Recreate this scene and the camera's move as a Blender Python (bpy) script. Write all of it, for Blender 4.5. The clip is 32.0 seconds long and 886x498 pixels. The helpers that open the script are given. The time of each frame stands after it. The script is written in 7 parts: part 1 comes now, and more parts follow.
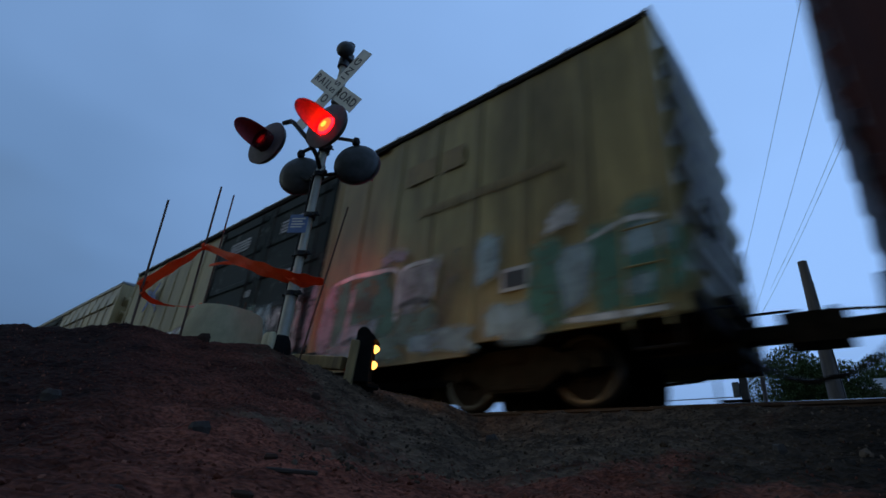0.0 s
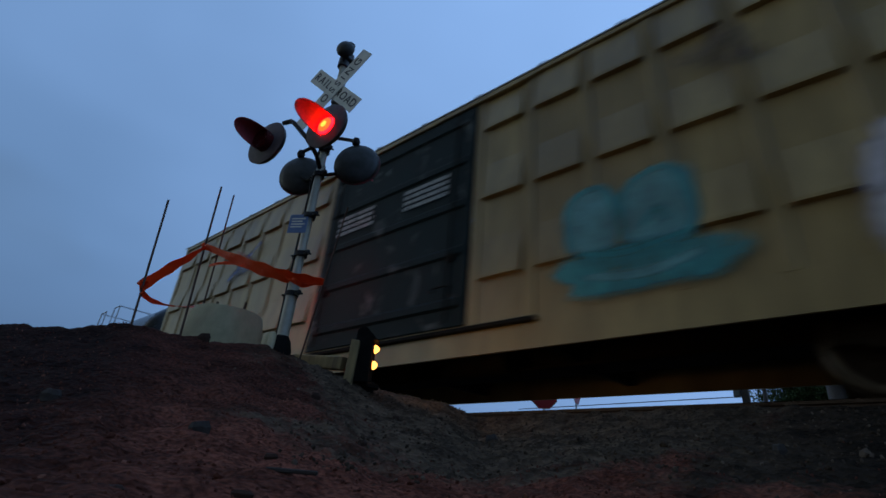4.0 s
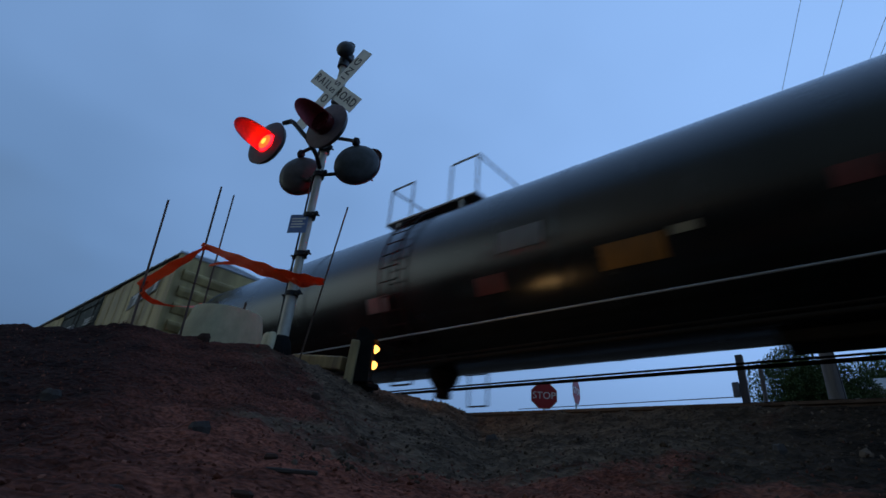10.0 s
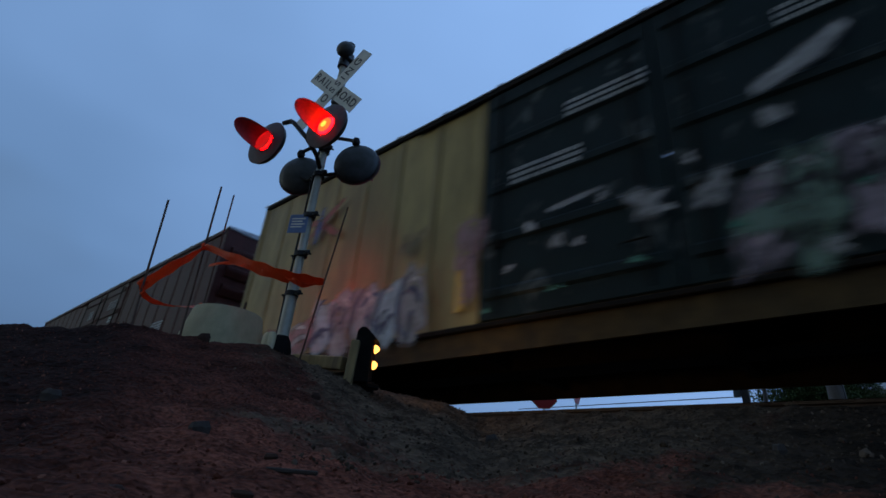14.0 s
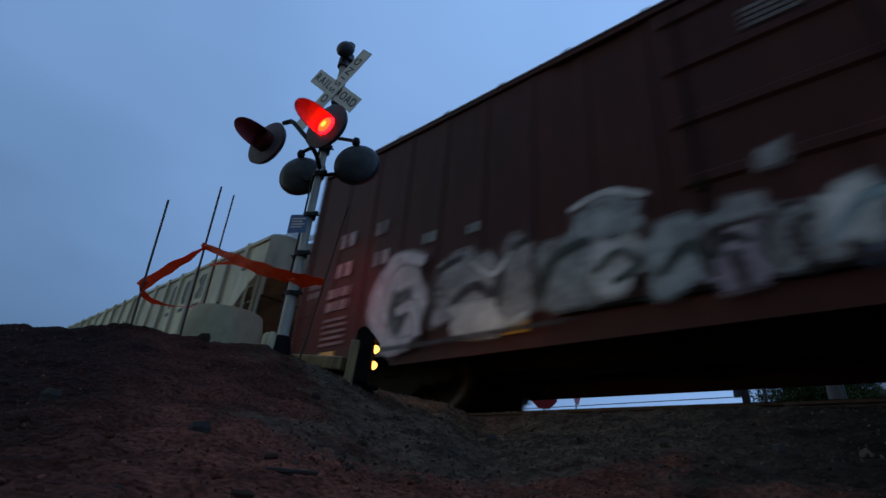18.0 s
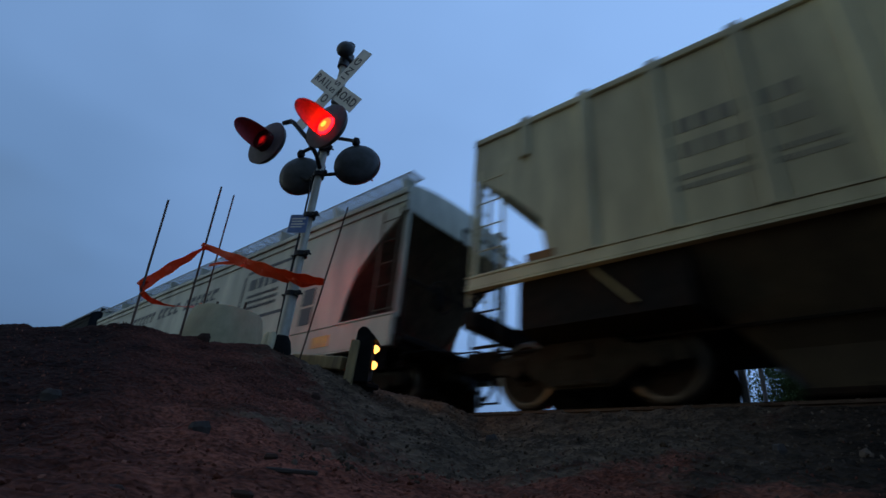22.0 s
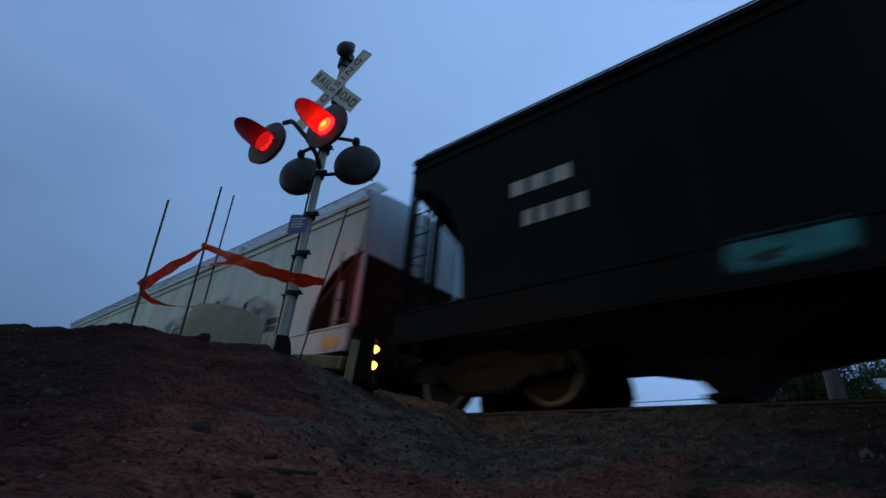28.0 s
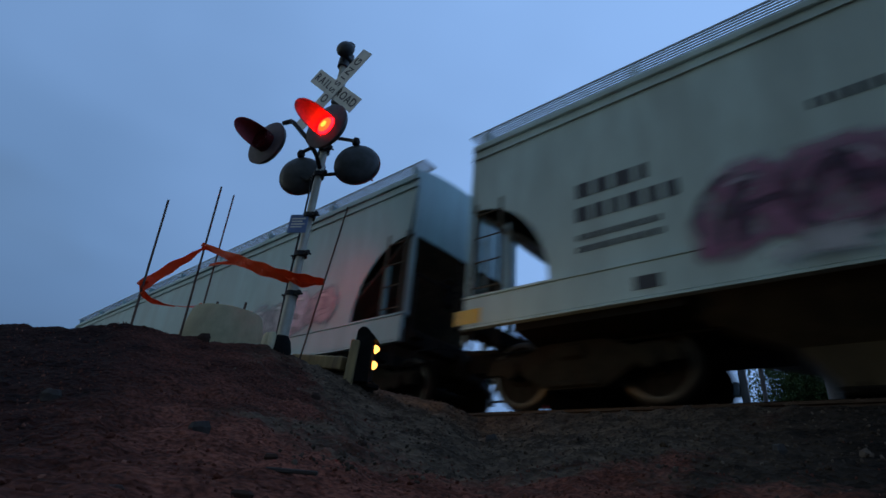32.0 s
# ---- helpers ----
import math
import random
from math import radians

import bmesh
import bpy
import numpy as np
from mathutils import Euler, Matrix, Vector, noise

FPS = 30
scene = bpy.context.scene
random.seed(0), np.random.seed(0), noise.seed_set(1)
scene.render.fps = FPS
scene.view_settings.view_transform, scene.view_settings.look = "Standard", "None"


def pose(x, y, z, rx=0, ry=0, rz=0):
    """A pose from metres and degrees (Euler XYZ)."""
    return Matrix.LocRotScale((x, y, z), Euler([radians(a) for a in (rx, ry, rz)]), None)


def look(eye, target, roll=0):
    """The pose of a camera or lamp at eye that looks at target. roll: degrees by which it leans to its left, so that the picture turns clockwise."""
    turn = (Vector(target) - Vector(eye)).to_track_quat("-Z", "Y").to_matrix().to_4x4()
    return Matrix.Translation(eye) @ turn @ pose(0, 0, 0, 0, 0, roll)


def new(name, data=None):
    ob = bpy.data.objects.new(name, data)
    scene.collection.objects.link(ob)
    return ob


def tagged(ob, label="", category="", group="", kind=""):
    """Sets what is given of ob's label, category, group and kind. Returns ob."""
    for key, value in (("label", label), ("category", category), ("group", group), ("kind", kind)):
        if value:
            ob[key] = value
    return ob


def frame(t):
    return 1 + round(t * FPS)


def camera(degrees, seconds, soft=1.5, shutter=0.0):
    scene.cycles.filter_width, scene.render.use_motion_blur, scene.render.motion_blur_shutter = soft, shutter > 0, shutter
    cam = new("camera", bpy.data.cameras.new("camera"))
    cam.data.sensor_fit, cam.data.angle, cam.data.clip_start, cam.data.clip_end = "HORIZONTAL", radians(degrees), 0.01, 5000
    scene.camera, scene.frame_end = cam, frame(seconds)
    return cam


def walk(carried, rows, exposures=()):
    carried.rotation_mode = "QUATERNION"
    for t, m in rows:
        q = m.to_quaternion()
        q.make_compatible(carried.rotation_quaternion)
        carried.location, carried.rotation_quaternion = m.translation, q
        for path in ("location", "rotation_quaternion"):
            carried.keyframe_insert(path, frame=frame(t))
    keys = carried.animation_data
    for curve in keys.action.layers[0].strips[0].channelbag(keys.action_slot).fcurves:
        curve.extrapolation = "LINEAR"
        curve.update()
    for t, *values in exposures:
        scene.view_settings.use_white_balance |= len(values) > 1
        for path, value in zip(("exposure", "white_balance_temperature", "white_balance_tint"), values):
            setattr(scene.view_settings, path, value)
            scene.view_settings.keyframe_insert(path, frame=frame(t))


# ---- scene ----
# ---- camera: a phone resting on the ground beside the track ----
SECONDS = 32.0
cam = camera(83.62, SECONDS, soft=1.6, shutter=0.8)
EYE = (0.0, 0.0, 0.292)
AIM = (-6.094, 6.619, 4.657)
walk(cam, [(0, look(EYE, AIM, 4.96)), (SECONDS, look(EYE, AIM, 4.96))], exposures=[(0, 0.0), (SECONDS, 0.0)])

# ---- world: overcast blue dusk ----
SUN_UP, SUN_TURN = radians(4), radians(200)
world = bpy.data.worlds.new("dusk_sky")
scene.world = world
world.use_nodes = True
wn = world.node_tree.nodes
wl = world.node_tree.links
wn.clear()
w_out = wn.new("ShaderNodeOutputWorld")
w_bg = wn.new("ShaderNodeBackground")
w_mix = wn.new("ShaderNodeMixRGB")
w_sky = wn.new("ShaderNodeTexSky")
w_sky.sky_type = "NISHITA"
w_sky.sun_disc = False
w_sky.sun_elevation, w_sky.sun_rotation = SUN_UP, SUN_TURN
w_gain = wn.new("ShaderNodeVectorMath")
w_gain.operation = "SCALE"
w_gain.inputs["Scale"].default_value = 0.12
w_cloud = wn.new("ShaderNodeValToRGB")
w_tc = wn.new("ShaderNodeTexCoord")
w_map = wn.new("ShaderNodeMapping")
w_map.inputs["Scale"].default_value = (1.2, 1.2, 2.0)
w_noise = wn.new("ShaderNodeTexNoise")
w_noise.inputs["Scale"].default_value = 1.1
w_noise.inputs["Detail"].default_value = 3.0
w_cloud.color_ramp.elements[0].position, w_cloud.color_ramp.elements[0].color = 0.05, (0.066, 0.094, 0.116, 1)
w_cloud.color_ramp.elements[1].position, w_cloud.color_ramp.elements[1].color = 0.80, (0.312, 0.552, 1.03, 1)
w_mid = w_cloud.color_ramp.elements.new(0.25)
w_mid.color = (0.140, 0.265, 0.500, 1)
w_mix.inputs["Fac"].default_value = 0.95
# the cloud is lighter over the track than behind the camera
w_side = wn.new("ShaderNodeVectorMath")
w_side.operation = "DOT_PRODUCT"
w_side.inputs[1].default_value = (0.57, 0.77, 0.28)
w_add = wn.new("ShaderNodeMath")
w_add.operation = "MULTIPLY_ADD"
w_add.inputs[1].default_value = 0.42
w_soft = wn.new("ShaderNodeMath")
w_soft.operation = "MULTIPLY_ADD"
w_soft.inputs[1].default_value, w_soft.inputs[2].default_value = 0.5, 0.2
wl.new(w_sky.outputs["Color"], w_gain.inputs[0])
wl.new(w_tc.outputs["Generated"], w_map.inputs["Vector"])
wl.new(w_map.outputs["Vector"], w_noise.inputs["Vector"])
wl.new(w_tc.outputs["Generated"], w_side.inputs[0])
wl.new(w_noise.outputs["Fac"], w_soft.inputs[0])
wl.new(w_side.outputs["Value"], w_add.inputs[0])
wl.new(w_soft.outputs["Value"], w_add.inputs[2])
# darkest behind the camera to the right, and a pale afterglow where the sun has gone, behind to the left
w_dusk = wn.new("ShaderNodeVectorMath")
w_dusk.operation = "DOT_PRODUCT"
w_dusk.inputs[1].default_value = (0.5, -0.86, 0.0)
w_night = wn.new("ShaderNodeMapRange")
w_night.inputs["From Min"].default_value, w_night.inputs["From Max"].default_value = 0.0, 1.0
w_night.inputs["To Min"].default_value, w_night.inputs["To Max"].default_value = 0.0, 0.47
w_less = wn.new("ShaderNodeMath")
w_less.operation = "SUBTRACT"
w_west = wn.new("ShaderNodeVectorMath")
w_west.operation = "DOT_PRODUCT"
w_west.inputs[1].default_value = (-0.743, -0.669, 0.0)
w_after = wn.new("ShaderNodeMapRange")
w_after.interpolation_type = "SMOOTHSTEP"
w_after.inputs["From Min"].default_value, w_after.inputs["From Max"].default_value = 0.79, 1.0
w_warm = wn.new("ShaderNodeMixRGB")
w_warm.inputs["Color2"].default_value = (0.74, 0.98, 1.06, 1)
for node in (w_dusk, w_west):
    wl.new(w_tc.outputs["Generated"], node.inputs[0])
wl.new(w_dusk.outputs["Value"], w_night.inputs["Value"])
wl.new(w_add.outputs["Value"], w_less.inputs[0])
wl.new(w_night.outputs["Result"], w_less.inputs[1])
wl.new(w_less.outputs["Value"], w_cloud.inputs["Fac"])
wl.new(w_west.outputs["Value"], w_after.inputs["Value"])
wl.new(w_after.outputs["Result"], w_warm.inputs["Fac"])
wl.new(w_cloud.outputs["Color"], w_warm.inputs["Color1"])
wl.new(w_gain.outputs["Vector"], w_mix.inputs["Color1"])
wl.new(w_warm.outputs["Color"], w_mix.inputs["Color2"])
w_split = wn.new("ShaderNodeSeparateXYZ")
w_bank = wn.new("ShaderNodeMapRange")
w_bank.inputs["From Min"].default_value, w_bank.inputs["From Max"].default_value = 0.02, 0.32
w_bank.inputs["To Min"].default_value, w_bank.inputs["To Max"].default_value = 0.46, 1.0
w_dim = wn.new("ShaderNodeVectorMath")
w_dim.operation = "SCALE"
wl.new(w_tc.outputs["Generated"], w_split.inputs["Vector"])
wl.new(w_split.outputs["Z"], w_bank.inputs["Value"])
wl.new(w_mix.outputs["Color"], w_dim.inputs[0])
wl.new(w_bank.outputs["Result"], w_dim.inputs["Scale"])
wl.new(w_dim.outputs["Vector"], w_bg.inputs["Color"])
wl.new(w_bg.outputs["Background"], w_out.inputs["Surface"])
w_bg.inputs["Strength"].default_value = 1.0

# the last of the daylight behind cloud
sun = new("sun", bpy.data.lights.new("sun", "SUN"))
sun.data.energy, sun.data.angle, sun.data.color = 0.03, radians(50), (1.0, 0.80, 0.58)
sun.matrix_world = look((-30, -40, 26), (0, 0, 0))

# ---- the plan: metres, the track runs along x ----
RAIL = 1.30            # top of the rail
TRACK_Y = 6.53         # middle of the track
HALF = 1.55            # half the width of a car
SPEEDS = (5.9203, 6.1141, 5.7252, 5.6507, 5.4736)   # metres a second at 0, 8, 16, 24 and 32 s


def travelled(t):
    d = 0.0
    for k in range(4):
        u = min(max(t - 8 * k, 0), 8)
        d += SPEEDS[k] * u + (SPEEDS[k + 1] - SPEEDS[k]) * u * u / 16
    return d


# ---- materials ----
def mat(name, color, rough=0.6, metal=0.0, vary=0.35, scale=6.0, stain=None, stain_amount=0.4, stain_scale=1.2, streak=1.0,
        bump=0.2, bump_scale=60.0, emit=None, emit_strength=0.0, lim=(0.46, 0.72), spec=0.5):
    m = bpy.data.materials.new(name)
    m.use_nodes = True
    n, l = m.node_tree.nodes, m.node_tree.links
    b = n["Principled BSDF"]
    b.inputs["Roughness"].default_value = rough
    b.inputs["Metallic"].default_value = metal
    b.inputs["Specular IOR Level"].default_value = spec
    tc = n.new("ShaderNodeTexCoord")
    mp = n.new("ShaderNodeMapping")
    mp.inputs["Scale"].default_value = (1, 1, streak)
    l.new(tc.outputs["Object"], mp.inputs["Vector"])
    fine = n.new("ShaderNodeTexNoise")
    fine.inputs["Scale"].default_value = scale
    fine.inputs["Detail"].default_value = 8
    fine.inputs["Roughness"].default_value = 0.65
    l.new(mp.outputs["Vector"], fine.inputs["Vector"])
    ramp = n.new("ShaderNodeValToRGB")
    lo = tuple(c * (1 - vary) for c in color)
    hi = tuple(min(1, c * (1 + vary)) for c in color)
    ramp.color_ramp.elements[0].position, ramp.color_ramp.elements[0].color = 0.3, (*lo, 1)
    ramp.color_ramp.elements[1].position, ramp.color_ramp.elements[1].color = 0.7, (*hi, 1)
    l.new(fine.outputs["Fac"], ramp.inputs["Fac"])
    out = ramp.outputs["Color"]
    if stain:
        big = n.new("ShaderNodeTexNoise")
        big.inputs["Scale"].default_value = stain_scale
        big.inputs["Detail"].default_value = 6
        big.inputs["Distortion"].default_value = 0.6
        l.new(mp.outputs["Vector"], big.inputs["Vector"])
        cut = n.new("ShaderNodeValToRGB")
        cut.color_ramp.elements[0].position, cut.color_ramp.elements[1].position = lim
        cut.color_ramp.elements[1].color = (stain_amount, stain_amount, stain_amount, 1)
        l.new(big.outputs["Fac"], cut.inputs["Fac"])
        mix = n.new("ShaderNodeMixRGB")
        mix.inputs["Color2"].default_value = (*stain, 1)
        l.new(cut.outputs["Color"], mix.inputs["Fac"])
        l.new(out, mix.inputs["Color1"])
        out = mix.outputs["Color"]
    l.new(out, b.inputs["Base Color"])
    if bump:
        grain = n.new("ShaderNodeTexNoise")
        grain.inputs["Scale"].default_value = bump_scale
        grain.inputs["Detail"].default_value = 5
        l.new(tc.outputs["Object"], grain.inputs["Vector"])
        bp = n.new("ShaderNodeBump")
        bp.inputs["Strength"].default_value = bump
        bp.inputs["Distance"].default_value = 0.02
        l.new(grain.outputs["Fac"], bp.inputs["Height"])
        l.new(bp.outputs["Normal"], b.inputs["Normal"])
        rr = n.new("ShaderNodeMapRange")
        rr.inputs["To Min"].default_value, rr.inputs["To Max"].default_value = max(0.05, rough - 0.12), min(1, rough + 0.12)
        l.new(fine.outputs["Fac"], rr.inputs["Value"])
        l.new(rr.outputs["Result"], b.inputs["Roughness"])
    if emit:
        b.inputs["Emission Color"].default_value = (*emit, 1)
        b.inputs["Emission Strength"].default_value = emit_strength
    return m


RUST, SOOT = (0.040, 0.020, 0.012), (0.03, 0.027, 0.025)
M_TAN = mat("tan_yellow_car_paint", (0.35, 0.28, 0.12), 0.46, 0, 0.34, 3.0, (0.075, 0.048, 0.026), 0.8, 0.9, 0.22, 0.12, 40, spec=0.3)
M_TAN_B = mat("buff_car_paint", (0.39, 0.285, 0.122), 0.40, 0, 0.3, 3.0, (0.14, 0.085, 0.04), 0.7, 0.8, 0.22, 0.12, 40, spec=0.5)
M_GOLD = mat("yellow_car_paint", (0.44, 0.335, 0.138), 0.50, 0, 0.3, 3.0, (0.09, 0.055, 0.028), 0.7, 0.9, 0.22, 0.12, 40, spec=0.2)
M_DOOR = mat("dark_blue_door_paint", (0.009, 0.021, 0.024), 0.7, 0, 0.3, 4.0, (0.20, 0.22, 0.22), 0.55, 2.6, 0.8, bump=0.12, bump_scale=40, lim=(0.60, 0.70), spec=0.25)
M_BROWN = mat("oxide_brown_car_paint", (0.082, 0.027, 0.023), 0.56, 0, 0.25, 4.0, (0.05, 0.02, 0.018), 0.6, 0.9, 0.22, 0.12, 40, spec=0.17)
M_TANK = mat("black_tank_paint", (0.008, 0.010, 0.011), 0.24, 0, 0.3, 2.0, (0.024, 0.027, 0.028), 0.5, 1.1, 0.5, 0.10, 30, lim=(0.46, 0.70), spec=0.55)
M_CREAM = mat("cream_hopper_paint", (0.60, 0.55, 0.34), 0.40, 0, 0.22, 3.0, (0.15, 0.12, 0.08), 0.65, 1.0, 0.22, 0.1, 40, spec=0.5)
M_GREY = mat("light_grey_hopper_paint", (0.48, 0.48, 0.36), 0.40, 0, 0.22, 3.0, (0.13, 0.12, 0.09), 0.75, 0.9, 0.25, 0.1, 40, lim=(0.44, 0.72), spec=0.5)
M_DARK = mat("dark_hopper_paint", (0.006, 0.0085, 0.0095), 0.75, 0, 0.3, 3.0, (0.03, 0.033, 0.034), 0.3, 0.9, 0.25, 0.1, 40, spec=0.1)
M_WHITE = mat("white_grey_hopper_paint", (0.52, 0.67, 0.64), 0.40, 0, 0.16, 3.0, (0.24, 0.25, 0.22), 0.55, 0.9, 0.2, 0.08, 40, spec=0.5)
M_WHITE_K = mat("pale_blue_grey_hopper_paint", (0.30, 0.47, 0.47), 0.40, 0, 0.16, 3.0, (0.24, 0.25, 0.24), 0.45, 0.9, 0.2, 0.08, 40, spec=0.5)
M_UNDER = mat("underframe_grime", (0.016, 0.014, 0.012), 0.85, 0, 0.4, 8.0, RUST, 0.5, 2.0, 1.0, 0.3, 50, spec=0.12)
M_TRUCK = mat("cast_truck_steel", (0.030, 0.026, 0.019), 0.85, 0.0, 0.4, 8.0, RUST, 0.6, 2.0, 1.0, 0.3, 50, spec=0.12)
M_WHEEL = mat("wheel_steel", (0.030, 0.024, 0.018), 0.75, 0.1, 0.35, 9.0, RUST, 0.5, 3.0, 1.0, 0.2, 60, spec=0.15)
M_TREAD = mat("polished_wheel_rim", (0.11, 0.095, 0.075), 0.36, 0.4, 0.2, 9.0, RUST, 0.3, 3.0, 1.0, 0.05, 60)
# hopper paint taken down for grime and for the shade underneath
M_BAY = mat("grimy_shaded_hopper_paint", (0.105, 0.085, 0.055), 0.8, 0, 0.35, 4.0, SOOT, 0.7, 1.0, 0.4, 0.15, 40, spec=0.2)
M_BARE = mat("galvanised_steel", (0.32, 0.33, 0.34), 0.5, 0.6, 0.25, 12.0, (0.16, 0.15, 0.14), 0.4, 3.0, 1.0, 0.1, 60)
M_MAST = mat("aluminium_mast_paint", (0.46, 0.44, 0.36), 0.5, 0.2, 0.22, 10.0, (0.2, 0.18, 0.16), 0.4, 2.5, 0.5, 0.1, 60)
M_BLACK = mat("black_signal_paint", (0.012, 0.012, 0.014), 0.6, 0, 0.3, 14.0, (0.05, 0.05, 0.053), 0.4, 5.0, 1.0, 0.12, 70, spec=0.3)
# red in the hood's colour stands in for lamplight falling on it
M_HOOD = mat("weathered_hood_red_glow", (0.42, 0.060, 0.075), 0.5, 0, 0.3, 14.0, (0.07, 0.06, 0.065), 0.4, 5.0, 1.0, 0.12, 70)
M_TARGET = mat("dull_target_paint", (0.10, 0.070, 0.085), 0.65, 0, 0.3, 14.0, (0.06, 0.055, 0.06), 0.5, 5.0, 1.0, 0.12, 70)
M_STUB = mat("pale_plastic_conduit", (0.60, 0.52, 0.32), 0.6, 0, 0.15, 10.0, (0.35, 0.3, 0.22), 0.4, 4.0, 1.0, 0.1, 60)
M_SIGN_W = mat("white_sign_sheeting", (0.86, 0.86, 0.76), 0.45, 0, 0.08, 12.0, (0.5, 0.5, 0.42), 0.3, 4.0, 0.6, 0.05, 60)
M_SIGN_K = mat("black_sign_letters", (0.03, 0.03, 0.035), 0.5, 0, 0.2, 12.0, None, bump=0.05)
M_SIGN_R = mat("red_sign_sheeting", (0.42, 0.025, 0.03), 0.45, 0, 0.12, 10.0, None, bump=0.05)
M_SIGN_B = mat("blue_sign_sheeting", (0.13, 0.22, 0.44), 0.45, 0, 0.12, 10.0, None, bump=0.05)
M_TAPE = mat("orange_plastic_tape", (0.95, 0.13, 0.025), 0.35, 0, 0.12, 12.0, (0.75, 0.09, 0.02), 0.4, 5.0, 1.0, 0.15, 40)
M_STAKE = mat("rusty_steel_rod", (0.10, 0.06, 0.045), 0.75, 0.2, 0.3, 20.0, RUST, 0.5, 8.0, 1.0, 0.2, 80)
M_CONC = mat("pale_concrete", (0.46, 0.42, 0.25), 0.85, 0, 0.14, 9.0, (0.28, 0.25, 0.18), 0.5, 3.0, 0.7, 0.25, 70)
M_WOOD = mat("weathered_timber", (0.34, 0.25, 0.115), 0.8, 0, 0.3, 14.0, (0.14, 0.11, 0.08), 0.5, 4.0, 0.2, 0.25, 60)
M_POLE = mat("creosoted_pole_wood", (0.13, 0.11, 0.10), 0.85, 0, 0.3, 10.0, (0.22, 0.21, 0.20), 0.4, 2.0, 0.1, 0.3, 60)
M_RAIL = mat("rail_steel", (0.08, 0.055, 0.042), 0.6, 0.5, 0.3, 10.0, RUST, 0.5, 3.0, 1.0, 0.15, 60)
M_RAILTOP = mat("rail_head_polished", (0.5, 0.48, 0.45), 0.25, 1.0, 0.1, 10.0, None, bump=0.05)
M_TIE = mat("creosoted_tie", (0.05, 0.04, 0.033), 0.9, 0, 0.4, 9.0, (0.13, 0.11, 0.09), 0.4, 3.0, 1.0, 0.4, 40)
M_YEL = mat("yellow_reflective_strip", (0.74, 0.42, 0.02), 0.4, 0, 0.15, 9.0, SOOT, 0.4, 3.0, 0.5, 0.05, 60)
M_LETTER_W = mat("white_stencil_paint", (0.55, 0.56, 0.56), 0.55, 0, 0.2, 8.0, SOOT, 0.4, 3.0, 0.4, 0.05, 60)
M_FADED_LT = mat("dim_white_stencil", (0.27, 0.25, 0.25), 0.55, 0, 0.3, 8.0, SOOT, 0.5, 3.0, 0.4, 0.05, 60)
M_STEN_LT = mat("worn_white_stencil", (0.40, 0.40, 0.40), 0.6, 0, 0.3, 8.0, SOOT, 0.6, 5.0, 0.6, 0.05, 60)
M_LETTER_K = mat("black_stencil_paint", (0.04, 0.045, 0.055), 0.55, 0, 0.2, 8.0, None, bump=0.05)
M_FADED_K = mat("faded_black_stencil", (0.27, 0.185, 0.075), 0.6, 0, 0.3, 8.0, (0.30, 0.20, 0.08), 0.7, 3.0, 0.4, 0.05, 60)
M_AMBER_DULL = mat("dull_amber_strip", (0.26, 0.11, 0.015), 0.5, 0, 0.3, 6.0, SOOT, 0.5, 2.0, 0.4, 0.05, 60)
M_OLIVE = mat("faded_olive_panel", (0.055, 0.045, 0.010), 0.6, 0, 0.3, 6.0, SOOT, 0.6, 2.0, 0.4, 0.05, 60)
M_FADED_W = mat("faded_grey_panel", (0.12, 0.125, 0.13), 0.5, 0, 0.3, 6.0, SOOT, 0.6, 2.0, 0.4, 0.05, 60)
M_FADED_R = mat("faded_red_panel", (0.10, 0.018, 0.018), 0.5, 0, 0.3, 6.0, SOOT, 0.6, 2.0, 0.4, 0.05, 60)
M_WIRE = mat("black_cable", (0.02, 0.02, 0.022), 0.6, 0, 0.2, 9.0, None, bump=0)
M_LEAF = mat("dusk_leaves", (0.055, 0.085, 0.030), 0.65, 0, 0.45, 3.0, (0.03, 0.05, 0.02), 0.6, 1.0, 1.0, 0.0, spec=0.1)
M_BARK = mat("bark", (0.10, 0.075, 0.055), 0.9, 0, 0.35, 9.0, SOOT, 0.4, 2.0, 0.3, 0.4, 30)
M_SIDING = mat("pale_house_siding", (0.42, 0.38, 0.30), 0.75, 0, 0.12, 4.0, (0.25, 0.22, 0.18), 0.3, 1.0, 0.5, 0.1, 40)
M_SHINGLE = mat("grey_roof_shingle", (0.26, 0.25, 0.24), 0.9, 0, 0.25, 20.0, (0.16, 0.15, 0.14), 0.4, 2.0, 1.0, 0.3, 40)
# warm lamplight on the porch roof is put into its base colour
M_PORCH = mat("warm_lit_porch_roof", (0.48, 0.36, 0.16), 0.8, 0, 0.2, 8.0, (0.25, 0.18, 0.09), 0.4, 2.0, 1.0, 0.2, 40, spec=0.2)
M_STEN_GREY = mat("worn_grey_stencil", (0.20, 0.185, 0.14), 0.6, 0, 0.3, 8.0, (0.33, 0.30, 0.2), 0.7, 3.0, 0.4, 0.05, 60)
M_LENS_OFF = mat("dark_red_roundel", (0.10, 0.012, 0.014), 0.25, 0, 0.2, 20.0, None, bump=0.05)
M_LENS = mat("lit_red_roundel", (0.5, 0.02, 0.01), 0.3, 0, 0.05, 20.0, None, bump=0, emit=(1.0, 0.0010, 0.0022), emit_strength=38.0)
M_LENS_DIM = mat("fading_red_roundel", (0.3, 0.02, 0.01), 0.3, 0, 0.05, 20.0, None, bump=0, emit=(1.0, 0.012, 0.014), emit_strength=0.5)
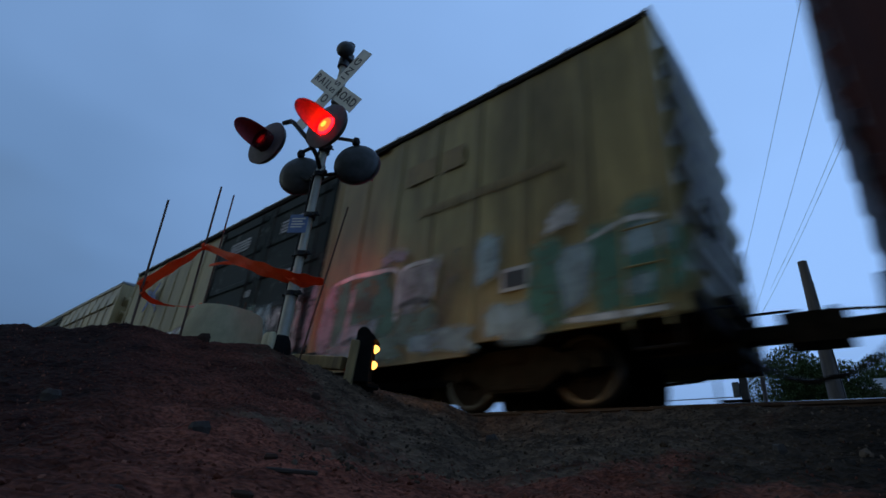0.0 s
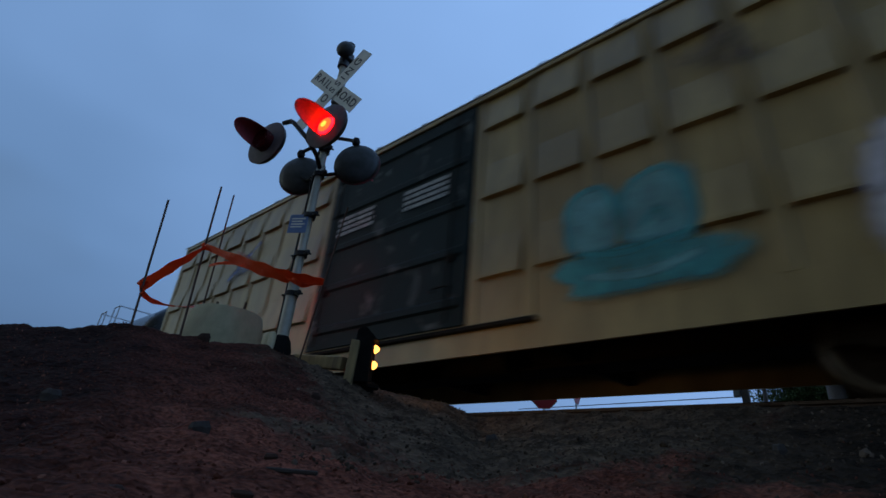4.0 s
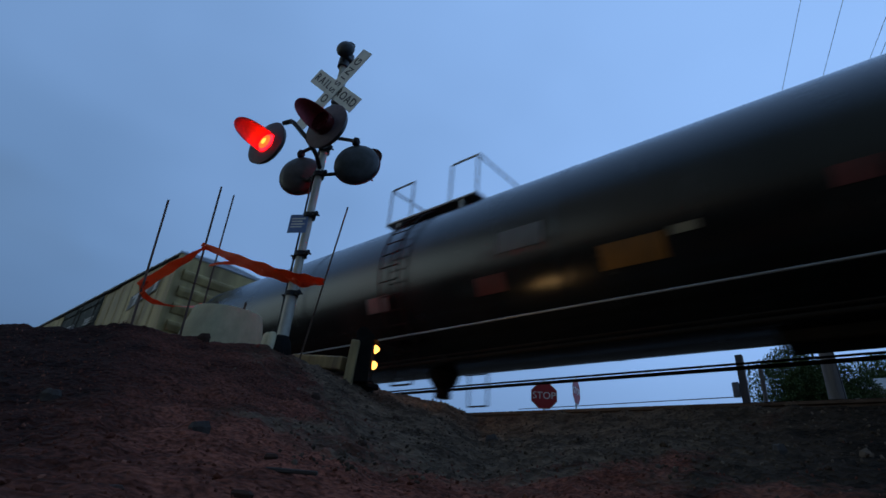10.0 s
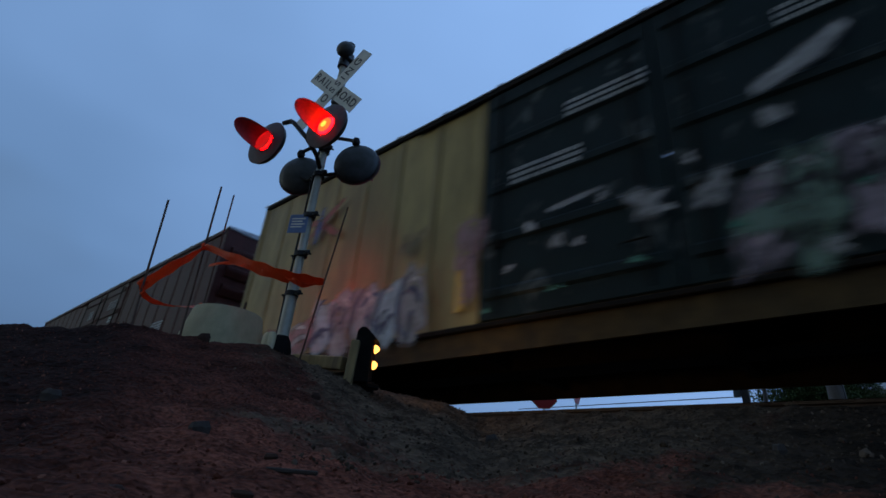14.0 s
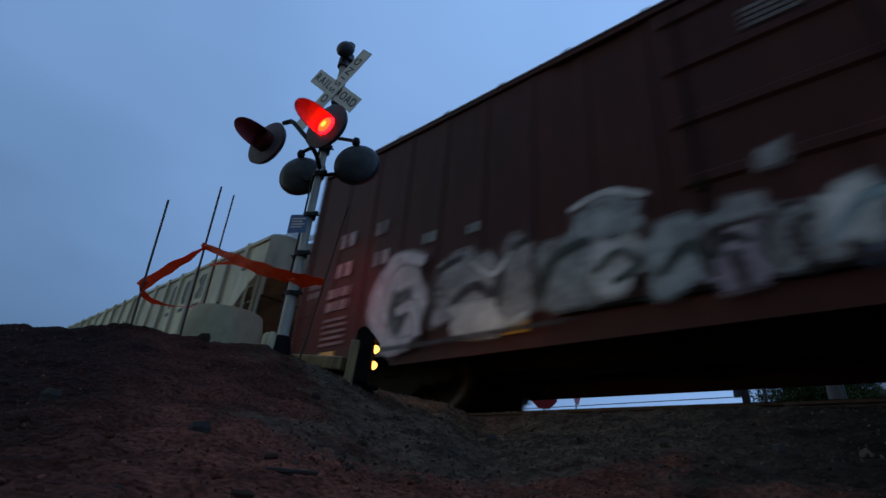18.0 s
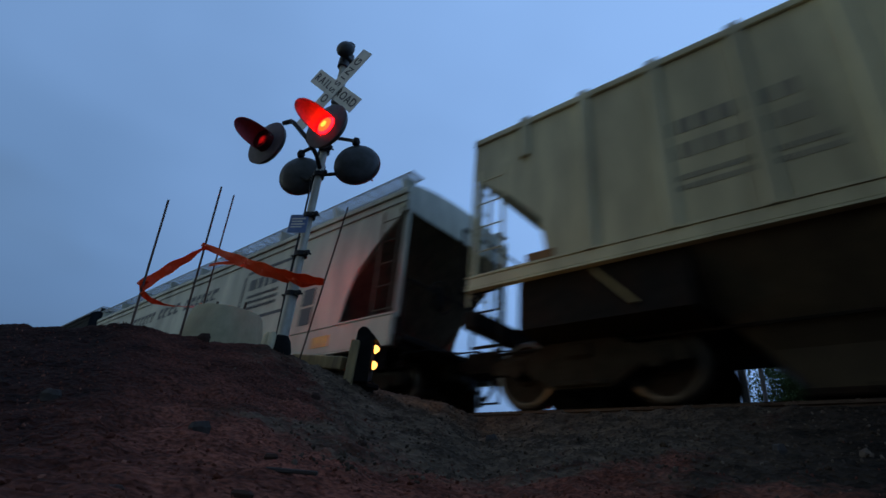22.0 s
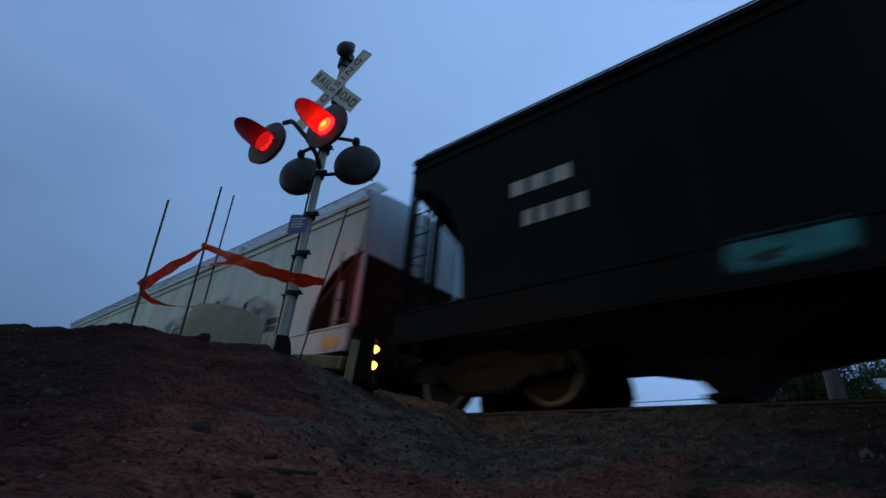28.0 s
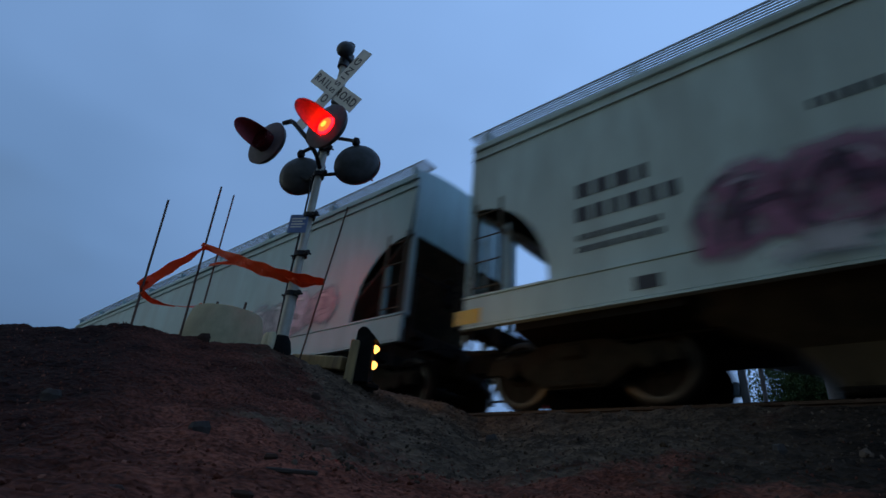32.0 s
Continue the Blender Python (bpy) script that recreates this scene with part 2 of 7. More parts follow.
M_CORE = mat("lit_lamp_core", (0.8, 0.3, 0.05), 0.3, 0, 0.05, 20.0, None, bump=0, emit=(1.0, 0.42, 0.05), emit_strength=2.2)
M_GLOW = mat("lit_reflector", (0.8, 0.2, 0.05), 0.3, 0, 0.05, 20.0, None, bump=0, emit=(1.0, 0.05, 0.008), emit_strength=4.0)
M_SHELL = mat("weathered_lamp_housing", (0.040, 0.047, 0.048), 0.45, 0.1, 0.35, 9.0, (0.11, 0.11, 0.12), 0.4, 5.0, 1.0, 0.2, 60)
M_AMBER = mat("amber_lamp_lens", (0.8, 0.4, 0.05), 0.3, 0, 0.05, 20.0, None, bump=0, emit=(1.0, 0.40, 0.07), emit_strength=4.0)
M_DWARF = mat("sooty_black_paint", (0.007, 0.007, 0.007), 0.8, 0, 0.4, 14.0, (0.02, 0.02, 0.018), 0.4, 5.0, 1.0, 0.2, 70, spec=0.12)
M_WINDOW = mat("lit_window_glass", (0.5, 0.2, 0.08), 0.2, 0, 0.05, 20.0, None, bump=0, emit=(1.0, 0.30, 0.10), emit_strength=0.35)


# the tape lets light through
tape_n, tape_l = M_TAPE.node_tree.nodes, M_TAPE.node_tree.links
tape_glow, tape_mix = tape_n.new("ShaderNodeBsdfTranslucent"), tape_n.new("ShaderNodeMixShader")
tape_glow.inputs["Color"].default_value, tape_mix.inputs["Fac"].default_value = (0.95, 0.14, 0.03, 1), 0.5
tape_l.new(tape_n["Principled BSDF"].outputs["BSDF"], tape_mix.inputs[1])
tape_l.new(tape_glow.outputs["BSDF"], tape_mix.inputs[2])
tape_l.new(tape_mix.outputs["Shader"], tape_n["Material Output"].inputs["Surface"])
M_SILL = mat("grimy_tan_sill", (0.085, 0.058, 0.028), 0.8, 0, 0.4, 5.0, SOOT, 0.8, 2.5, 1.0, 0.2, 40, spec=0.2)


# ---- mesh builders ----
class Geo:
    """Points and faces of one part."""

    def __init__(self):
        self.v, self.f = [], []

    def add(self, verts, faces):
        k = len(self.v)
        self.v += [tuple(p) for p in verts]
        self.f += [tuple(i + k for i in f) for f in faces]
        return self

    def box(self, x0, x1, y0, y1, z0, z1, bev=0.0):
        if bev <= 0:
            p = [(x, y, z) for x in (x0, x1) for y in (y0, y1) for z in (z0, z1)]
            return self.add(p, [(0, 1, 3, 2), (4, 6, 7, 5), (0, 4, 5, 1), (2, 3, 7, 6), (0, 2, 6, 4), (1, 5, 7, 3)])
        c = ((x0 + x1) / 2, (y0 + y1) / 2, (z0 + z1) / 2)
        h = (abs(x1 - x0) / 2, abs(y1 - y0) / 2, abs(z1 - z0) / 2)
        bev = min(bev, 0.49 * min(h))
        p, idx = [], {}
        for s in [(a, b, d) for a in (-1, 1) for b in (-1, 1) for d in (-1, 1)]:
            for ax in range(3):
                idx[s, ax] = len(p)
                p.append(tuple(c[i] + s[i] * (h[i] - (0 if i == ax else bev)) for i in range(3)))
        f = []
        for ax in range(3):
            o = [i for i in range(3) if i != ax]
            for sg in (-1, 1):
                ring = []
                for a, b in ((-1, -1), (1, -1), (1, 1), (-1, 1)):
                    s = [0, 0, 0]
                    s[ax], s[o[0]], s[o[1]] = sg, a, b
                    ring.append(idx[tuple(s), ax])
                f.append(ring)
            for a in (-1, 1):
                for b in (-1, 1):
                    s0, s1 = [0, 0, 0], [0, 0, 0]
                    s0[ax], s1[ax] = -1, 1
                    s0[o[0]] = s1[o[0]] = a
                    s0[o[1]] = s1[o[1]] = b
                    f.append((idx[tuple(s0), o[0]], idx[tuple(s1), o[0]], idx[tuple(s1), o[1]], idx[tuple(s0), o[1]]))
        for s in [(a, b, d) for a in (-1, 1) for b in (-1, 1) for d in (-1, 1)]:
            f.append((idx[s, 0], idx[s, 1], idx[s, 2]))
        return self.add(p, f)

    def prism(self, poly, a0, a1, axis="y"):
        """A closed outline swept along an axis: (x, z) along y, (y, z) along x, (x, y) along z."""
        def put(p, a):
            return {"y": (p[0], a, p[1]), "x": (a, p[0], p[1]), "z": (p[0], p[1], a)}[axis]
        n = len(poly)
        return self.add([put(p, a0) for p in poly] + [put(p, a1) for p in poly],
                        [tuple(range(n)), tuple(range(2 * n - 1, n - 1, -1))] + [(i, (i + 1) % n, n + (i + 1) % n, n + i) for i in range(n)])

    def rod(self, a, b, r, n=8, r2=None, caps=True):
        a, b = Vector(a), Vector(b)
        r2 = r if r2 is None else r2
        d = (b - a).normalized()
        u = d.orthogonal().normalized()
        w = d.cross(u)
        ring = [(math.cos(2 * math.pi * i / n), math.sin(2 * math.pi * i / n)) for i in range(n)]
        p = [a + (u * c + w * s) * r for c, s in ring] + [b + (u * c + w * s) * r2 for c, s in ring]
        f = [(i, (i + 1) % n, n + (i + 1) % n, n + i) for i in range(n)]
        if caps:
            f += [tuple(range(n - 1, -1, -1)), tuple(range(n, 2 * n))]
        return self.add(p, f)

    def path(self, pts, r, n=6):
        for a, b in zip(pts, pts[1:]):
            self.rod(a, b, r, n)
        return self

    def lathe(self, prof, a, axis, n=24, arc=(0, 360)):
        """Rings of (distance along the axis, radius) from the point a."""
        a, d = Vector(a), Vector(axis).normalized()
        u = (Vector((0, 0, 1)) - d * d.z).normalized() if abs(d.z) < 0.99 else Vector((1, 0, 0))
        w = d.cross(u)
        full = arc[1] - arc[0] >= 360
        m = n if full else n + 1
        k0 = len(self.v)
        for t, r in prof:
            for i in range(m):
                g = radians(arc[0] + (arc[1] - arc[0]) * i / n)
                self.v.append(tuple(a + d * t + (u * math.cos(g) + w * math.sin(g)) * r))
        for j in range(len(prof) - 1):
            for i in range(n):
                i2 = (i + 1) % m if full else i + 1
                self.f.append((k0 + j * m + i, k0 + j * m + i2, k0 + (j + 1) * m + i2, k0 + (j + 1) * m + i))
        return self


def finish(me, smooth):
    bm = bmesh.new()
    bm.from_mesh(me)
    bmesh.ops.remove_doubles(bm, verts=bm.verts, dist=1e-5)
    bmesh.ops.recalc_face_normals(bm, faces=bm.faces)
    if smooth:
        for f in bm.faces:
            f.smooth = True
        for e in bm.edges:
            if len(e.link_faces) == 2 and e.calc_face_angle(0) > radians(40):
                e.smooth = False
    bm.to_mesh(me)
    bm.free()


def part(name, geo, material, parent=None, label="", at=None, smooth=False):
    me = bpy.data.meshes.new(name)
    me.from_pydata(geo.v, [], geo.f)
    finish(me, smooth)
    me.materials.append(material)
    ob = new(name, me)
    if parent:
        ob.parent = parent
    if at is not None:
        ob.matrix_basis = at
    if label:
        ob["label"] = label
    return ob


def again(ob, parent, at=None):
    """The same mesh once more, as a part of its own."""
    o = new(ob.name.split(".")[0], ob.data)
    o.parent = parent
    if at is not None:
        o.matrix_basis = at
    return o


def thing(name, label, category, at, group=""):
    ob = new(name)
    ob.matrix_basis = at
    return tagged(ob, label, category, group)


def lettering(name, text, size, material, parent, at, label="", spacing=1.0):
    cu = bpy.data.curves.new(name, "FONT")
    cu.body, cu.size, cu.extrude, cu.align_x, cu.align_y = text, size, 0.002, "CENTER", "CENTER"
    cu.space_character = spacing
    tmp = bpy.data.objects.new(name, cu)
    me = bpy.data.meshes.new_from_object(tmp)
    bpy.data.objects.remove(tmp)
    me.materials.append(material)
    ob = new(name, me)
    ob.parent, ob.matrix_basis = parent, at
    if label:
        ob["label"] = label
    return ob


# ---- ground: gravel bank that rises to the track, with a heap of dug earth ----
HEAP = [(127, 6.26, 0.84), (131, 5.9, 0.91), (138.5, 5.6, 0.93), (142.4, 5.4, 1.00), (147.6, 5.3, 1.07), (151.4, 5.3, 1.175),
        (159.3, 5.4, 1.157), (164.6, 5.4, 1.174), (171, 5.6, 1.03), (174, 5.8, 1.01), (185, 6.0, 0.90), (200, 6.0, 0.5), (225, 6.0, -0.1)]


def step(a, b, x):
    t = min(max((x - a) / (b - a), 0), 1)
    return t * t * (3 - 2 * t)


def bank(y):
    if y < 5:
        return -0.12 + 0.95 * min(max(y / 5, 0), 1) ** 2
    return 0.83 - 0.30 * step(8.3, 10.5, y)


def height(x, y):
    r, az = math.hypot(x, y), math.degrees(math.atan2(y, x)) % 360
    z = bank(y)
    if 120 < az < 225:
        k = 0
        while k < len(HEAP) - 2 and HEAP[k + 1][0] < az:
            k += 1
        t = min(max((az - HEAP[k][0]) / (HEAP[k + 1][0] - HEAP[k][0]), 0), 1)
        rc, zc = (HEAP[k][i] * (1 - t) + HEAP[k + 1][i] * t for i in (1, 2))
        u = r / rc
        heap = -0.12 + (zc + 0.12) * u * u if u < 1 else zc + (z - zc) * step(rc + 0.8, rc + 6.5, r)
        if y > 4.6:
            heap += (z - heap) * step(4.6, 5.2, y)
        z += (heap - z) * step(120, 131, az) * (1 - step(178, 225, az))
    near = 1 - step(10, 30, r)
    clods = max(0.0, 0.46 - noise.voronoi(Vector((x * 8 + y, y * 8 - x, 1.0)))[0][0]) * step(-0.15, 0.35, noise.noise(Vector((x * 1.9, y * 1.9, 9.0))))
    lump = noise.fractal(Vector((x * 1.3, y * 1.3, 0.0)), 1.0, 2.0, 4) * 0.035 + noise.fractal(Vector((x * 5, y * 5, 3.0)), 0.75, 2.1, 5) * 0.034 + noise.fractal(Vector((x * 15, y * 15, 7.0)), 0.6, 2.1, 3) * 0.009 + clods * 0.075
    if y > 5.0:
        lump *= 0.25
    return EYE[2] + z + lump * near * min(1.0, max(0.15, r / 2.5))


def ground_material():
    m = bpy.data.materials.new("gravel_and_red_earth")
    m.use_nodes = True
    n, l = m.node_tree.nodes, m.node_tree.links
    b = n["Principled BSDF"]
    tc = n.new("ShaderNodeTexCoord")
    stones = n.new("ShaderNodeTexVoronoi")
    stones.inputs["Scale"].default_value = 26
    crumbs = n.new("ShaderNodeTexNoise")
    crumbs.inputs["Scale"].default_value, crumbs.inputs["Detail"].default_value = 45, 8
    patch = n.new("ShaderNodeTexNoise")
    patch.inputs["Scale"].default_value, patch.inputs["Detail"].default_value, patch.inputs["Roughness"].default_value = 0.9, 7, 0.7
    for o in (stones, crumbs, patch):
        l.new(tc.outputs["Object"], o.inputs["Vector"])
    grey = n.new("ShaderNodeValToRGB")
    grey.color_ramp.elements[0].color, grey.color_ramp.elements[1].color = (0.017, 0.0118, 0.0080, 1), (0.050, 0.0345, 0.0225, 1)
    l.new(stones.outputs["Color"], grey.inputs["Fac"])
    red = n.new("ShaderNodeValToRGB")
    red.color_ramp.elements[0].position, red.color_ramp.elements[1].position = 0.3, 0.7
    red.color_ramp.elements[0].color, red.color_ramp.elements[1].color = (0.022, 0.0088, 0.0061, 1), (0.125, 0.0450, 0.0295, 1)
    l.new(crumbs.outputs["Fac"], red.inputs["Fac"])
    # the bank is gravel near the track and bare earth at its foot
    split = n.new("ShaderNodeSeparateXYZ")
    l.new(tc.outputs["Object"], split.inputs["Vector"])
    along = n.new("ShaderNodeMath")
    along.operation = "MULTIPLY_ADD"
    along.inputs[1].default_value = 0.42
    l.new(split.outputs["X"], along.inputs[0])
    less = n.new("ShaderNodeMath")
    less.operation = "MULTIPLY"
    less.inputs[1].default_value = 0.78
    l.new(split.outputs["Y"], less.inputs[0])
    l.new(less.outputs["Value"], along.inputs[2])
    far = n.new("ShaderNodeMapRange")
    far.inputs["From Min"].default_value, far.inputs["From Max"].default_value = -0.6, 1.2
    far.inputs["To Min"].default_value, far.inputs["To Max"].default_value = 0.85, 0.22
    l.new(along.outputs["Value"], far.inputs["Value"])
    reach = n.new("ShaderNodeVectorMath")
    reach.operation = "LENGTH"
    l.new(tc.outputs["Object"], reach.inputs[0])
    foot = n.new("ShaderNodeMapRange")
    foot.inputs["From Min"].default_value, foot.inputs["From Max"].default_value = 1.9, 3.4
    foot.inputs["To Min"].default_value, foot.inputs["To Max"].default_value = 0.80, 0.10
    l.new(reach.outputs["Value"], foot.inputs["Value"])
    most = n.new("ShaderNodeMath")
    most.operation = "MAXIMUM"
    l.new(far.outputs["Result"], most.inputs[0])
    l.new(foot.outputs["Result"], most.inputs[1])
    both = n.new("ShaderNodeMath")
    both.operation = "ADD"
    wide = n.new("ShaderNodeMapRange")
    wide.clamp = False
    wide.inputs["From Min"].default_value, wide.inputs["From Max"].default_value = 0.25, 0.75
    l.new(patch.outputs["Fac"], wide.inputs["Value"])
    l.new(wide.outputs["Result"], both.inputs[0])
    l.new(most.outputs["Value"], both.inputs[1])
    lim = n.new("ShaderNodeMapRange")
    lim.inputs["From Min"].default_value, lim.inputs["From Max"].default_value = 0.88, 1.12
    l.new(both.outputs["Value"], lim.inputs["Value"])
    # earth at the foot of the bank is paler than the heap, fading with distance and leftwards
    near_ramp = n.new("ShaderNodeMapRange")
    near_ramp.inputs["From Min"].default_value, near_ramp.inputs["From Max"].default_value = 4.4, 2.0
    l.new(reach.outputs["Value"], near_ramp.inputs["Value"])
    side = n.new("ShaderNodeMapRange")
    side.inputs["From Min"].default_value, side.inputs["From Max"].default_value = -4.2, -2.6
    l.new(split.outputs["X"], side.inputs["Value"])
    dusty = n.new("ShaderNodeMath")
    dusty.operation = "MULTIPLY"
    l.new(near_ramp.outputs["Result"], dusty.inputs[0])
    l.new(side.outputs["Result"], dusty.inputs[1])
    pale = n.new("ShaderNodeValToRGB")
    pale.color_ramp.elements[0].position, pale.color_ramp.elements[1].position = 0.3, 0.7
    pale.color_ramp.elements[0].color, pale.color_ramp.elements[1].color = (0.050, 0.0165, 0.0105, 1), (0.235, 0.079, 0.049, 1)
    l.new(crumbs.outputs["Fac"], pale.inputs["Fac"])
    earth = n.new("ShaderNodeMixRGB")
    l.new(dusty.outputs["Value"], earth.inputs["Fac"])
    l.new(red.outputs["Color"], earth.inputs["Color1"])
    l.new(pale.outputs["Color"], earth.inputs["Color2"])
    # gravel colour is scaled by 2.7 beside the heap, falling to 0.24 further along
    gravel_gain = n.new("ShaderNodeMapRange")
    gravel_gain.inputs["From Min"].default_value, gravel_gain.inputs["From Max"].default_value = -1.6, 0.2
    gravel_gain.inputs["To Min"].default_value, gravel_gain.inputs["To Max"].default_value = 2.7, 0.24
    l.new(split.outputs["X"], gravel_gain.inputs["Value"])
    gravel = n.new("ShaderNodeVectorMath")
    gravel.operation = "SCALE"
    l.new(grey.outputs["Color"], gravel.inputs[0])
    l.new(gravel_gain.outputs["Result"], gravel.inputs["Scale"])
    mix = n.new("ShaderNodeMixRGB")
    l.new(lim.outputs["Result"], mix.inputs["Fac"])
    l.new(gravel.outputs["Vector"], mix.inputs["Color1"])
    l.new(earth.outputs["Color"], mix.inputs["Color2"])
    # the colour gets darker towards the left over the heap, down to 0.26
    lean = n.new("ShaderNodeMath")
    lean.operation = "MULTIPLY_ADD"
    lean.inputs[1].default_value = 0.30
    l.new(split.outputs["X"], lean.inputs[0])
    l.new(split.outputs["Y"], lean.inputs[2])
    left_scale = n.new("ShaderNodeMapRange")
    left_scale.inputs["From Min"].default_value, left_scale.inputs["From Max"].default_value = -0.28, 0.40
    left_scale.inputs["To Min"].default_value, left_scale.inputs["To Max"].default_value = 0.26, 1.0
    l.new(lean.outputs["Value"], left_scale.inputs["Value"])
    # turned earth lies in darker and paler patches a hand to a step wide
    blot = n.new("ShaderNodeTexNoise")
    blot.inputs["Scale"].default_value, blot.inputs["Detail"].default_value, blot.inputs["Roughness"].default_value = 3.4, 6, 0.66
    l.new(tc.outputs["Object"], blot.inputs["Vector"])
    uneven = n.new("ShaderNodeMapRange")
    uneven.inputs["From Min"].default_value, uneven.inputs["From Max"].default_value = 0.32, 0.68
    uneven.inputs["To Min"].default_value, uneven.inputs["To Max"].default_value = 0.38, 1.70
    l.new(blot.outputs["Fac"], uneven.inputs["Value"])
    ground_scale = n.new("ShaderNodeMath")
    ground_scale.operation = "MULTIPLY"
    l.new(left_scale.outputs["Result"], ground_scale.inputs[0])
    l.new(uneven.outputs["Result"], ground_scale.inputs[1])
    scaled_ground = n.new("ShaderNodeVectorMath")
    scaled_ground.operation = "SCALE"
    l.new(mix.outputs["Color"], scaled_ground.inputs[0])
    l.new(ground_scale.outputs["Value"], scaled_ground.inputs["Scale"])
    l.new(scaled_ground.outputs["Vector"], b.inputs["Base Color"])
    b.inputs["Roughness"].default_value = 0.95
    b.inputs["Specular IOR Level"].default_value = 0.08
    hsum = n.new("ShaderNodeMath")
    hsum.operation = "MULTIPLY_ADD"
    l.new(crumbs.outputs["Fac"], hsum.inputs[0])
    hsum.inputs[1].default_value = 0.8
    l.new(stones.outputs["Distance"], hsum.inputs[2])
    bp = n.new("ShaderNodeBump")
    bp.inputs["Strength"].default_value, bp.inputs["Distance"].default_value = 0.9, 0.028
    l.new(hsum.outputs["Value"], bp.inputs["Height"])
    l.new(bp.outputs["Normal"], b.inputs["Normal"])
    return m


M_GROUND = ground_material()


def make_ground():
    az = [80 + 0.35 * i for i in range(300)]
    az += [185 + (255 / 86) * i for i in range(86)]
    radii, r = [0.05, 0.2], 0.35
    while r < 9:
        radii.append(r)
        r += 0.020 + 0.007 * r
    while r < 4000:
        radii.append(r)
        r *= 1.18
    v, f, n = [], [], len(az)
    for r in radii:
        for a in az:
            x, y = r * math.cos(radians(a)), r * math.sin(radians(a))
            v.append((x, y, height(x, y)))
    for j in range(len(radii) - 1):
        for i in range(n):
            i2 = (i + 1) % n
            f.append((j * n + i, j * n + i2, (j + 1) * n + i2, (j + 1) * n + i))
    f.append(tuple(range(n - 1, -1, -1)))
    me = bpy.data.meshes.new("ground")
    me.from_pydata(v, [], f)
    me.update()
    for p in me.polygons:
        p.use_smooth = True
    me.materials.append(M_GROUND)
    ob = new("ground", me)
    return tagged(ob, "dark gravel bank with reddish dug earth rising to the track", "ground", kind="structure")


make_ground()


def make_stones(name, label, count, seed, earth_side, ramp_colors):
    """Loose stones or crumbs of earth over one part of the bank."""
    rng = random.Random(seed)
    t = (1 + 5 ** 0.5) / 2
    ico = [Vector(p).normalized() for p in ((-1, t, 0), (1, t, 0), (-1, -t, 0), (1, -t, 0), (0, -1, t), (0, 1, t), (0, -1, -t), (0, 1, -t), (t, 0, -1), (t, 0, 1), (-t, 0, -1), (-t, 0, 1))]
    tri = ((0, 11, 5), (0, 5, 1), (0, 1, 7), (0, 7, 10), (0, 10, 11), (1, 5, 9), (5, 11, 4), (11, 10, 2), (10, 7, 6), (7, 1, 8),
           (3, 9, 4), (3, 4, 2), (3, 2, 6), (3, 6, 8), (3, 8, 9), (4, 9, 5), (2, 4, 11), (6, 2, 10), (8, 6, 7), (9, 8, 1))
    v, f = [], []
    for i in range(count):
        a, u = rng.uniform(84, 178), rng.random()
        r = 0.9 + 6.0 * u ** 0.8
        x, y = r * math.cos(radians(a)), r * math.sin(radians(a))
        earth = min(0.78 * y + 0.42 * x, (r - 2.0) * 0.7) + 1.1 * noise.noise(Vector((x * 1.1, y * 1.1, 5.0)))
        if y > 5.6 or rng.random() < step(-0.1, 1.1, earth if earth_side else 1.0 - earth):
            continue
        big = rng.random()
        s = rng.uniform(0.005, 0.014) if big < 0.965 else rng.uniform(0.014, 0.024) if big < 0.998 else rng.uniform(0.03, 0.045)
        if earth_side:
            s *= 0.62
        m = Euler((rng.uniform(0, 6), rng.uniform(0, 6), rng.uniform(0, 6))).to_matrix()
        q = (s * rng.uniform(0.8, 1.4), s * rng.uniform(0.6, 1.1), s * rng.uniform(0.45, 0.8))
        k, c = len(v), Vector((x, y, height(x, y) + s * 0.15))
        for p in ico:
            d = m @ (Vector((p.x * q[0], p.y * q[1], p.z * q[2])) * rng.uniform(0.75, 1.2))
            v.append(tuple(c + d))
        f += [(k + a0, k + b0, k + c0) for a0, b0, c0 in tri]
    me = bpy.data.meshes.new(name)
    me.from_pydata(v, [], f)
    m = bpy.data.materials.new(name)
    m.use_nodes = True
    n, l = m.node_tree.nodes, m.node_tree.links
    geo = n.new("ShaderNodeNewGeometry")
    ramp = n.new("ShaderNodeValToRGB")
    ramp.color_ramp.elements[0].color, ramp.color_ramp.elements[1].color = (*ramp_colors[0], 1), (*ramp_colors[2], 1)
    mid = ramp.color_ramp.elements.new(0.85)
    mid.color = (*ramp_colors[1], 1)
    l.new(geo.outputs["Random Per Island"], ramp.inputs["Fac"])
    nz = n.new("ShaderNodeTexNoise")
    nz.inputs["Scale"].default_value = 90
    mul = n.new("ShaderNodeMixRGB")
    mul.blend_type = "MULTIPLY"
    mul.inputs["Fac"].default_value = 0.5
    l.new(ramp.outputs["Color"], mul.inputs["Color1"])
    l.new(nz.outputs["Fac"], mul.inputs["Color2"])
    l.new(mul.outputs["Color"], n["Principled BSDF"].inputs["Base Color"])
    n["Principled BSDF"].inputs["Roughness"].default_value = 0.9
    n["Principled BSDF"].inputs["Specular IOR Level"].default_value = 0.1
    me.materials.append(m)
    tagged(new(name, me), label, "gravel", kind="stuff")


make_stones("ballast_stones", "loose dark grey and brown crushed stones on the bank", 9000, 4, False, ((0.060, 0.042, 0.030), (0.115, 0.084, 0.060), (0.24, 0.185, 0.14)))
make_stones("earth_crumbs", "loose crumbs of reddish brown earth on the heap", 7000, 6, True, ((0.11, 0.038, 0.025), (0.19, 0.068, 0.045), (0.34, 0.15, 0.10)))


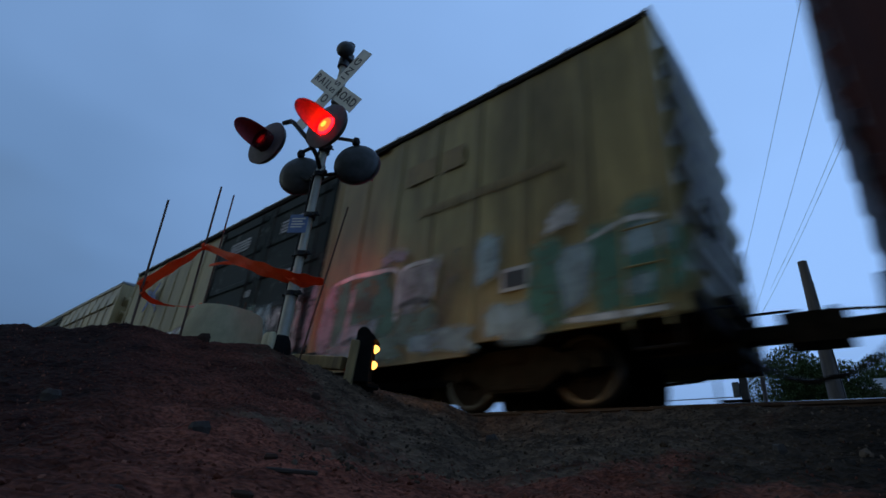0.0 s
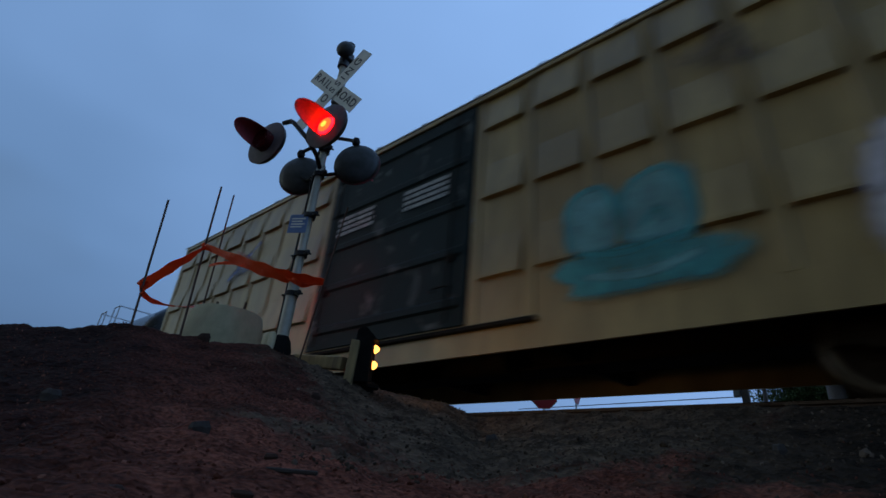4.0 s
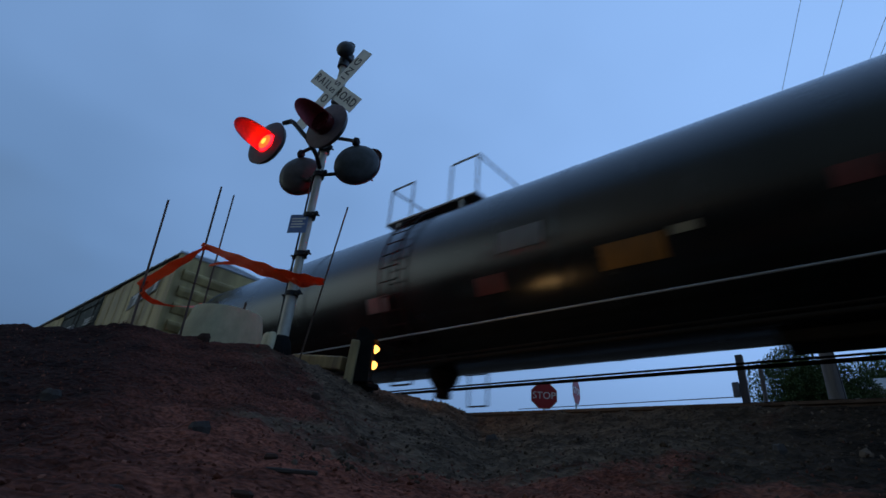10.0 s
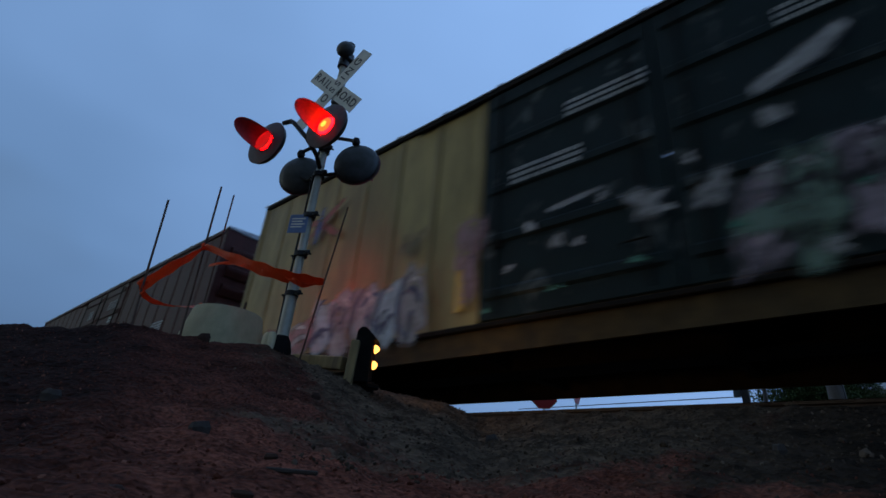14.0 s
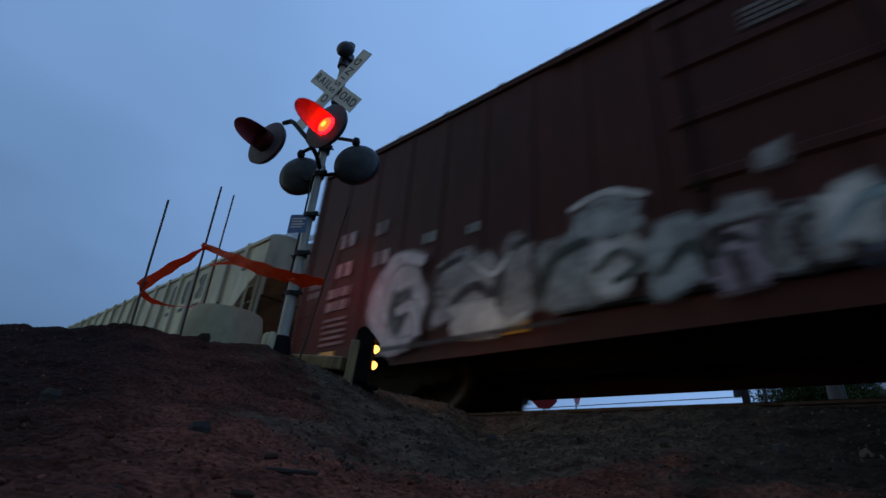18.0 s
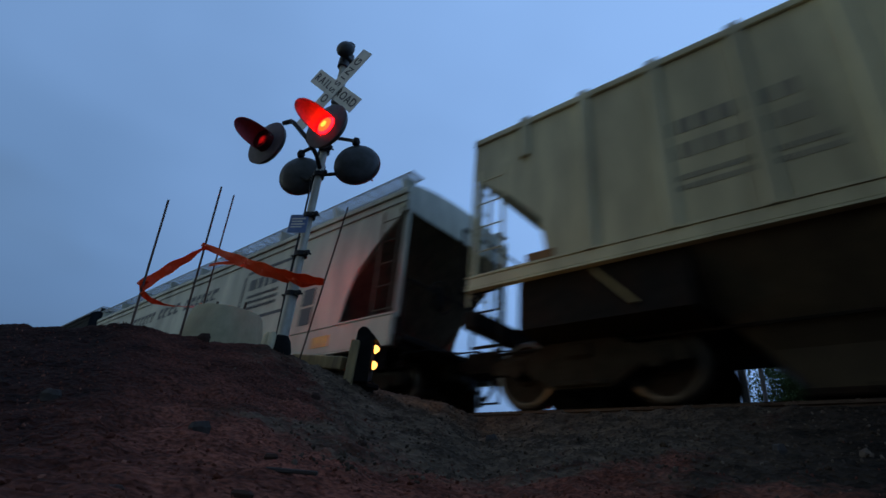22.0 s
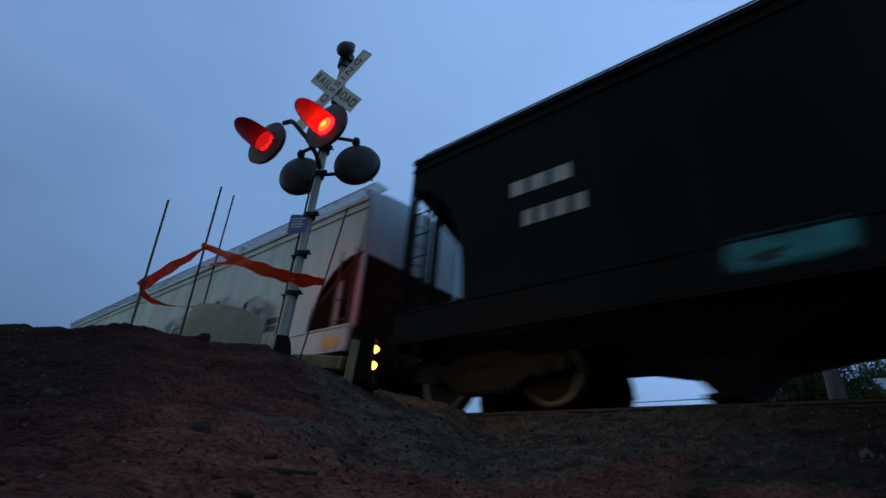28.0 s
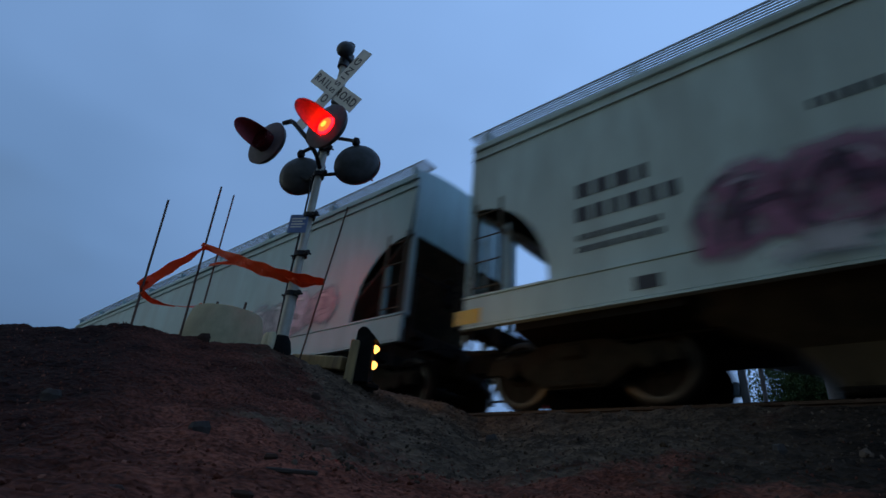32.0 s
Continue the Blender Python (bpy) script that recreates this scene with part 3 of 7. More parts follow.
M_STONE = mat("pale_dusty_stone", (0.055, 0.034, 0.026), 0.9, 0, 0.3, 20.0, (0.04, 0.018, 0.013), 0.7, 8.0, 1.0, 0.3, 60, spec=0.1)
# larger stones: place, half width, half thickness
PALE, DARK = "flat pale dusty stone lying on the bank", "dark broken stone lying on the bank"
STONES = [(x, y, s, f, "flat_stone", PALE, M_STONE) for x, y, s, f in (
    (-1.22, 0.41, 0.03, 0.008), (-1.16, 0.66, 0.035, 0.009), (-1.66, 1.02, 0.03, 0.012), (-1.83, 1.25, 0.024, 0.010), (-2.13, 1.82, 0.03, 0.016), (-1.40, 2.81, 0.05, 0.03),
    (-0.78, 3.08, 0.035, 0.02), (-3.20, 3.07, 0.04, 0.025), (-4.93, 2.02, 0.07, 0.05), (-3.44, 2.40, 0.05, 0.03))]
STONES += [(x, y, s, f, "broken_stone", DARK, M_TIE) for x, y, s, f in ((-2.13, 0.96, 0.045, 0.03), (-2.69, 3.76, 0.07, 0.05), (-0.51, 3.41, 0.06, 0.04), (-3.03, 0.62, 0.05, 0.03))]
SCRAP = (-1.37, 0.92)


def make_flat_stones():
    rng = random.Random(9)
    for x, y, s, flat, name, label, paint in STONES:
        g = Geo()
        n = 9
        rim = [(s * (0.75 + 0.35 * rng.random()) * math.cos(6.283 * i / n), s * 0.62 * (0.75 + 0.35 * rng.random()) * math.sin(6.283 * i / n)) for i in range(n)]
        g.v = [(a * 0.9, b * 0.9, -flat) for a, b in rim] + [(a, b, 0.2 * flat) for a, b in rim] + [(a * 0.72, b * 0.72, flat * rng.uniform(0.8, 1.1)) for a, b in rim]
        g.f = [(i + k, (i + 1) % n + k, (i + 1) % n + n + k, i + n + k) for k in (0, n) for i in range(n)] + [tuple(range(2 * n, 3 * n)), tuple(range(n - 1, -1, -1))]
        tagged(part(name, g, paint, at=pose(x, y, height(x, y) + flat * 0.3, rng.uniform(-8, 8), rng.uniform(-8, 8), rng.uniform(0, 360))), label, "stone", "larger stones on the bank")
    m = part("wood_scrap", Geo().box(-0.075, 0.075, -0.011, 0.011, -0.006, 0.007, 0.003), M_TIE)
    m.matrix_basis = pose(*SCRAP, height(*SCRAP) + 0.012, 0, 0, 44)
    tagged(m, "small weathered wood scrap lying on red earth", "wood scrap")


make_flat_stones()


def make_track():
    track = tagged(new("railway_track"), "single railway track with worn steel rails on dark ties", "railway track", kind="structure")
    for side in (-1, 1):
        y = TRACK_Y + side * 0.755
        g = Geo().prism([(y - 0.07, RAIL - 0.17), (y + 0.07, RAIL - 0.17), (y + 0.07, RAIL - 0.155), (y + 0.012, RAIL - 0.13), (y + 0.010, RAIL - 0.045),
                         (y + 0.035, RAIL - 0.035), (y + 0.035, RAIL - 0.006), (y - 0.035, RAIL - 0.006), (y - 0.035, RAIL - 0.035), (y - 0.010, RAIL - 0.045),
                         (y - 0.012, RAIL - 0.13), (y - 0.07, RAIL - 0.155)], -260, 60, "x")
        rail = part("rail", g, M_RAIL, track)
        part("rail_head", Geo().prism([(y - 0.035, RAIL - 0.0055), (y + 0.035, RAIL - 0.0055), (y + 0.03, RAIL), (y - 0.03, RAIL)], -260, 60, "x"), M_RAILTOP, rail)
    tie = None
    for i in range(120):
        at = pose(-45 + i * 0.52, TRACK_Y, RAIL - 0.26)
        if tie is None:
            tie = part("tie", Geo().box(-0.115, 0.115, -1.3, 1.3, -0.09, 0.085, 0.012), M_TIE, track, at=at)
        else:
            again(tie, track, at)


make_track()


# ---- running gear shared by all the cars ----
CARS = []          # every car with the place of its middle at the start
WHEELSETS = []     # every wheelset, with its place along its truck
SHARED = {}


def shared(key, name, geo_maker, material, parent, at=None, label="", smooth=False):
    if key in SHARED:
        ob = again(SHARED[key], parent, at)
    else:
        ob = SHARED[key] = part(name, geo_maker(), material, parent, at=at, smooth=smooth)
    if label:
        ob["label"] = label
    return ob


def wheelset_geo():
    g = Geo().rod((0, -0.98, 0), (0, 0.98, 0), 0.075, 12)
    for s in (-1, 1):
        prof = [(0.055, 0.0), (0.055, 0.13), (0.02, 0.16), (0.015, 0.36), (0.05, 0.39), (0.065, 0.43), (-0.045, 0.437), (-0.06, 0.485), (-0.075, 0.485), (-0.08, 0.40), (-0.035, 0.36), (-0.02, 0.16), (-0.06, 0.13), (-0.06, 0.0)]
        g.lathe([(s * t, r) for t, r in prof], (0, s * 0.755, 0), (0, 1, 0), 36)
    return g


def rim_geo():
    g = Geo()
    for s in (-1, 1):
        g.lathe([(s * t, r) for t, r in ((0.067, 0.375), (0.069, 0.43), (0.058, 0.442), (-0.02, 0.445))], (0, s * 0.755, 0), (0, 1, 0), 36)
    return g


def frame_geo():
    out = [(-1.25, 0.42), (-1.22, 0.58), (-1.0, 0.64), (-0.70, 0.62), (-0.42, 0.74), (0.42, 0.74), (0.70, 0.62), (1.0, 0.64), (1.22, 0.58), (1.25, 0.42),
           (1.05, 0.40), (0.98, 0.50), (0.80, 0.50), (0.70, 0.38), (0.36, 0.18), (-0.36, 0.18), (-0.70, 0.38), (-0.80, 0.50), (-0.98, 0.50), (-1.05, 0.40)]
    g = Geo().prism(out, -0.07, 0.07, "y")
    for s in (-1, 1):
        g.rod((s * 0.889, -0.12, 0.457), (s * 0.889, 0.10, 0.457), 0.115, 14)
        g.box(s * 0.889 - 0.14, s * 0.889 + 0.14, -0.09, 0.09, 0.50, 0.60, 0.02)
    g.box(-0.34, 0.34, -0.11, 0.11, 0.20, 0.27, 0.02)
    return g


def spring_geo():
    return Geo().path([(0.06 * math.cos(a * 0.9), 0.06 * math.sin(a * 0.9), 0.27 + 0.0115 * a) for a in range(27)], 0.014, 5)


def truck(car, x):
    """A two-axle truck with roller bearings."""
    t = shared("truck", "truck", lambda: Geo().box(-0.17, 0.17, -1.12, 1.12, 0.52, 0.72, 0.04).rod((0, 0, 0.68), (0, 0, 0.86), 0.2, 16), M_TRUCK, car, pose(x, 0, 0), "rusty cast steel truck bolster")
    for s in (-1, 1):
        shared("truck_frame", "side_frame", frame_geo, M_TRUCK, t, pose(0, s * 1.0, 0, 0, 0, 0 if s < 0 else 180))
        for dx in (-0.17, 0.0, 0.17):
            shared("truck_spring", "coil_spring", spring_geo, M_TRUCK, t, pose(dx, s * 1.0, 0))
        w = shared("wheelset", "wheelset", wheelset_geo, M_WHEEL, t, pose(s * 0.889, 0, 0.457), smooth=True)
        # the bright worn rims turn with the wheels; a wheel's own mesh holds them as a second surface
        WHEELSETS.append((w, s * 0.889))
    return t


def rims_into_wheel():
    me = SHARED["wheelset"].data
    g = rim_geo()
    bm = bmesh.new()
    bm.from_mesh(me)
    vs = [bm.verts.new(p) for p in g.v]
    for f in g.f:
        face = bm.faces.new([vs[i] for i in f])
        face.material_index, face.smooth = 1, True
    bmesh.ops.recalc_face_normals(bm, faces=bm.faces)
    bm.to_mesh(me)
    bm.free()
    me.materials.append(M_TREAD)


# the two ends of every car at the start, from the head of the train back
TRAIN = ((18.9, 0.45), (-1.25, -18.99), (-20.55, -39.03), (-40.35, -56.0), (-57.4, -74.1), (-75.85, -94.6),
         (-96.55, -115.18), (-117.05, -133.75), (-135.2, -151.6), (-152.95, -168.9), (-170.0, -189.6), (-190.8, -210.4))


def half_gap(way):
    """Half the space between the newest car and its neighbour."""
    i = len(CARS) - 1
    k = i - 1 if way > 0 else i + 1
    if not 0 <= k < len(TRAIN):
        return 0.8
    return (TRAIN[k][1] - TRAIN[i][0]) / 2 if way > 0 else (TRAIN[i][1] - TRAIN[k][0]) / 2


def coupler(car, x, way, e):
    """Coupler, hose and lever at one end; knuckle and hose meet those of the next car."""
    at = pose(x, 0, 0, 0, 0, 0 if way > 0 else 180)
    reach = e + half_gap(way) - abs(x)
    g = Geo().box(-0.2, reach - 0.2, -0.10, 0.10, 0.77, 0.95, 0.02).box(-0.16, 0.02, -0.30, 0.30, 0.64, 1.06, 0.03)
    g.prism([(reach - 0.30, -0.20), (reach + 0.04, -0.21), (reach + 0.09, -0.08), (reach + 0.02, 0.0), (reach + 0.02, 0.10), (reach - 0.08, 0.21), (reach - 0.30, 0.16)], 0.70, 1.03, "z")
    ob = part("coupler", g, M_TRUCK, car, "rusty cast knuckle coupler", at)
    part("pin_lifter", Geo().box(reach - 0.22, reach - 0.14, -0.05, 0.05, 1.02, 1.12, 0.01), M_UNDER, ob)
    pts = [(0.0, 0.34, 0.82), (0.05, 0.35, 0.66), (reach * 0.45, 0.28, 0.44), (reach * 0.8, 0.14, 0.34), (reach, 0.0, 0.36)]
    part("air_hose", Geo().path(pts, 0.028, 7), M_BLACK, car, at=at)
    part("angle_cock", Geo().rod((-0.25, 0.34, 0.84), (0.03, 0.34, 0.84), 0.035, 8).box(-0.04, 0.06, 0.29, 0.39, 0.79, 0.89, 0.015), M_UNDER, car, at=at)
    part("cut_lever", Geo().path([(0.02, -1.42, 0.56), (0.02, -1.38, 0.80), (0.10, -0.9, 0.96), (0.12, -0.15, 1.08), (reach - 0.18, -0.06, 1.10)], 0.016, 6), M_UNDER, car, at=at)
    return ob


def end_gear(car, x, way, low):
    """End sill, corner steps and brake rods under the end of a car; low is the underside of its side sill."""
    part("end_sill", Geo().box(min(x - way * 0.14, x + way * 0.10), max(x - way * 0.14, x + way * 0.10), -HALF + 0.06, HALF - 0.06, low - 0.02, low + 0.22, 0.015), M_UNDER, car, "sooty steel end sill")
    for s in (-1, 1):
        y = s * (HALF - 0.02)
        part("stirrup_step", Geo().path([(x - way * 0.12, y, low + 0.1), (x - way * 0.12, y, low - 0.33), (x - way * 0.56, y, low - 0.33), (x - way * 0.56, y, low + 0.1)], 0.022, 6), M_UNDER, car)
    part("brake_rod", Geo().path([(x + way * 0.04, 0.55, 0.72), (x - way * 0.5, 0.52, 0.52), (x - way * 1.3, 0.3, 0.42)], 0.022, 6), M_UNDER, car)
    part("bell_crank", Geo().box(x - way * 0.02 - 0.04, x - way * 0.02 + 0.04, 0.42, 0.72, 0.60, 0.80, 0.01), M_UNDER, car)


def ladder(car, x, y, z0, z1, width, material, along="x", n=None, name="ladder"):
    n = n or max(2, int((z1 - z0) / 0.36))
    h, turn = width / 2, 0 if along == "x" else 90
    g = Geo()
    for s in (-1, 1):
        g.box(s * h - 0.02, s * h + 0.02, -0.012, 0.012, z0, z1)
    made = part(name, g, material, car, at=pose(x, y, 0, 0, 0, turn))
    for i in range(n):
        shared(("rung", width, material), "rung", lambda: Geo().rod((-h, 0, 0), (h, 0, 0), 0.012, 6), material, made, pose(0, 0, z0 + (z1 - z0) * (i + 0.5) / n))
    return made


def brake_wheel(car, x, y, z, way):
    g = Geo()
    ring = [(x + way * 0.1, y + 0.28 * math.cos(i * math.pi / 10), z + 0.28 * math.sin(i * math.pi / 10)) for i in range(21)]
    g.path(ring, 0.014, 6)
    for i in range(0, 20, 4):
        g.rod((x + way * 0.06, y, z), ring[i], 0.012, 5)
    g.box(min(x, x + way * 0.08), max(x, x + way * 0.08), y - 0.12, y + 0.12, z - 0.2, z + 0.2, 0.02)
    return part("brake_wheel", g, M_UNDER, car)


def bars(car, x0, x1, z0, rows, height_, gap, material, y=-HALF - 0.004, seed=0, cell=0.6, name="stencil_text", slant=0.0):
    """Rows of short bars that stand for small stencilled writing."""
    rng = random.Random(seed)
    g = Geo()
    for k in range(rows):
        x, z = x0, z0 - k * (height_ + gap)
        while x < x1 - 0.02:
            w = min(x1 - x, height_ * cell * rng.uniform(0.7, 1.3))
            if slant:
                d = slant * height_
                for a, b, k0, k1 in ((0.0, 0.34, 0.0, 1.0), (0.34, 0.95, 0.62, 1.0), (0.34, 0.9, 0.0, 0.3 if rng.random() < 0.6 else 0.12)):
                    g.prism([(x + a * w + d * k0, z - height_ * (1 - k0)), (x + b * w + d * k0, z - height_ * (1 - k0)), (x + b * w + d * k1, z - height_ * (1 - k1)), (x + a * w + d * k1, z - height_ * (1 - k1))], y - 0.003, y + 0.001, "y")
            else:
                g.box(x, x + w, y - 0.003, y + 0.001, z - height_, z)
            x += w + height_ * 0.35
    ob = part(name, g, material, car)
    ob["kind"] = "stuff"
    return ob


class Mural:
    """Sprayed paint on one car: soft-edged daubs and sweeps, each a little further out than the one before, joined colour by colour."""

    def __init__(self, car, mid, y, seed=1):
        self.car, self.mid, self.y, self.made, self.rng = car, mid, y, {}, random.Random(seed)

    def layer(self, paint):
        self.y -= 0.0006
        return self.made.setdefault(paint, ([], [], []))

    def daub(self, paint, x, z, w, h, power=0.62, rough=0.09, lean=0.0):
        """A patch about w long and h high, dense in the middle and fading at its edge."""
        v, f, dens = self.layer(paint)
        rng, n, k = self.rng, 26, len(v)
        ph = [rng.uniform(0, 6.28) for _ in range(4)]
        v.append((x - self.mid, self.y, z))
        dens.append(1.0)
        soft = min(0.07, 0.22 * min(w, h))
        for grow, d in ((-2.2, 1.0), (-0.6, 0.95), (1.0, 0.0)):
            for i in range(n):
                t = 2 * math.pi * i / n
                c, s = math.cos(t), math.sin(t)
                wob = 1 + rough * (math.sin(2 * t + ph[0]) + math.sin(3 * t + ph[1]) + 0.8 * math.sin(5 * t + ph[2]) + 0.6 * math.sin(8 * t + ph[3]))
                px = max(0.01, w / 2 + grow * soft) * math.copysign(abs(c) ** power, c) * wob
                pz = max(0.01, h / 2 + grow * soft) * math.copysign(abs(s) ** power, s) * wob
                v.append((x - self.mid + px + lean * pz, self.y, z + pz))
                dens.append(d)
        f += [(k, k + 1 + i, k + 1 + (i + 1) % n) for i in range(n)]
        f += [(k + 1 + r * n + i, k + 1 + r * n + n + i, k + 1 + r * n + n + (i + 1) % n, k + 1 + r * n + (i + 1) % n) for r in (0, 1) for i in range(n)]
        return self

    def sweep(self, paint, pts, r, fade=0.5):
        """A bent stroke through points (x, z), thin and faint at its ends."""
        v, f, dens = self.layer(paint)
        k, m, n = len(v), len(pts), 7 * (len(pts) - 1) + 1
        line = []
        for j in range(n):
            u = j / (n - 1) * (m - 1)
            i = min(int(u), m - 2)
            t = u - i
            p0, p1, p2, p3 = (Vector(pts[min(max(e, 0), m - 1)]) for e in (i - 1, i, i + 1, i + 2))
            line.append(0.5 * (2 * p1 + (p2 - p0) * t + (2 * p0 - 5 * p1 + 4 * p2 - p3) * t * t + (3 * p1 - p0 - 3 * p2 + p3) * t ** 3))
        for j, p in enumerate(line):
            d = (line[min(j + 1, n - 1)] - line[max(j - 1, 0)]).normalized()
            q = r * (0.55 + 0.45 * math.sin(math.pi * (j + 0.5) / n)) * self.rng.uniform(0.88, 1.12)
            e = 0.0 if j in (0, n - 1) else 1.0
            for o, a in ((-1 - fade, 0.0), (-0.6, e), (0.6, e), (1 + fade, 0.0)):
                v.append((p.x - self.mid - d.y * q * o, self.y, p.y + d.x * q * o))
                dens.append(a)
        f += [(k + 4 * j + c, k + 4 * j + c + 1, k + 4 * j + c + 5, k + 4 * j + c + 4) for j in range(n - 1) for c in range(3)]
        return self

    def letters(self, x0, x1, z0, z1, n, fills, edge, shine, cuts=2):
        """A row of fat interlocking letters: filled shapes, dark or pale outlines, slits and a highlight."""
        rng, w, h = self.rng, (x1 - x0) / n, z1 - z0
        for i in range(n):
            cx, cz = x0 + w * (i + 0.5 + rng.uniform(-0.1, 0.1)), (z0 + z1) / 2 + h * rng.uniform(-0.06, 0.06)
            a, hh, lean = w * rng.uniform(0.50, 0.60), h * rng.uniform(0.42, 0.50), rng.uniform(-0.1, 0.3)
            self.daub(rng.choice(fills), cx, cz, 2 * a, 2 * hh, rng.uniform(0.5, 0.85), 0.10, lean)
            g0, g1 = rng.uniform(1.2, 2.6), rng.uniform(1.4, 3.0)
            self.sweep(edge, [(cx + 0.98 * a * math.cos(g0 + g1 * e / 4) + lean * hh * math.sin(g0 + g1 * e / 4), cz + 0.98 * hh * math.sin(g0 + g1 * e / 4)) for e in range(5)], rng.uniform(0.03, 0.055))
            for _ in range(cuts):
                ox, oz, g = cx + a * rng.uniform(-0.5, 0.5), cz + hh * rng.uniform(-0.6, 0.5), rng.uniform(-0.5, 1.8)
                long = rng.uniform(0.3, 0.8)
                self.sweep(edge, [(ox + a * long * math.cos(g) * (e - 1), oz + hh * long * math.sin(g) * (e - 1) + (0.1 * h if e == 1 else 0)) for e in range(3)], rng.uniform(0.025, 0.06))
            g0 = rng.uniform(0.2, 1.2)
            self.sweep(shine, [(cx + 0.7 * a * math.cos(g0 + 0.5 * e), cz + 0.75 * hh * math.sin(g0 + 0.5 * e)) for e in range(3)], 0.035)
        return self

    def done(self):
        for paint, (v, f, dens) in self.made.items():
            me = bpy.data.meshes.new("graffiti")
            me.from_pydata(v, [], f)
            me.attributes.new("paint_thickness", "FLOAT", "POINT").data.foreach_set("value", dens)
            me.materials.append(paint)
            ob = new("graffiti", me)
            ob.parent = self.car
            ob["kind"] = "stuff"


def spray(name, c, thin=0.30, full=0.94):
    """Sprayed paint, worn thin in patches so that the car's own colour comes through."""
    m = mat("spray_" + name, c, 0.6, 0, 0.3, 5.0, (c[0] * 0.65, c[1] * 0.65, c[2] * 0.65), 0.6, 1.5, 0.6, 0.05, 60)
    n, l = m.node_tree.nodes, m.node_tree.links
    tc = n.new("ShaderNodeTexCoord")
    nz = n.new("ShaderNodeTexNoise")
    nz.inputs["Scale"].default_value, nz.inputs["Detail"].default_value, nz.inputs["Roughness"].default_value = 2.6, 9, 0.7
    lim = n.new("ShaderNodeMapRange")
    lim.inputs["From Min"].default_value, lim.inputs["From Max"].default_value = 0.36, 0.60
    lim.inputs["To Min"].default_value, lim.inputs["To Max"].default_value = thin, full
    l.new(tc.outputs["Object"], nz.inputs["Vector"])
    l.new(nz.outputs["Fac"], lim.inputs["Value"])
    dens = n.new("ShaderNodeAttribute")
    dens.attribute_name = "paint_thickness"
    thick = n.new("ShaderNodeMath")
    thick.operation = "MULTIPLY"
    l.new(lim.outputs["Result"], thick.inputs[0])
    l.new(dens.outputs["Fac"], thick.inputs[1])
    l.new(thick.outputs["Value"], n["Principled BSDF"].inputs["Alpha"])
    return m


S_WHITE, S_SILVER, S_TEAL, S_GREEN = spray("white", (0.80, 0.80, 0.80), 0.5, 0.97), spray("silver", (0.48, 0.53, 0.55), 0.4, 0.95), spray("teal", (0.05, 0.36, 0.40), 0.5, 0.95), spray("green", (0.07, 0.23, 0.17), 0.5, 0.95)
S_PINK, S_PURPLE, S_BLACK, S_LBLUE, S_RED, S_BLUE = spray("pink", (0.44, 0.24, 0.27)), spray("purple", (0.30, 0.11, 0.21), 0.4, 0.92), spray("black", (0.022, 0.022, 0.028)), spray("pale_blue", (0.36, 0.50, 0.56), 0.4, 0.95), spray("red", (0.40, 0.07, 0.05)), spray("blue", (0.08, 0.12, 0.34))
S_SAGE = spray("sage", (0.17, 0.27, 0.22), 0.4, 0.94)
S_DARKEDGE = spray("dark_edge", (0.03, 0.016, 0.018), 0.4, 0.95)
S_PALE, S_INKB = spray("ice_blue", (0.52, 0.68, 0.76), 0.5, 0.95), spray("ink_blue", (0.07, 0.09, 0.20), 0.4, 0.95)
S_INK = spray("ink", (0.035, 0.04, 0.06), 0.5, 0.95)
S_DEEP, S_SLATE, S_OCHRE, S_SMEAR = spray("deep_mauve", (0.075, 0.035, 0.075), 0.5, 0.97), spray("slate_blue", (0.13, 0.15, 0.23), 0.05, 0.75), spray("orange", (0.55, 0.25, 0.05), 0.5, 0.95), spray("dark_smear", (0.10, 0.06, 0.04), 0.0, 0.7)
S_LILAC, S_ICE, S_MOSS = spray("lilac_white", (0.66, 0.63, 0.70), 0.55, 0.97), spray("pale_teal", (0.17, 0.46, 0.50), 0.55, 0.97), spray("dark_moss", (0.022, 0.045, 0.036), 0.4, 0.95)
S_GREY_W = spray("grey_white", (0.78, 0.81, 0.82), 0.65, 0.98)
S_MAUVE, S_FADE = spray("mauve", (0.44, 0.36, 0.44)), spray("faded_grey", (0.48, 0.48, 0.50), 0.35, 0.92)



def begin_car(name, label, category, right, left, group):
    mid, length = (right + left) / 2, right - left
    car = thing(name, label, category, pose(mid, TRACK_Y, RAIL), group)
    CARS.append((car, mid))
    return car, length


def mirror_side(car, ob):
    return again(ob, car, pose(0, 0, 0, 0, 0, 180))


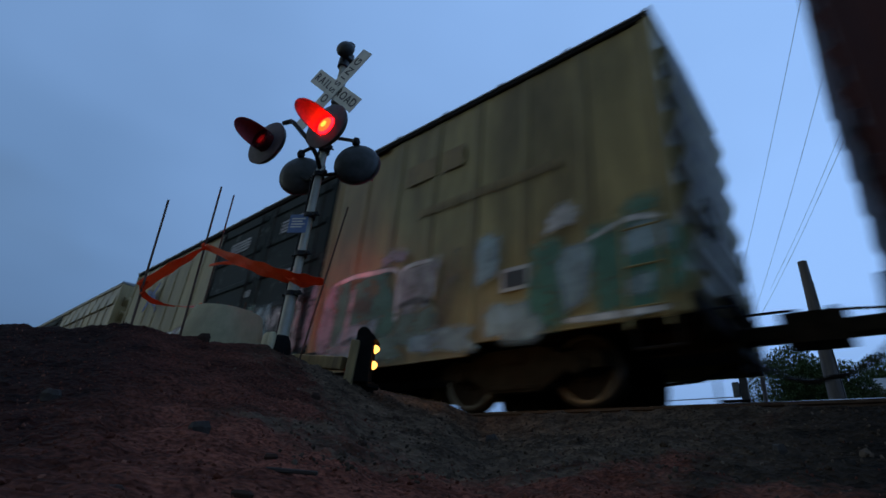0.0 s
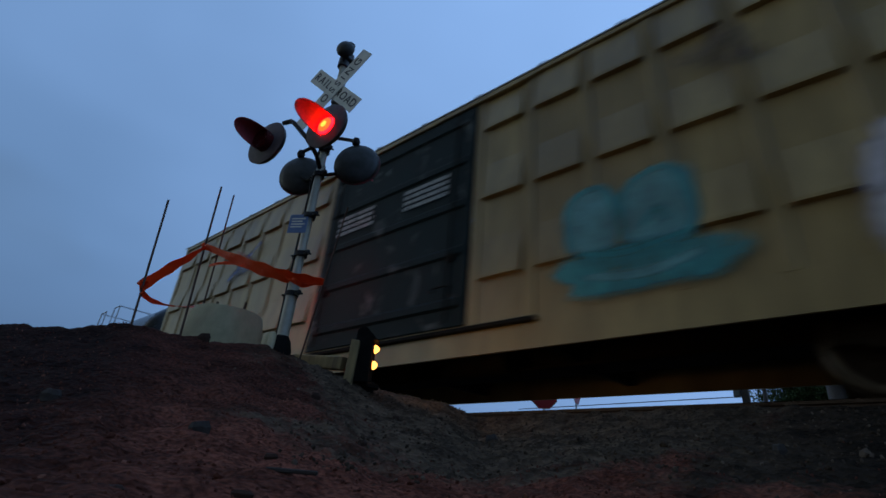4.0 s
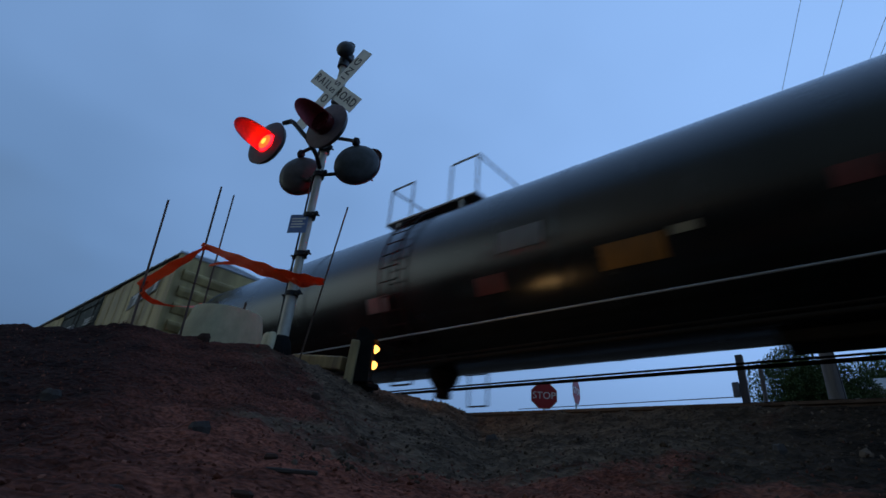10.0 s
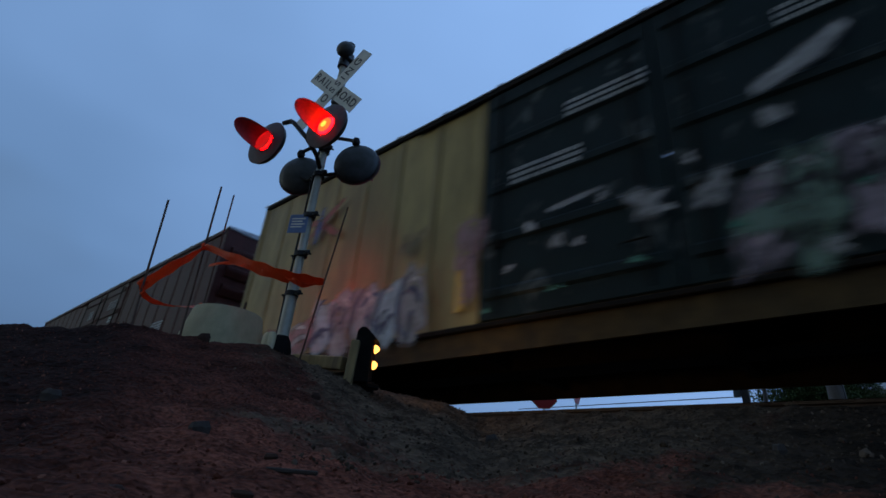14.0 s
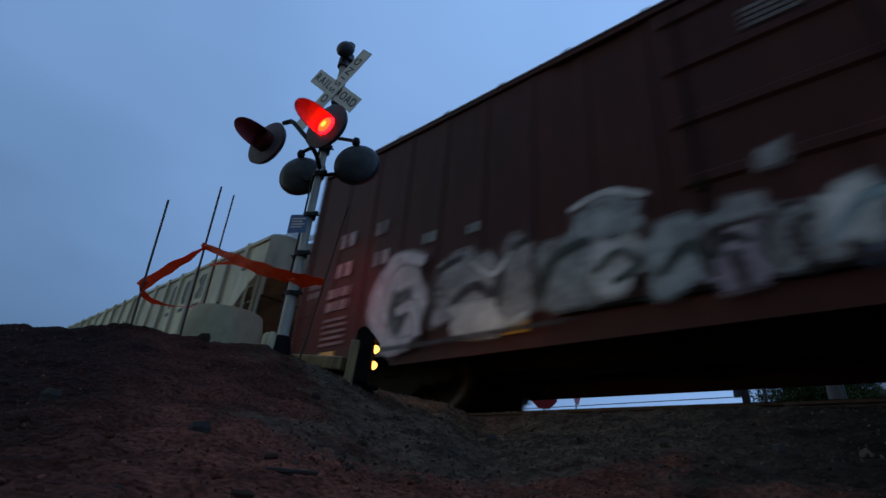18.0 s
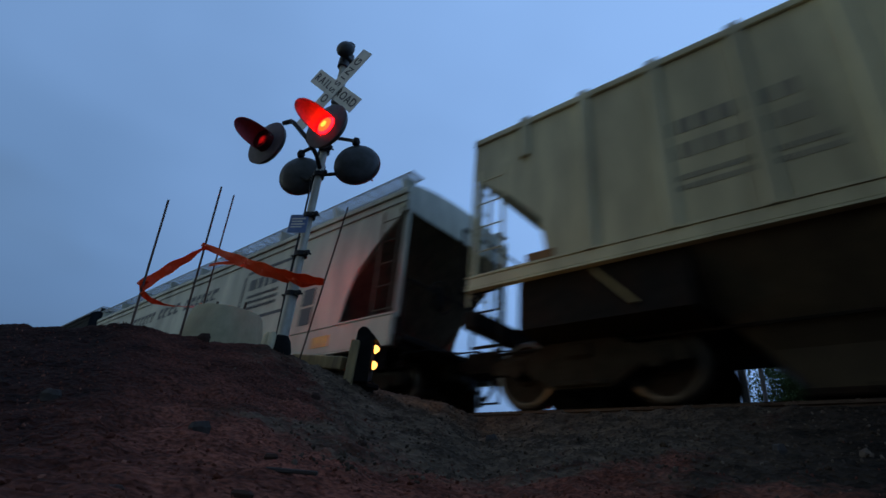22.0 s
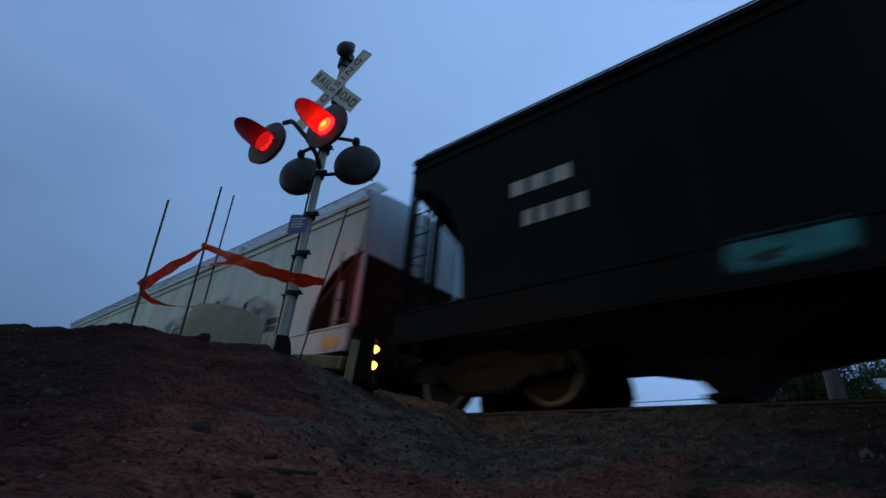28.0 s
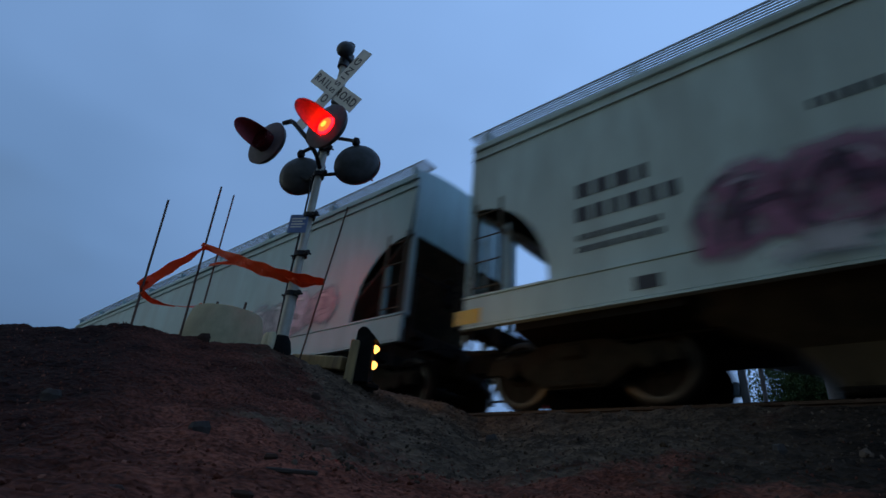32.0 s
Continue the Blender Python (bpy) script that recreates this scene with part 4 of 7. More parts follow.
def boxcar(label, right, left, paint, door_paint, door, style="rib", top=4.98, truck_in=2.35, deep=2.8, sill_paint=None, chord_paint=None):
    car, length = begin_car("boxcar", label, "boxcar", right, left, "train of freight cars")
    e = length / 2
    mid = (right + left) / 2
    d1, d0 = door[0] - mid, door[1] - mid      # the doorway's ends along the car
    # side walls, in two panels beside the doorway, on both sides
    for a, b in ((-e, d0), (d1, e)):
        wall = part("side_wall", Geo().box(a, b, -HALF + 0.03, -HALF + 0.09, 0.98, top - 0.1), paint, car)
        n = max(2, round((b - a) / 0.92))
        d = 0.03 if style == "panel" else 0.02
        post = None
        for i in range(n + 1):
            at = pose(a + 0.1 + (b - a - 0.2) * i / n, 0, 0)
            if post is None:
                post = part("side_post", Geo().prism([(-0.09, -HALF + 0.032), (-0.055, -HALF - d + 0.03), (0.055, -HALF - d + 0.03), (0.09, -HALF + 0.032)], 0.98, top - 0.12, "z"), paint, wall, at=at)
            else:
                again(post, wall, at)
        if style == "panel":
            for z in (1.64, 2.93, 4.22):
                g = Geo()
                for i in range(n):
                    xa = a + 0.1 + (b - a - 0.2) * i / n + 0.11
                    xb = a + 0.1 + (b - a - 0.2) * (i + 1) / n - 0.11
                    zz = z
                    g.prism([(-HALF + 0.032, zz + 0.62), (-HALF - 0.045, zz + 0.02), (-HALF - 0.045, zz - 0.02), (-HALF + 0.032, zz - 0.03)], xa, xb, "x")
                part("side_rib", g, paint, wall)
        far = mirror_side(car, wall)
        far["label"] = "plain side wall"
    # doors
    nd = 2 if d1 - d0 > 4.2 else 1
    for k in range(nd):
        a, b = d0 + (d1 - d0) * k / nd + 0.012, d0 + (d1 - d0) * (k + 1) / nd - 0.012
        dr = part("door", Geo().box(a, b, -HALF - 0.02, -HALF + 0.05, 1.0, top - 0.16, 0.015), door_paint, car, "dark ribbed sliding door")
        g = Geo()
        for i in range(5):
            z = 1.35 + (top - 1.75) * i / 4
            g.prism([(-HALF - 0.018, z - 0.09), (-HALF - 0.055, z - 0.05), (-HALF - 0.055, z + 0.05), (-HALF - 0.018, z + 0.09)], a + 0.12, b - 0.12, "x")
        part("door_rib", g, door_paint, dr)
        for x in (a + 0.3, b - 0.3):
            g = Geo().rod((x, -HALF - 0.075, 1.05), (x, -HALF - 0.075, top - 0.25), 0.018, 6)
            g.box(x - 0.05, x + 0.05, -HALF - 0.085, -HALF - 0.02, 2.0, 2.12)
            part("lock_rod", g, M_UNDER, dr)
        part("door_handle", Geo().path([(b - 0.55, -HALF - 0.06, 1.55), (b - 0.55, -HALF - 0.1, 1.6), (b - 0.25, -HALF - 0.1, 1.6), (b - 0.25, -HALF - 0.06, 1.55)], 0.014, 6), M_UNDER, dr)
        mirror_side(car, dr)
    part("door_track", Geo().box(d0 - (d1 - d0) * 0.3, d1 + (d1 - d0) * 0.3, -HALF - 0.06, -HALF + 0.03, 0.90, 0.965, 0.01), M_UNDER, car)
    part("door_track", Geo().box(d0 - (d1 - d0) * 0.3, d1 + (d1 - d0) * 0.3, -HALF - 0.05, -HALF + 0.03, top - 0.15, top - 0.09, 0.01), chord_paint or paint, car)
    # side sills, deeper between the trucks
    sill = [(-e, 1.0), (-e, 0.74), (-e + deep - 0.1, 0.74), (-e + deep, 0.58), (e - deep, 0.58), (e - deep + 0.1, 0.74), (e, 0.74), (e, 1.0)]
    s = part("side_sill", Geo().prism(sill, -HALF + 0.01, -HALF + 0.05, "y"), sill_paint or paint, car)
    mirror_side(car, s)
    ch = part("top_chord", Geo().box(-e, e, -HALF - 0.012, -HALF + 0.06, top - 0.09, top, 0.012), chord_paint or paint, car)
    mirror_side(car, ch)
    # roof, with cross ribs
    roof = part("roof", Geo().prism([(-HALF - 0.02, top + 0.002), (-HALF - 0.02, top + 0.03), (0, top + 0.17), (HALF + 0.02, top + 0.03), (HALF + 0.02, top + 0.002)], -e - 0.03, e + 0.03, "x"), M_BARE, car)
    g = Geo()
    n = round(length / 1.2)
    for i in range(n + 1):
        x = -e + length * i / n
        g.prism([(-HALF - 0.03, top + 0.01), (-HALF - 0.03, top + 0.055), (0, top + 0.2), (HALF + 0.03, top + 0.055), (HALF + 0.03, top + 0.01), (0, top + 0.15)], x - 0.04, x + 0.04, "x")
    part("roof_ribs", g, M_BARE, roof)
    # corrugated ends
    for w in (1, -1):
        x = w * e
        end = part("end_wall", Geo().box(min(x, x - w * 0.06), max(x, x - w * 0.06), -HALF + 0.09, HALF - 0.09, 0.75, top - 0.02), paint, car)
        for i in range(7):
            z = 1.15 + (top - 1.75) * i / 6
            g = Geo().prism([(x - w * 0.002, z - 0.20), (x + w * 0.05, z - 0.19), (x + w * 0.12, z - 0.02), (x + w * 0.12, z + 0.06), (x - w * 0.002, z + 0.14)], -HALF + 0.22, HALF - 0.22, "y")
            part("end_rib", g, paint, end)
        for y0 in (-HALF - 0.005, HALF - 0.10):
            part("corner_post", Geo().box(min(x - w * 0.1, x + w * 0.012), max(x - w * 0.1, x + w * 0.012), y0, y0 + 0.105, 0.75, top, 0.01), paint, end)
        ladder(car, x - w * 0.38, -HALF - 0.06, 0.62, 2.0 if w > 0 else 1.9, 0.42, paint)
        ladder(car, x + w * 0.09, w * (HALF - 0.35), 0.8, 2.6, 0.42, M_UNDER, "y")
        part("end_platform", Geo().box(min(x + w * 0.02, x + w * 0.24), max(x + w * 0.02, x + w * 0.24), -0.7, 0.7, 1.12, 1.16), M_UNDER, car)
        coupler(car, x + w * 0.12, w, e)
        end_gear(car, x, w, 0.76)
        truck(car, w * (e - truck_in))
    brake_wheel(car, e + 0.02, -0.55, 2.2, 1)
    under = part("underframe", Geo().box(-e, e, -0.33, 0.33, 0.66, 0.98, 0.02).box(-e, e, -HALF + 0.06, HALF - 0.06, 0.94, 1.0), M_UNDER, car, "sooty steel underframe")
    for i in range(5):
        x = -e * 0.62 + e * 1.24 * i / 4
        part("cross_bearer", Geo().prism([(-HALF + 0.06, 0.94), (-HALF + 0.06, 0.72), (-0.33, 0.66), (0.33, 0.66), (HALF - 0.06, 0.72), (HALF - 0.06, 0.94)], x - 0.06, x + 0.06, "x"), M_UNDER, under)
    part("brake_cylinder", Geo().rod((-0.6, -0.75, 0.66), (0.2, -0.75, 0.66), 0.16, 14), M_UNDER, car, smooth=True)
    part("air_tank", Geo().rod((1.0, -0.8, 0.68), (2.1, -0.8, 0.68), 0.2, 14), M_UNDER, car, smooth=True)
    part("brake_pipe", Geo().rod((-e, -0.55, 0.60), (e, -0.55, 0.60), 0.02, 6), M_UNDER, car)
    return car, e


def hopper(label, right, left, paint, eave=3.98, sill=(1.02, 1.42), cut=((0.0, 3.0), (1.35, 2.1), (1.4, 1.5)), ribs=0, bays=(-4.6, 0.0, 4.6), truck_in=2.2, roof_rise=0.28, curved=False, board=(0.98, 0.28, 4.36), over=0.0, outlet=(0.4, 0.7), line=False):
    car, length = begin_car("covered_hopper", label, "hopper car", right, left, "train of freight cars")
    e = length / 2
    zs, zt = sill
    # side sheets with the cut-back lower corners
    pts = []
    corner = [(c[0], c[1]) for c in cut]
    if curved:
        (xa, za), (xb, zb) = corner[0], corner[-1]
        corner = [(xa + (xb - xa) * math.sin(k * math.pi / 16), zb + (za - zb) * math.cos(k * math.pi / 16)) for k in range(9)]
    poly = [(-e, eave), (e, eave)] + [(e - x, z) for x, z in corner] + [(e - corner[-1][0] - 0.02, zt - 0.02)]
    poly += [(-e + corner[-1][0] + 0.02, zt - 0.02)] + [(-e + x, z) for x, z in reversed(corner)]
    side = part("side_sheet", Geo().prism(poly, -HALF + 0.02, -HALF + 0.045, "y"), paint, car)
    mirror_side(car, side)
    if ribs:
        g = Geo()
        for i in range(1, ribs):
            x = -e + length * i / ribs
            near_end = e - abs(x)
            z0 = zt
            if near_end < corner[-1][0]:
                z0 = corner[0][1] + 0.05
            g.prism([(x - 0.09, -HALF + 0.022), (x - 0.05, -HALF - 0.05), (x + 0.05, -HALF - 0.05), (x + 0.09, -HALF + 0.022)], z0, eave + 0.03, "z")
        mirror_side(car, part("side_ribs", g, paint, side))
    sl = Geo().box(-e, e, -HALF - 0.015, -HALF + 0.07, zs, zt, 0.015)
    sl.box(-e, e, -HALF - 0.03, -HALF + 0.07, zs - 0.03, zs + 0.0, 0.0).box(-e, e, -HALF - 0.025, -HALF + 0.07, zt, zt + 0.03)
    mirror_side(car, part("side_sill", sl, paint, car))
    ch = Geo().box(-e, e, -HALF - 0.02, -HALF + 0.06, eave - 0.10, eave + 0.0, 0.012)
    if not ribs:
        ch.box(-e, e, -HALF - 0.008, -HALF + 0.05, eave - 0.26, eave - 0.22)
    mirror_side(car, part("top_chord", ch, paint, car))
    prof = [(-HALF, eave)] + [(-HALF * math.cos(radians(a)), eave + roof_rise * math.sin(radians(a))) for a in range(15, 180, 15)] + [(HALF, eave)]
    part("roof", Geo().prism(prof, -e, e, "x"), paint, car)
    # running boards on brackets, and the round hatches between them
    y_board, h_board, zr = board
    for s in (-1, 1):
        yb = s * y_board
        wk = Geo()
        slats = round(2 * h_board / 0.044)
        for k in range(slats + 1):
            y = yb - h_board + 2 * h_board * k / slats
            wide = 0.010 if k in (0, slats) else 0.004
            wk.box(-e - over, e + over, y - wide, y + wide, zr + 0.008, zr + 0.030)
        nb = round(length / 0.32)
        for i in range(nb + 1):
            x = -e - over + (length + 2 * over) * i / nb
            wk.box(x - 0.006, x + 0.006, yb - h_board - 0.008, yb + h_board + 0.008, zr + 0.008, zr + 0.033)
        board = part("running_board", wk, M_BARE, car)
        for i in range(9):
            x = -e + 0.2 + (length - 0.4) * i / 8
            part("board_bracket", Geo().prism([(yb - h_board, zr - 0.006), (yb + h_board, zr - 0.006), (yb + 0.4 * h_board, eave + 0.03), (yb - 0.6 * h_board, eave + 0.03)], x - 0.03, x + 0.03, "x"), paint, board)
    for w in (-1, 1):
        for i in range(5):
            x = w * (0.9 + i * (e - 1.6) / 4.2)
            part("roof_hatch", Geo().lathe([(0, 0.30), (0.14, 0.30), (0.17, 0.27), (0.2, 0.0)], (x, 0, eave + roof_rise - 0.03), (0, 0, 1), 16), paint, car)
    # ends: slope sheet, end posts, ladder, platform
    z_top = corner[0][1]
    for w in (1, -1):
        x = w * e
        part("end_sheet", Geo().box(min(x, x - w * 0.03), max(x, x - w * 0.03), -HALF + 0.045, HALF - 0.045, z_top + 0.02, eave + 0.02), paint, car)
        run = corner[-1][0]
        low_x = x - w * (run + 1.0)
        slope = Geo().prism([(x - w * 0.015, z_top + 0.03), (x - w * 0.06, z_top + 0.03), (low_x - w * 0.05, 0.95), (low_x, 0.95)], -HALF + 0.046, HALF - 0.046, "y")
        # the sheet's darker paint stands in for the shade on its underside
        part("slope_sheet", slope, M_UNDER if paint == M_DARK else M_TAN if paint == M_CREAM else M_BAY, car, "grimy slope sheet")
        for y in (-HALF + 0.12, HALF - 0.12):
            for dx in ((0.06, 0.62) if curved else (0.06,)):
                part("end_post", Geo().box(x - w * dx - 0.045, x - w * dx + 0.045, y - 0.04, y + 0.04, zt, z_top + (0.04 if dx < 0.3 else -0.36 * z_top / 3), 0.008), paint, car)
        # ladders on pale cars get the darkened paint in place of shade
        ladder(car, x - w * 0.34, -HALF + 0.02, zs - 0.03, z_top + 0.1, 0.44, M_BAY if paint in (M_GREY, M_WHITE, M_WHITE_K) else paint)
        part("sill_step", Geo().path([(x - w * 0.16, -HALF, zs), (x - w * 0.16, -HALF, zs - 0.36), (x - w * 0.52, -HALF, zs - 0.36), (x - w * 0.52, -HALF, zs)], 0.014, 6), M_UNDER, car)
        ladder(car, x + w * 0.05, w * (HALF - 0.32), zs - 0.2, eave + 0.15, 0.42, paint, "y")
        if paint in (M_GREY, M_DARK):
            part("end_platform", Geo().box(min(x - w * 1.3, x + w * 0.22), max(x - w * 1.3, x + w * 0.22), -HALF + 0.05, HALF - 0.05, zs + 0.05, zs + 0.12), M_UNDER, car)
        else:
            for side in (-1, 1):
                part("end_platform", Geo().box(min(x - w * 0.3, x + w * 0.22), max(x - w * 0.3, x + w * 0.22), side * (HALF - 0.20) - 0.10, side * (HALF - 0.20) + 0.10, zs + 0.05, zs + 0.12), M_UNDER, car)
        g = Geo().path([(x + w * 0.16, -HALF + 0.05, zs), (x + w * 0.16, -HALF + 0.05, zs + 1.05), (x + w * 0.16, HALF - 0.05, zs + 1.05), (x + w * 0.16, HALF - 0.05, zs)], 0.02, 6)
        part("end_handrail", g, M_UNDER, car)
        coupler(car, x + w * 0.12, w, e)
        truck(car, w * (e - truck_in))
        end_gear(car, x, w, min(zs - 0.04, 1.0))
        tx = w * (e - truck_in)
        part("body_bolster", Geo().prism([(-HALF + 0.08, zs - 0.02), (-HALF + 0.08, 0.84), (-0.5, 0.70), (0.5, 0.70), (HALF - 0.08, 0.84), (HALF - 0.08, zs - 0.02)], tx - (1.45 if w > 0 else 0.6), tx + (0.6 if w > 0 else 1.45), "x"), M_UNDER, car)
    brake_wheel(car, e + 0.02, -0.6, 1.95, 1)
    inner = e - truck_in - 1.3
    part("centre_sill", Geo().box(-e, e, -0.25, 0.25, 0.68, 1.0, 0.02).box(-inner, inner, -0.34, 0.34, 0.575, 0.70, 0.03), M_UNDER, car)
    hb, hm = outlet
    for k, c in enumerate(bays):
        lo = (bays[k - 1] + c) / 2 if k else max(c - 2.4, -e + truck_in + 0.9)
        hi = (bays[k + 1] + c) / 2 if k < len(bays) - 1 else min(c + 2.4, e - truck_in - 0.9)
        rings = [(lo + 0.03, hi - 0.03, HALF - 0.05, zs + 0.04), (c - hm, c + hm, 0.66, 0.52), (c - hb, c + hb, 0.58, 0.14)]
        v = [(x, y, z) for a, b, w, z in rings for x, y in ((a, -w), (b, -w), (b, w), (a, w))]
        f = [(4 * r + i, 4 * r + (i + 1) % 4, 4 * r + 4 + (i + 1) % 4, 4 * r + 4 + i) for r in (0, 1) for i in range(4)] + [(0, 1, 2, 3), (11, 10, 9, 8)]
        # shade below the sill is part of the bay's paint
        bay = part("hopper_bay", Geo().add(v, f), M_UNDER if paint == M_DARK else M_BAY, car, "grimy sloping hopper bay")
        slide = Geo().box(c - hb - 0.08, c + hb + 0.08, -0.64, 0.64, 0.06, 0.138, 0.02).rod((c, -0.9, 0.10), (c, 0.9, 0.10), 0.025, 8)
        part("outlet_gate", slide, M_UNDER, bay)
    if line:
        part("train_line", Geo().rod((-inner, -0.42, 0.50), (inner, -0.42, 0.50), 0.022, 6), M_UNDER, car)
    part("brake_pipe", Geo().rod((-e, -0.9, 0.74), (e, -0.9, 0.74), 0.02, 6), M_UNDER, car)
    return car, e


def tank_car(label, right, left, radius=1.5, zc=2.4, truck_in=2.0, stripes=(), platform=0.0, pipes=(0.80, 0.89), grab=0.0):
    car, length = begin_car("tank_car", label, "tank car", right, left, "train of freight cars")
    e = length / 2
    head = 0.55
    prof = [(-e, 0.0)] + [(-e + head * (1 - math.cos(radians(a))), radius * math.sin(radians(a)) ** 0.72) for a in range(10, 91, 8)]
    prof = prof + [(-t, r) for t, r in reversed(prof)]
    part("tank_shell", Geo().lathe(prof, (0, 0, zc), (1, 0, 0), 56), M_TANK, car, smooth=True)
    for x in (-e + head, e - head, -e * 0.33, e * 0.33):
        part("weld_band", Geo().lathe([(-0.03, radius + 0.001), (-0.02, radius + 0.008), (0.02, radius + 0.008), (0.03, radius + 0.001)], (x, 0, zc), (1, 0, 0), 48), M_TANK, car, smooth=True)
    for x in stripes:
        arc = (82, 116) if abs(x) > e - 1.2 else (96, 110)
        g = Geo().lathe([(-0.09, radius + 0.012), (0.09, radius + 0.012)], (x, 0, zc), (1, 0, 0), 8, arc)
        part("reflective_strip", g, M_AMBER_DULL, car, "dull amber reflective strip")
    # platform round the manway, with rails
    px, pt = platform, zc + radius
    part("manway", Geo().lathe([(-0.1, 0.32), (0.28, 0.32), (0.30, 0.36), (0.34, 0.36), (0.38, 0.2), (0.39, 0.0)], (px, 0, pt), (0, 0, 1), 20), M_TANK, car)
    deck = Geo()
    for s in (-1, 1):
        deck.box(px - 1.15, px + 1.15, s * 0.55 - 0.27, s * 0.55 + 0.27, pt - 0.06, pt - 0.01, 0.01)
        for x in (px - 0.8, px + 0.8):
            deck.box(x - 0.03, x + 0.03, s * 0.6 - 0.2, s * 0.6 + 0.2, pt - 0.3, pt - 0.061)
    part("top_platform", deck, M_BARE, car, "grated steel walkway")
    for w in (-1, 1):
        xa = px + w * 1.12
        for s in (-1, 1):
            xi = xa - w * 0.62
            g = Geo().path([(xa, s * 0.78, pt - 0.05), (xa, s * 0.78, pt + 0.80), (xi, s * 0.78, pt + 0.80), (xi, s * 0.78, pt - 0.05)], 0.022, 7)
            part("platform_rail", g, M_BARE, car)
        part("platform_rail", Geo().path([(xa, -0.78, pt + 0.80), (xa, 0.78, pt + 0.80)], 0.02, 7), M_BARE, car)
    for s in (-1, 1):
        pts = [(px, s * (radius + 0.1) * math.cos(radians(a)), zc + (radius + 0.1) * math.sin(radians(a))) for a in range(-55, 80, 9)]
        g = Geo()
        for dx in (-0.22, 0.22):
            g.path([(p[0] + dx, p[1], p[2]) for p in pts], 0.018, 6)
        g.path([(px - 0.22, s * 0.97, 1.2), (px - 0.22, s * 1.0, 0.42), (px + 0.22, s * 1.0, 0.42), (px + 0.22, s * 0.97, 1.2)], 0.016, 6)
        side_ladder = part("ladder", g, M_UNDER, car)
        for p in pts:
            shared(("rung", 0.44, M_UNDER), "rung", lambda: Geo().rod((-0.22, 0, 0), (0.22, 0, 0), 0.013, 6), M_UNDER, side_ladder, pose(*p))
        part("side_pipe", Geo().rod((-e + 1.5, s * 0.95, pipes[0]), (e - 1.5, s * 0.95, pipes[0]), 0.028, 8).rod((-e + 1.5, s * 0.98, pipes[1]), (e - 1.5, s * 0.98, pipes[1]), 0.016, 8), M_UNDER, car)
    if grab:
        part("grab_line", Geo().rod((-e + 1.2, -1.50, grab), (e - 1.2, -1.50, grab), 0.013, 6), M_BARE, car, "thin galvanised grab line")
    part("bottom_valve", Geo().lathe([(0, 0.3), (0.18, 0.24), (0.3, 0.14), (0.45, 0.14), (0.46, 0.0)], (px, 0, zc - radius + 0.05), (0, 0, -1), 16), M_UNDER, car)
    for w in (1, -1):
        x = w * e
        part("stub_sill", Geo().box(min(x + w * 0.75, x - w * 3.6), max(x + w * 0.75, x - w * 3.6), -0.28, 0.28, 0.68, 1.02, 0.02), M_UNDER, car)
        part("saddle", Geo().prism([(-1.25, 1.55), (-1.3, 1.2), (-0.4, 0.72), (0.4, 0.72), (1.3, 1.2), (1.25, 1.55), (0.6, 1.03), (-0.6, 1.03)], x - w * truck_in - 0.25, x - w * truck_in + 0.25, "x"), M_UNDER, car)
        for side in (-1, 1) if w < 0 else ():
            lo, hi = min(x - w * 0.55, x + w * 0.75), max(x - w * 0.55, x + w * 0.75)
            part("end_platform", Geo().box(lo, hi, side * 1.33 - 0.13, side * 1.33 + 0.13, 1.10, 1.17, 0.01), M_TRUCK, car)
            part("end_handrail", Geo().path([(x + w * 0.7, side * 1.4, 1.1), (x + w * 0.7, side * 1.4, 2.12), (x + w * 0.62, side * 1.4, 2.12), (x + w * 0.2, side * 1.4, 1.5), (x + w * 0.2, side * 1.4, 1.16)], 0.022, 7), M_BARE, car)
        part("platform_beam", Geo().box(min(x - w * 0.42, x - w * 0.30), max(x - w * 0.42, x - w * 0.30), -1.2, 1.2, 1.02, 1.10, 0.01), M_UNDER, car)
        ladder(car, x + w * 0.35, -1.45, 0.45, 1.12, 0.44, M_UNDER, n=2, name="step")
        coupler(car, x + w * 0.62, w, e)
        truck(car, w * (e - truck_in))
    brake_wheel(car, e + 0.55, -0.7, 1.75, 1)
    return car, e


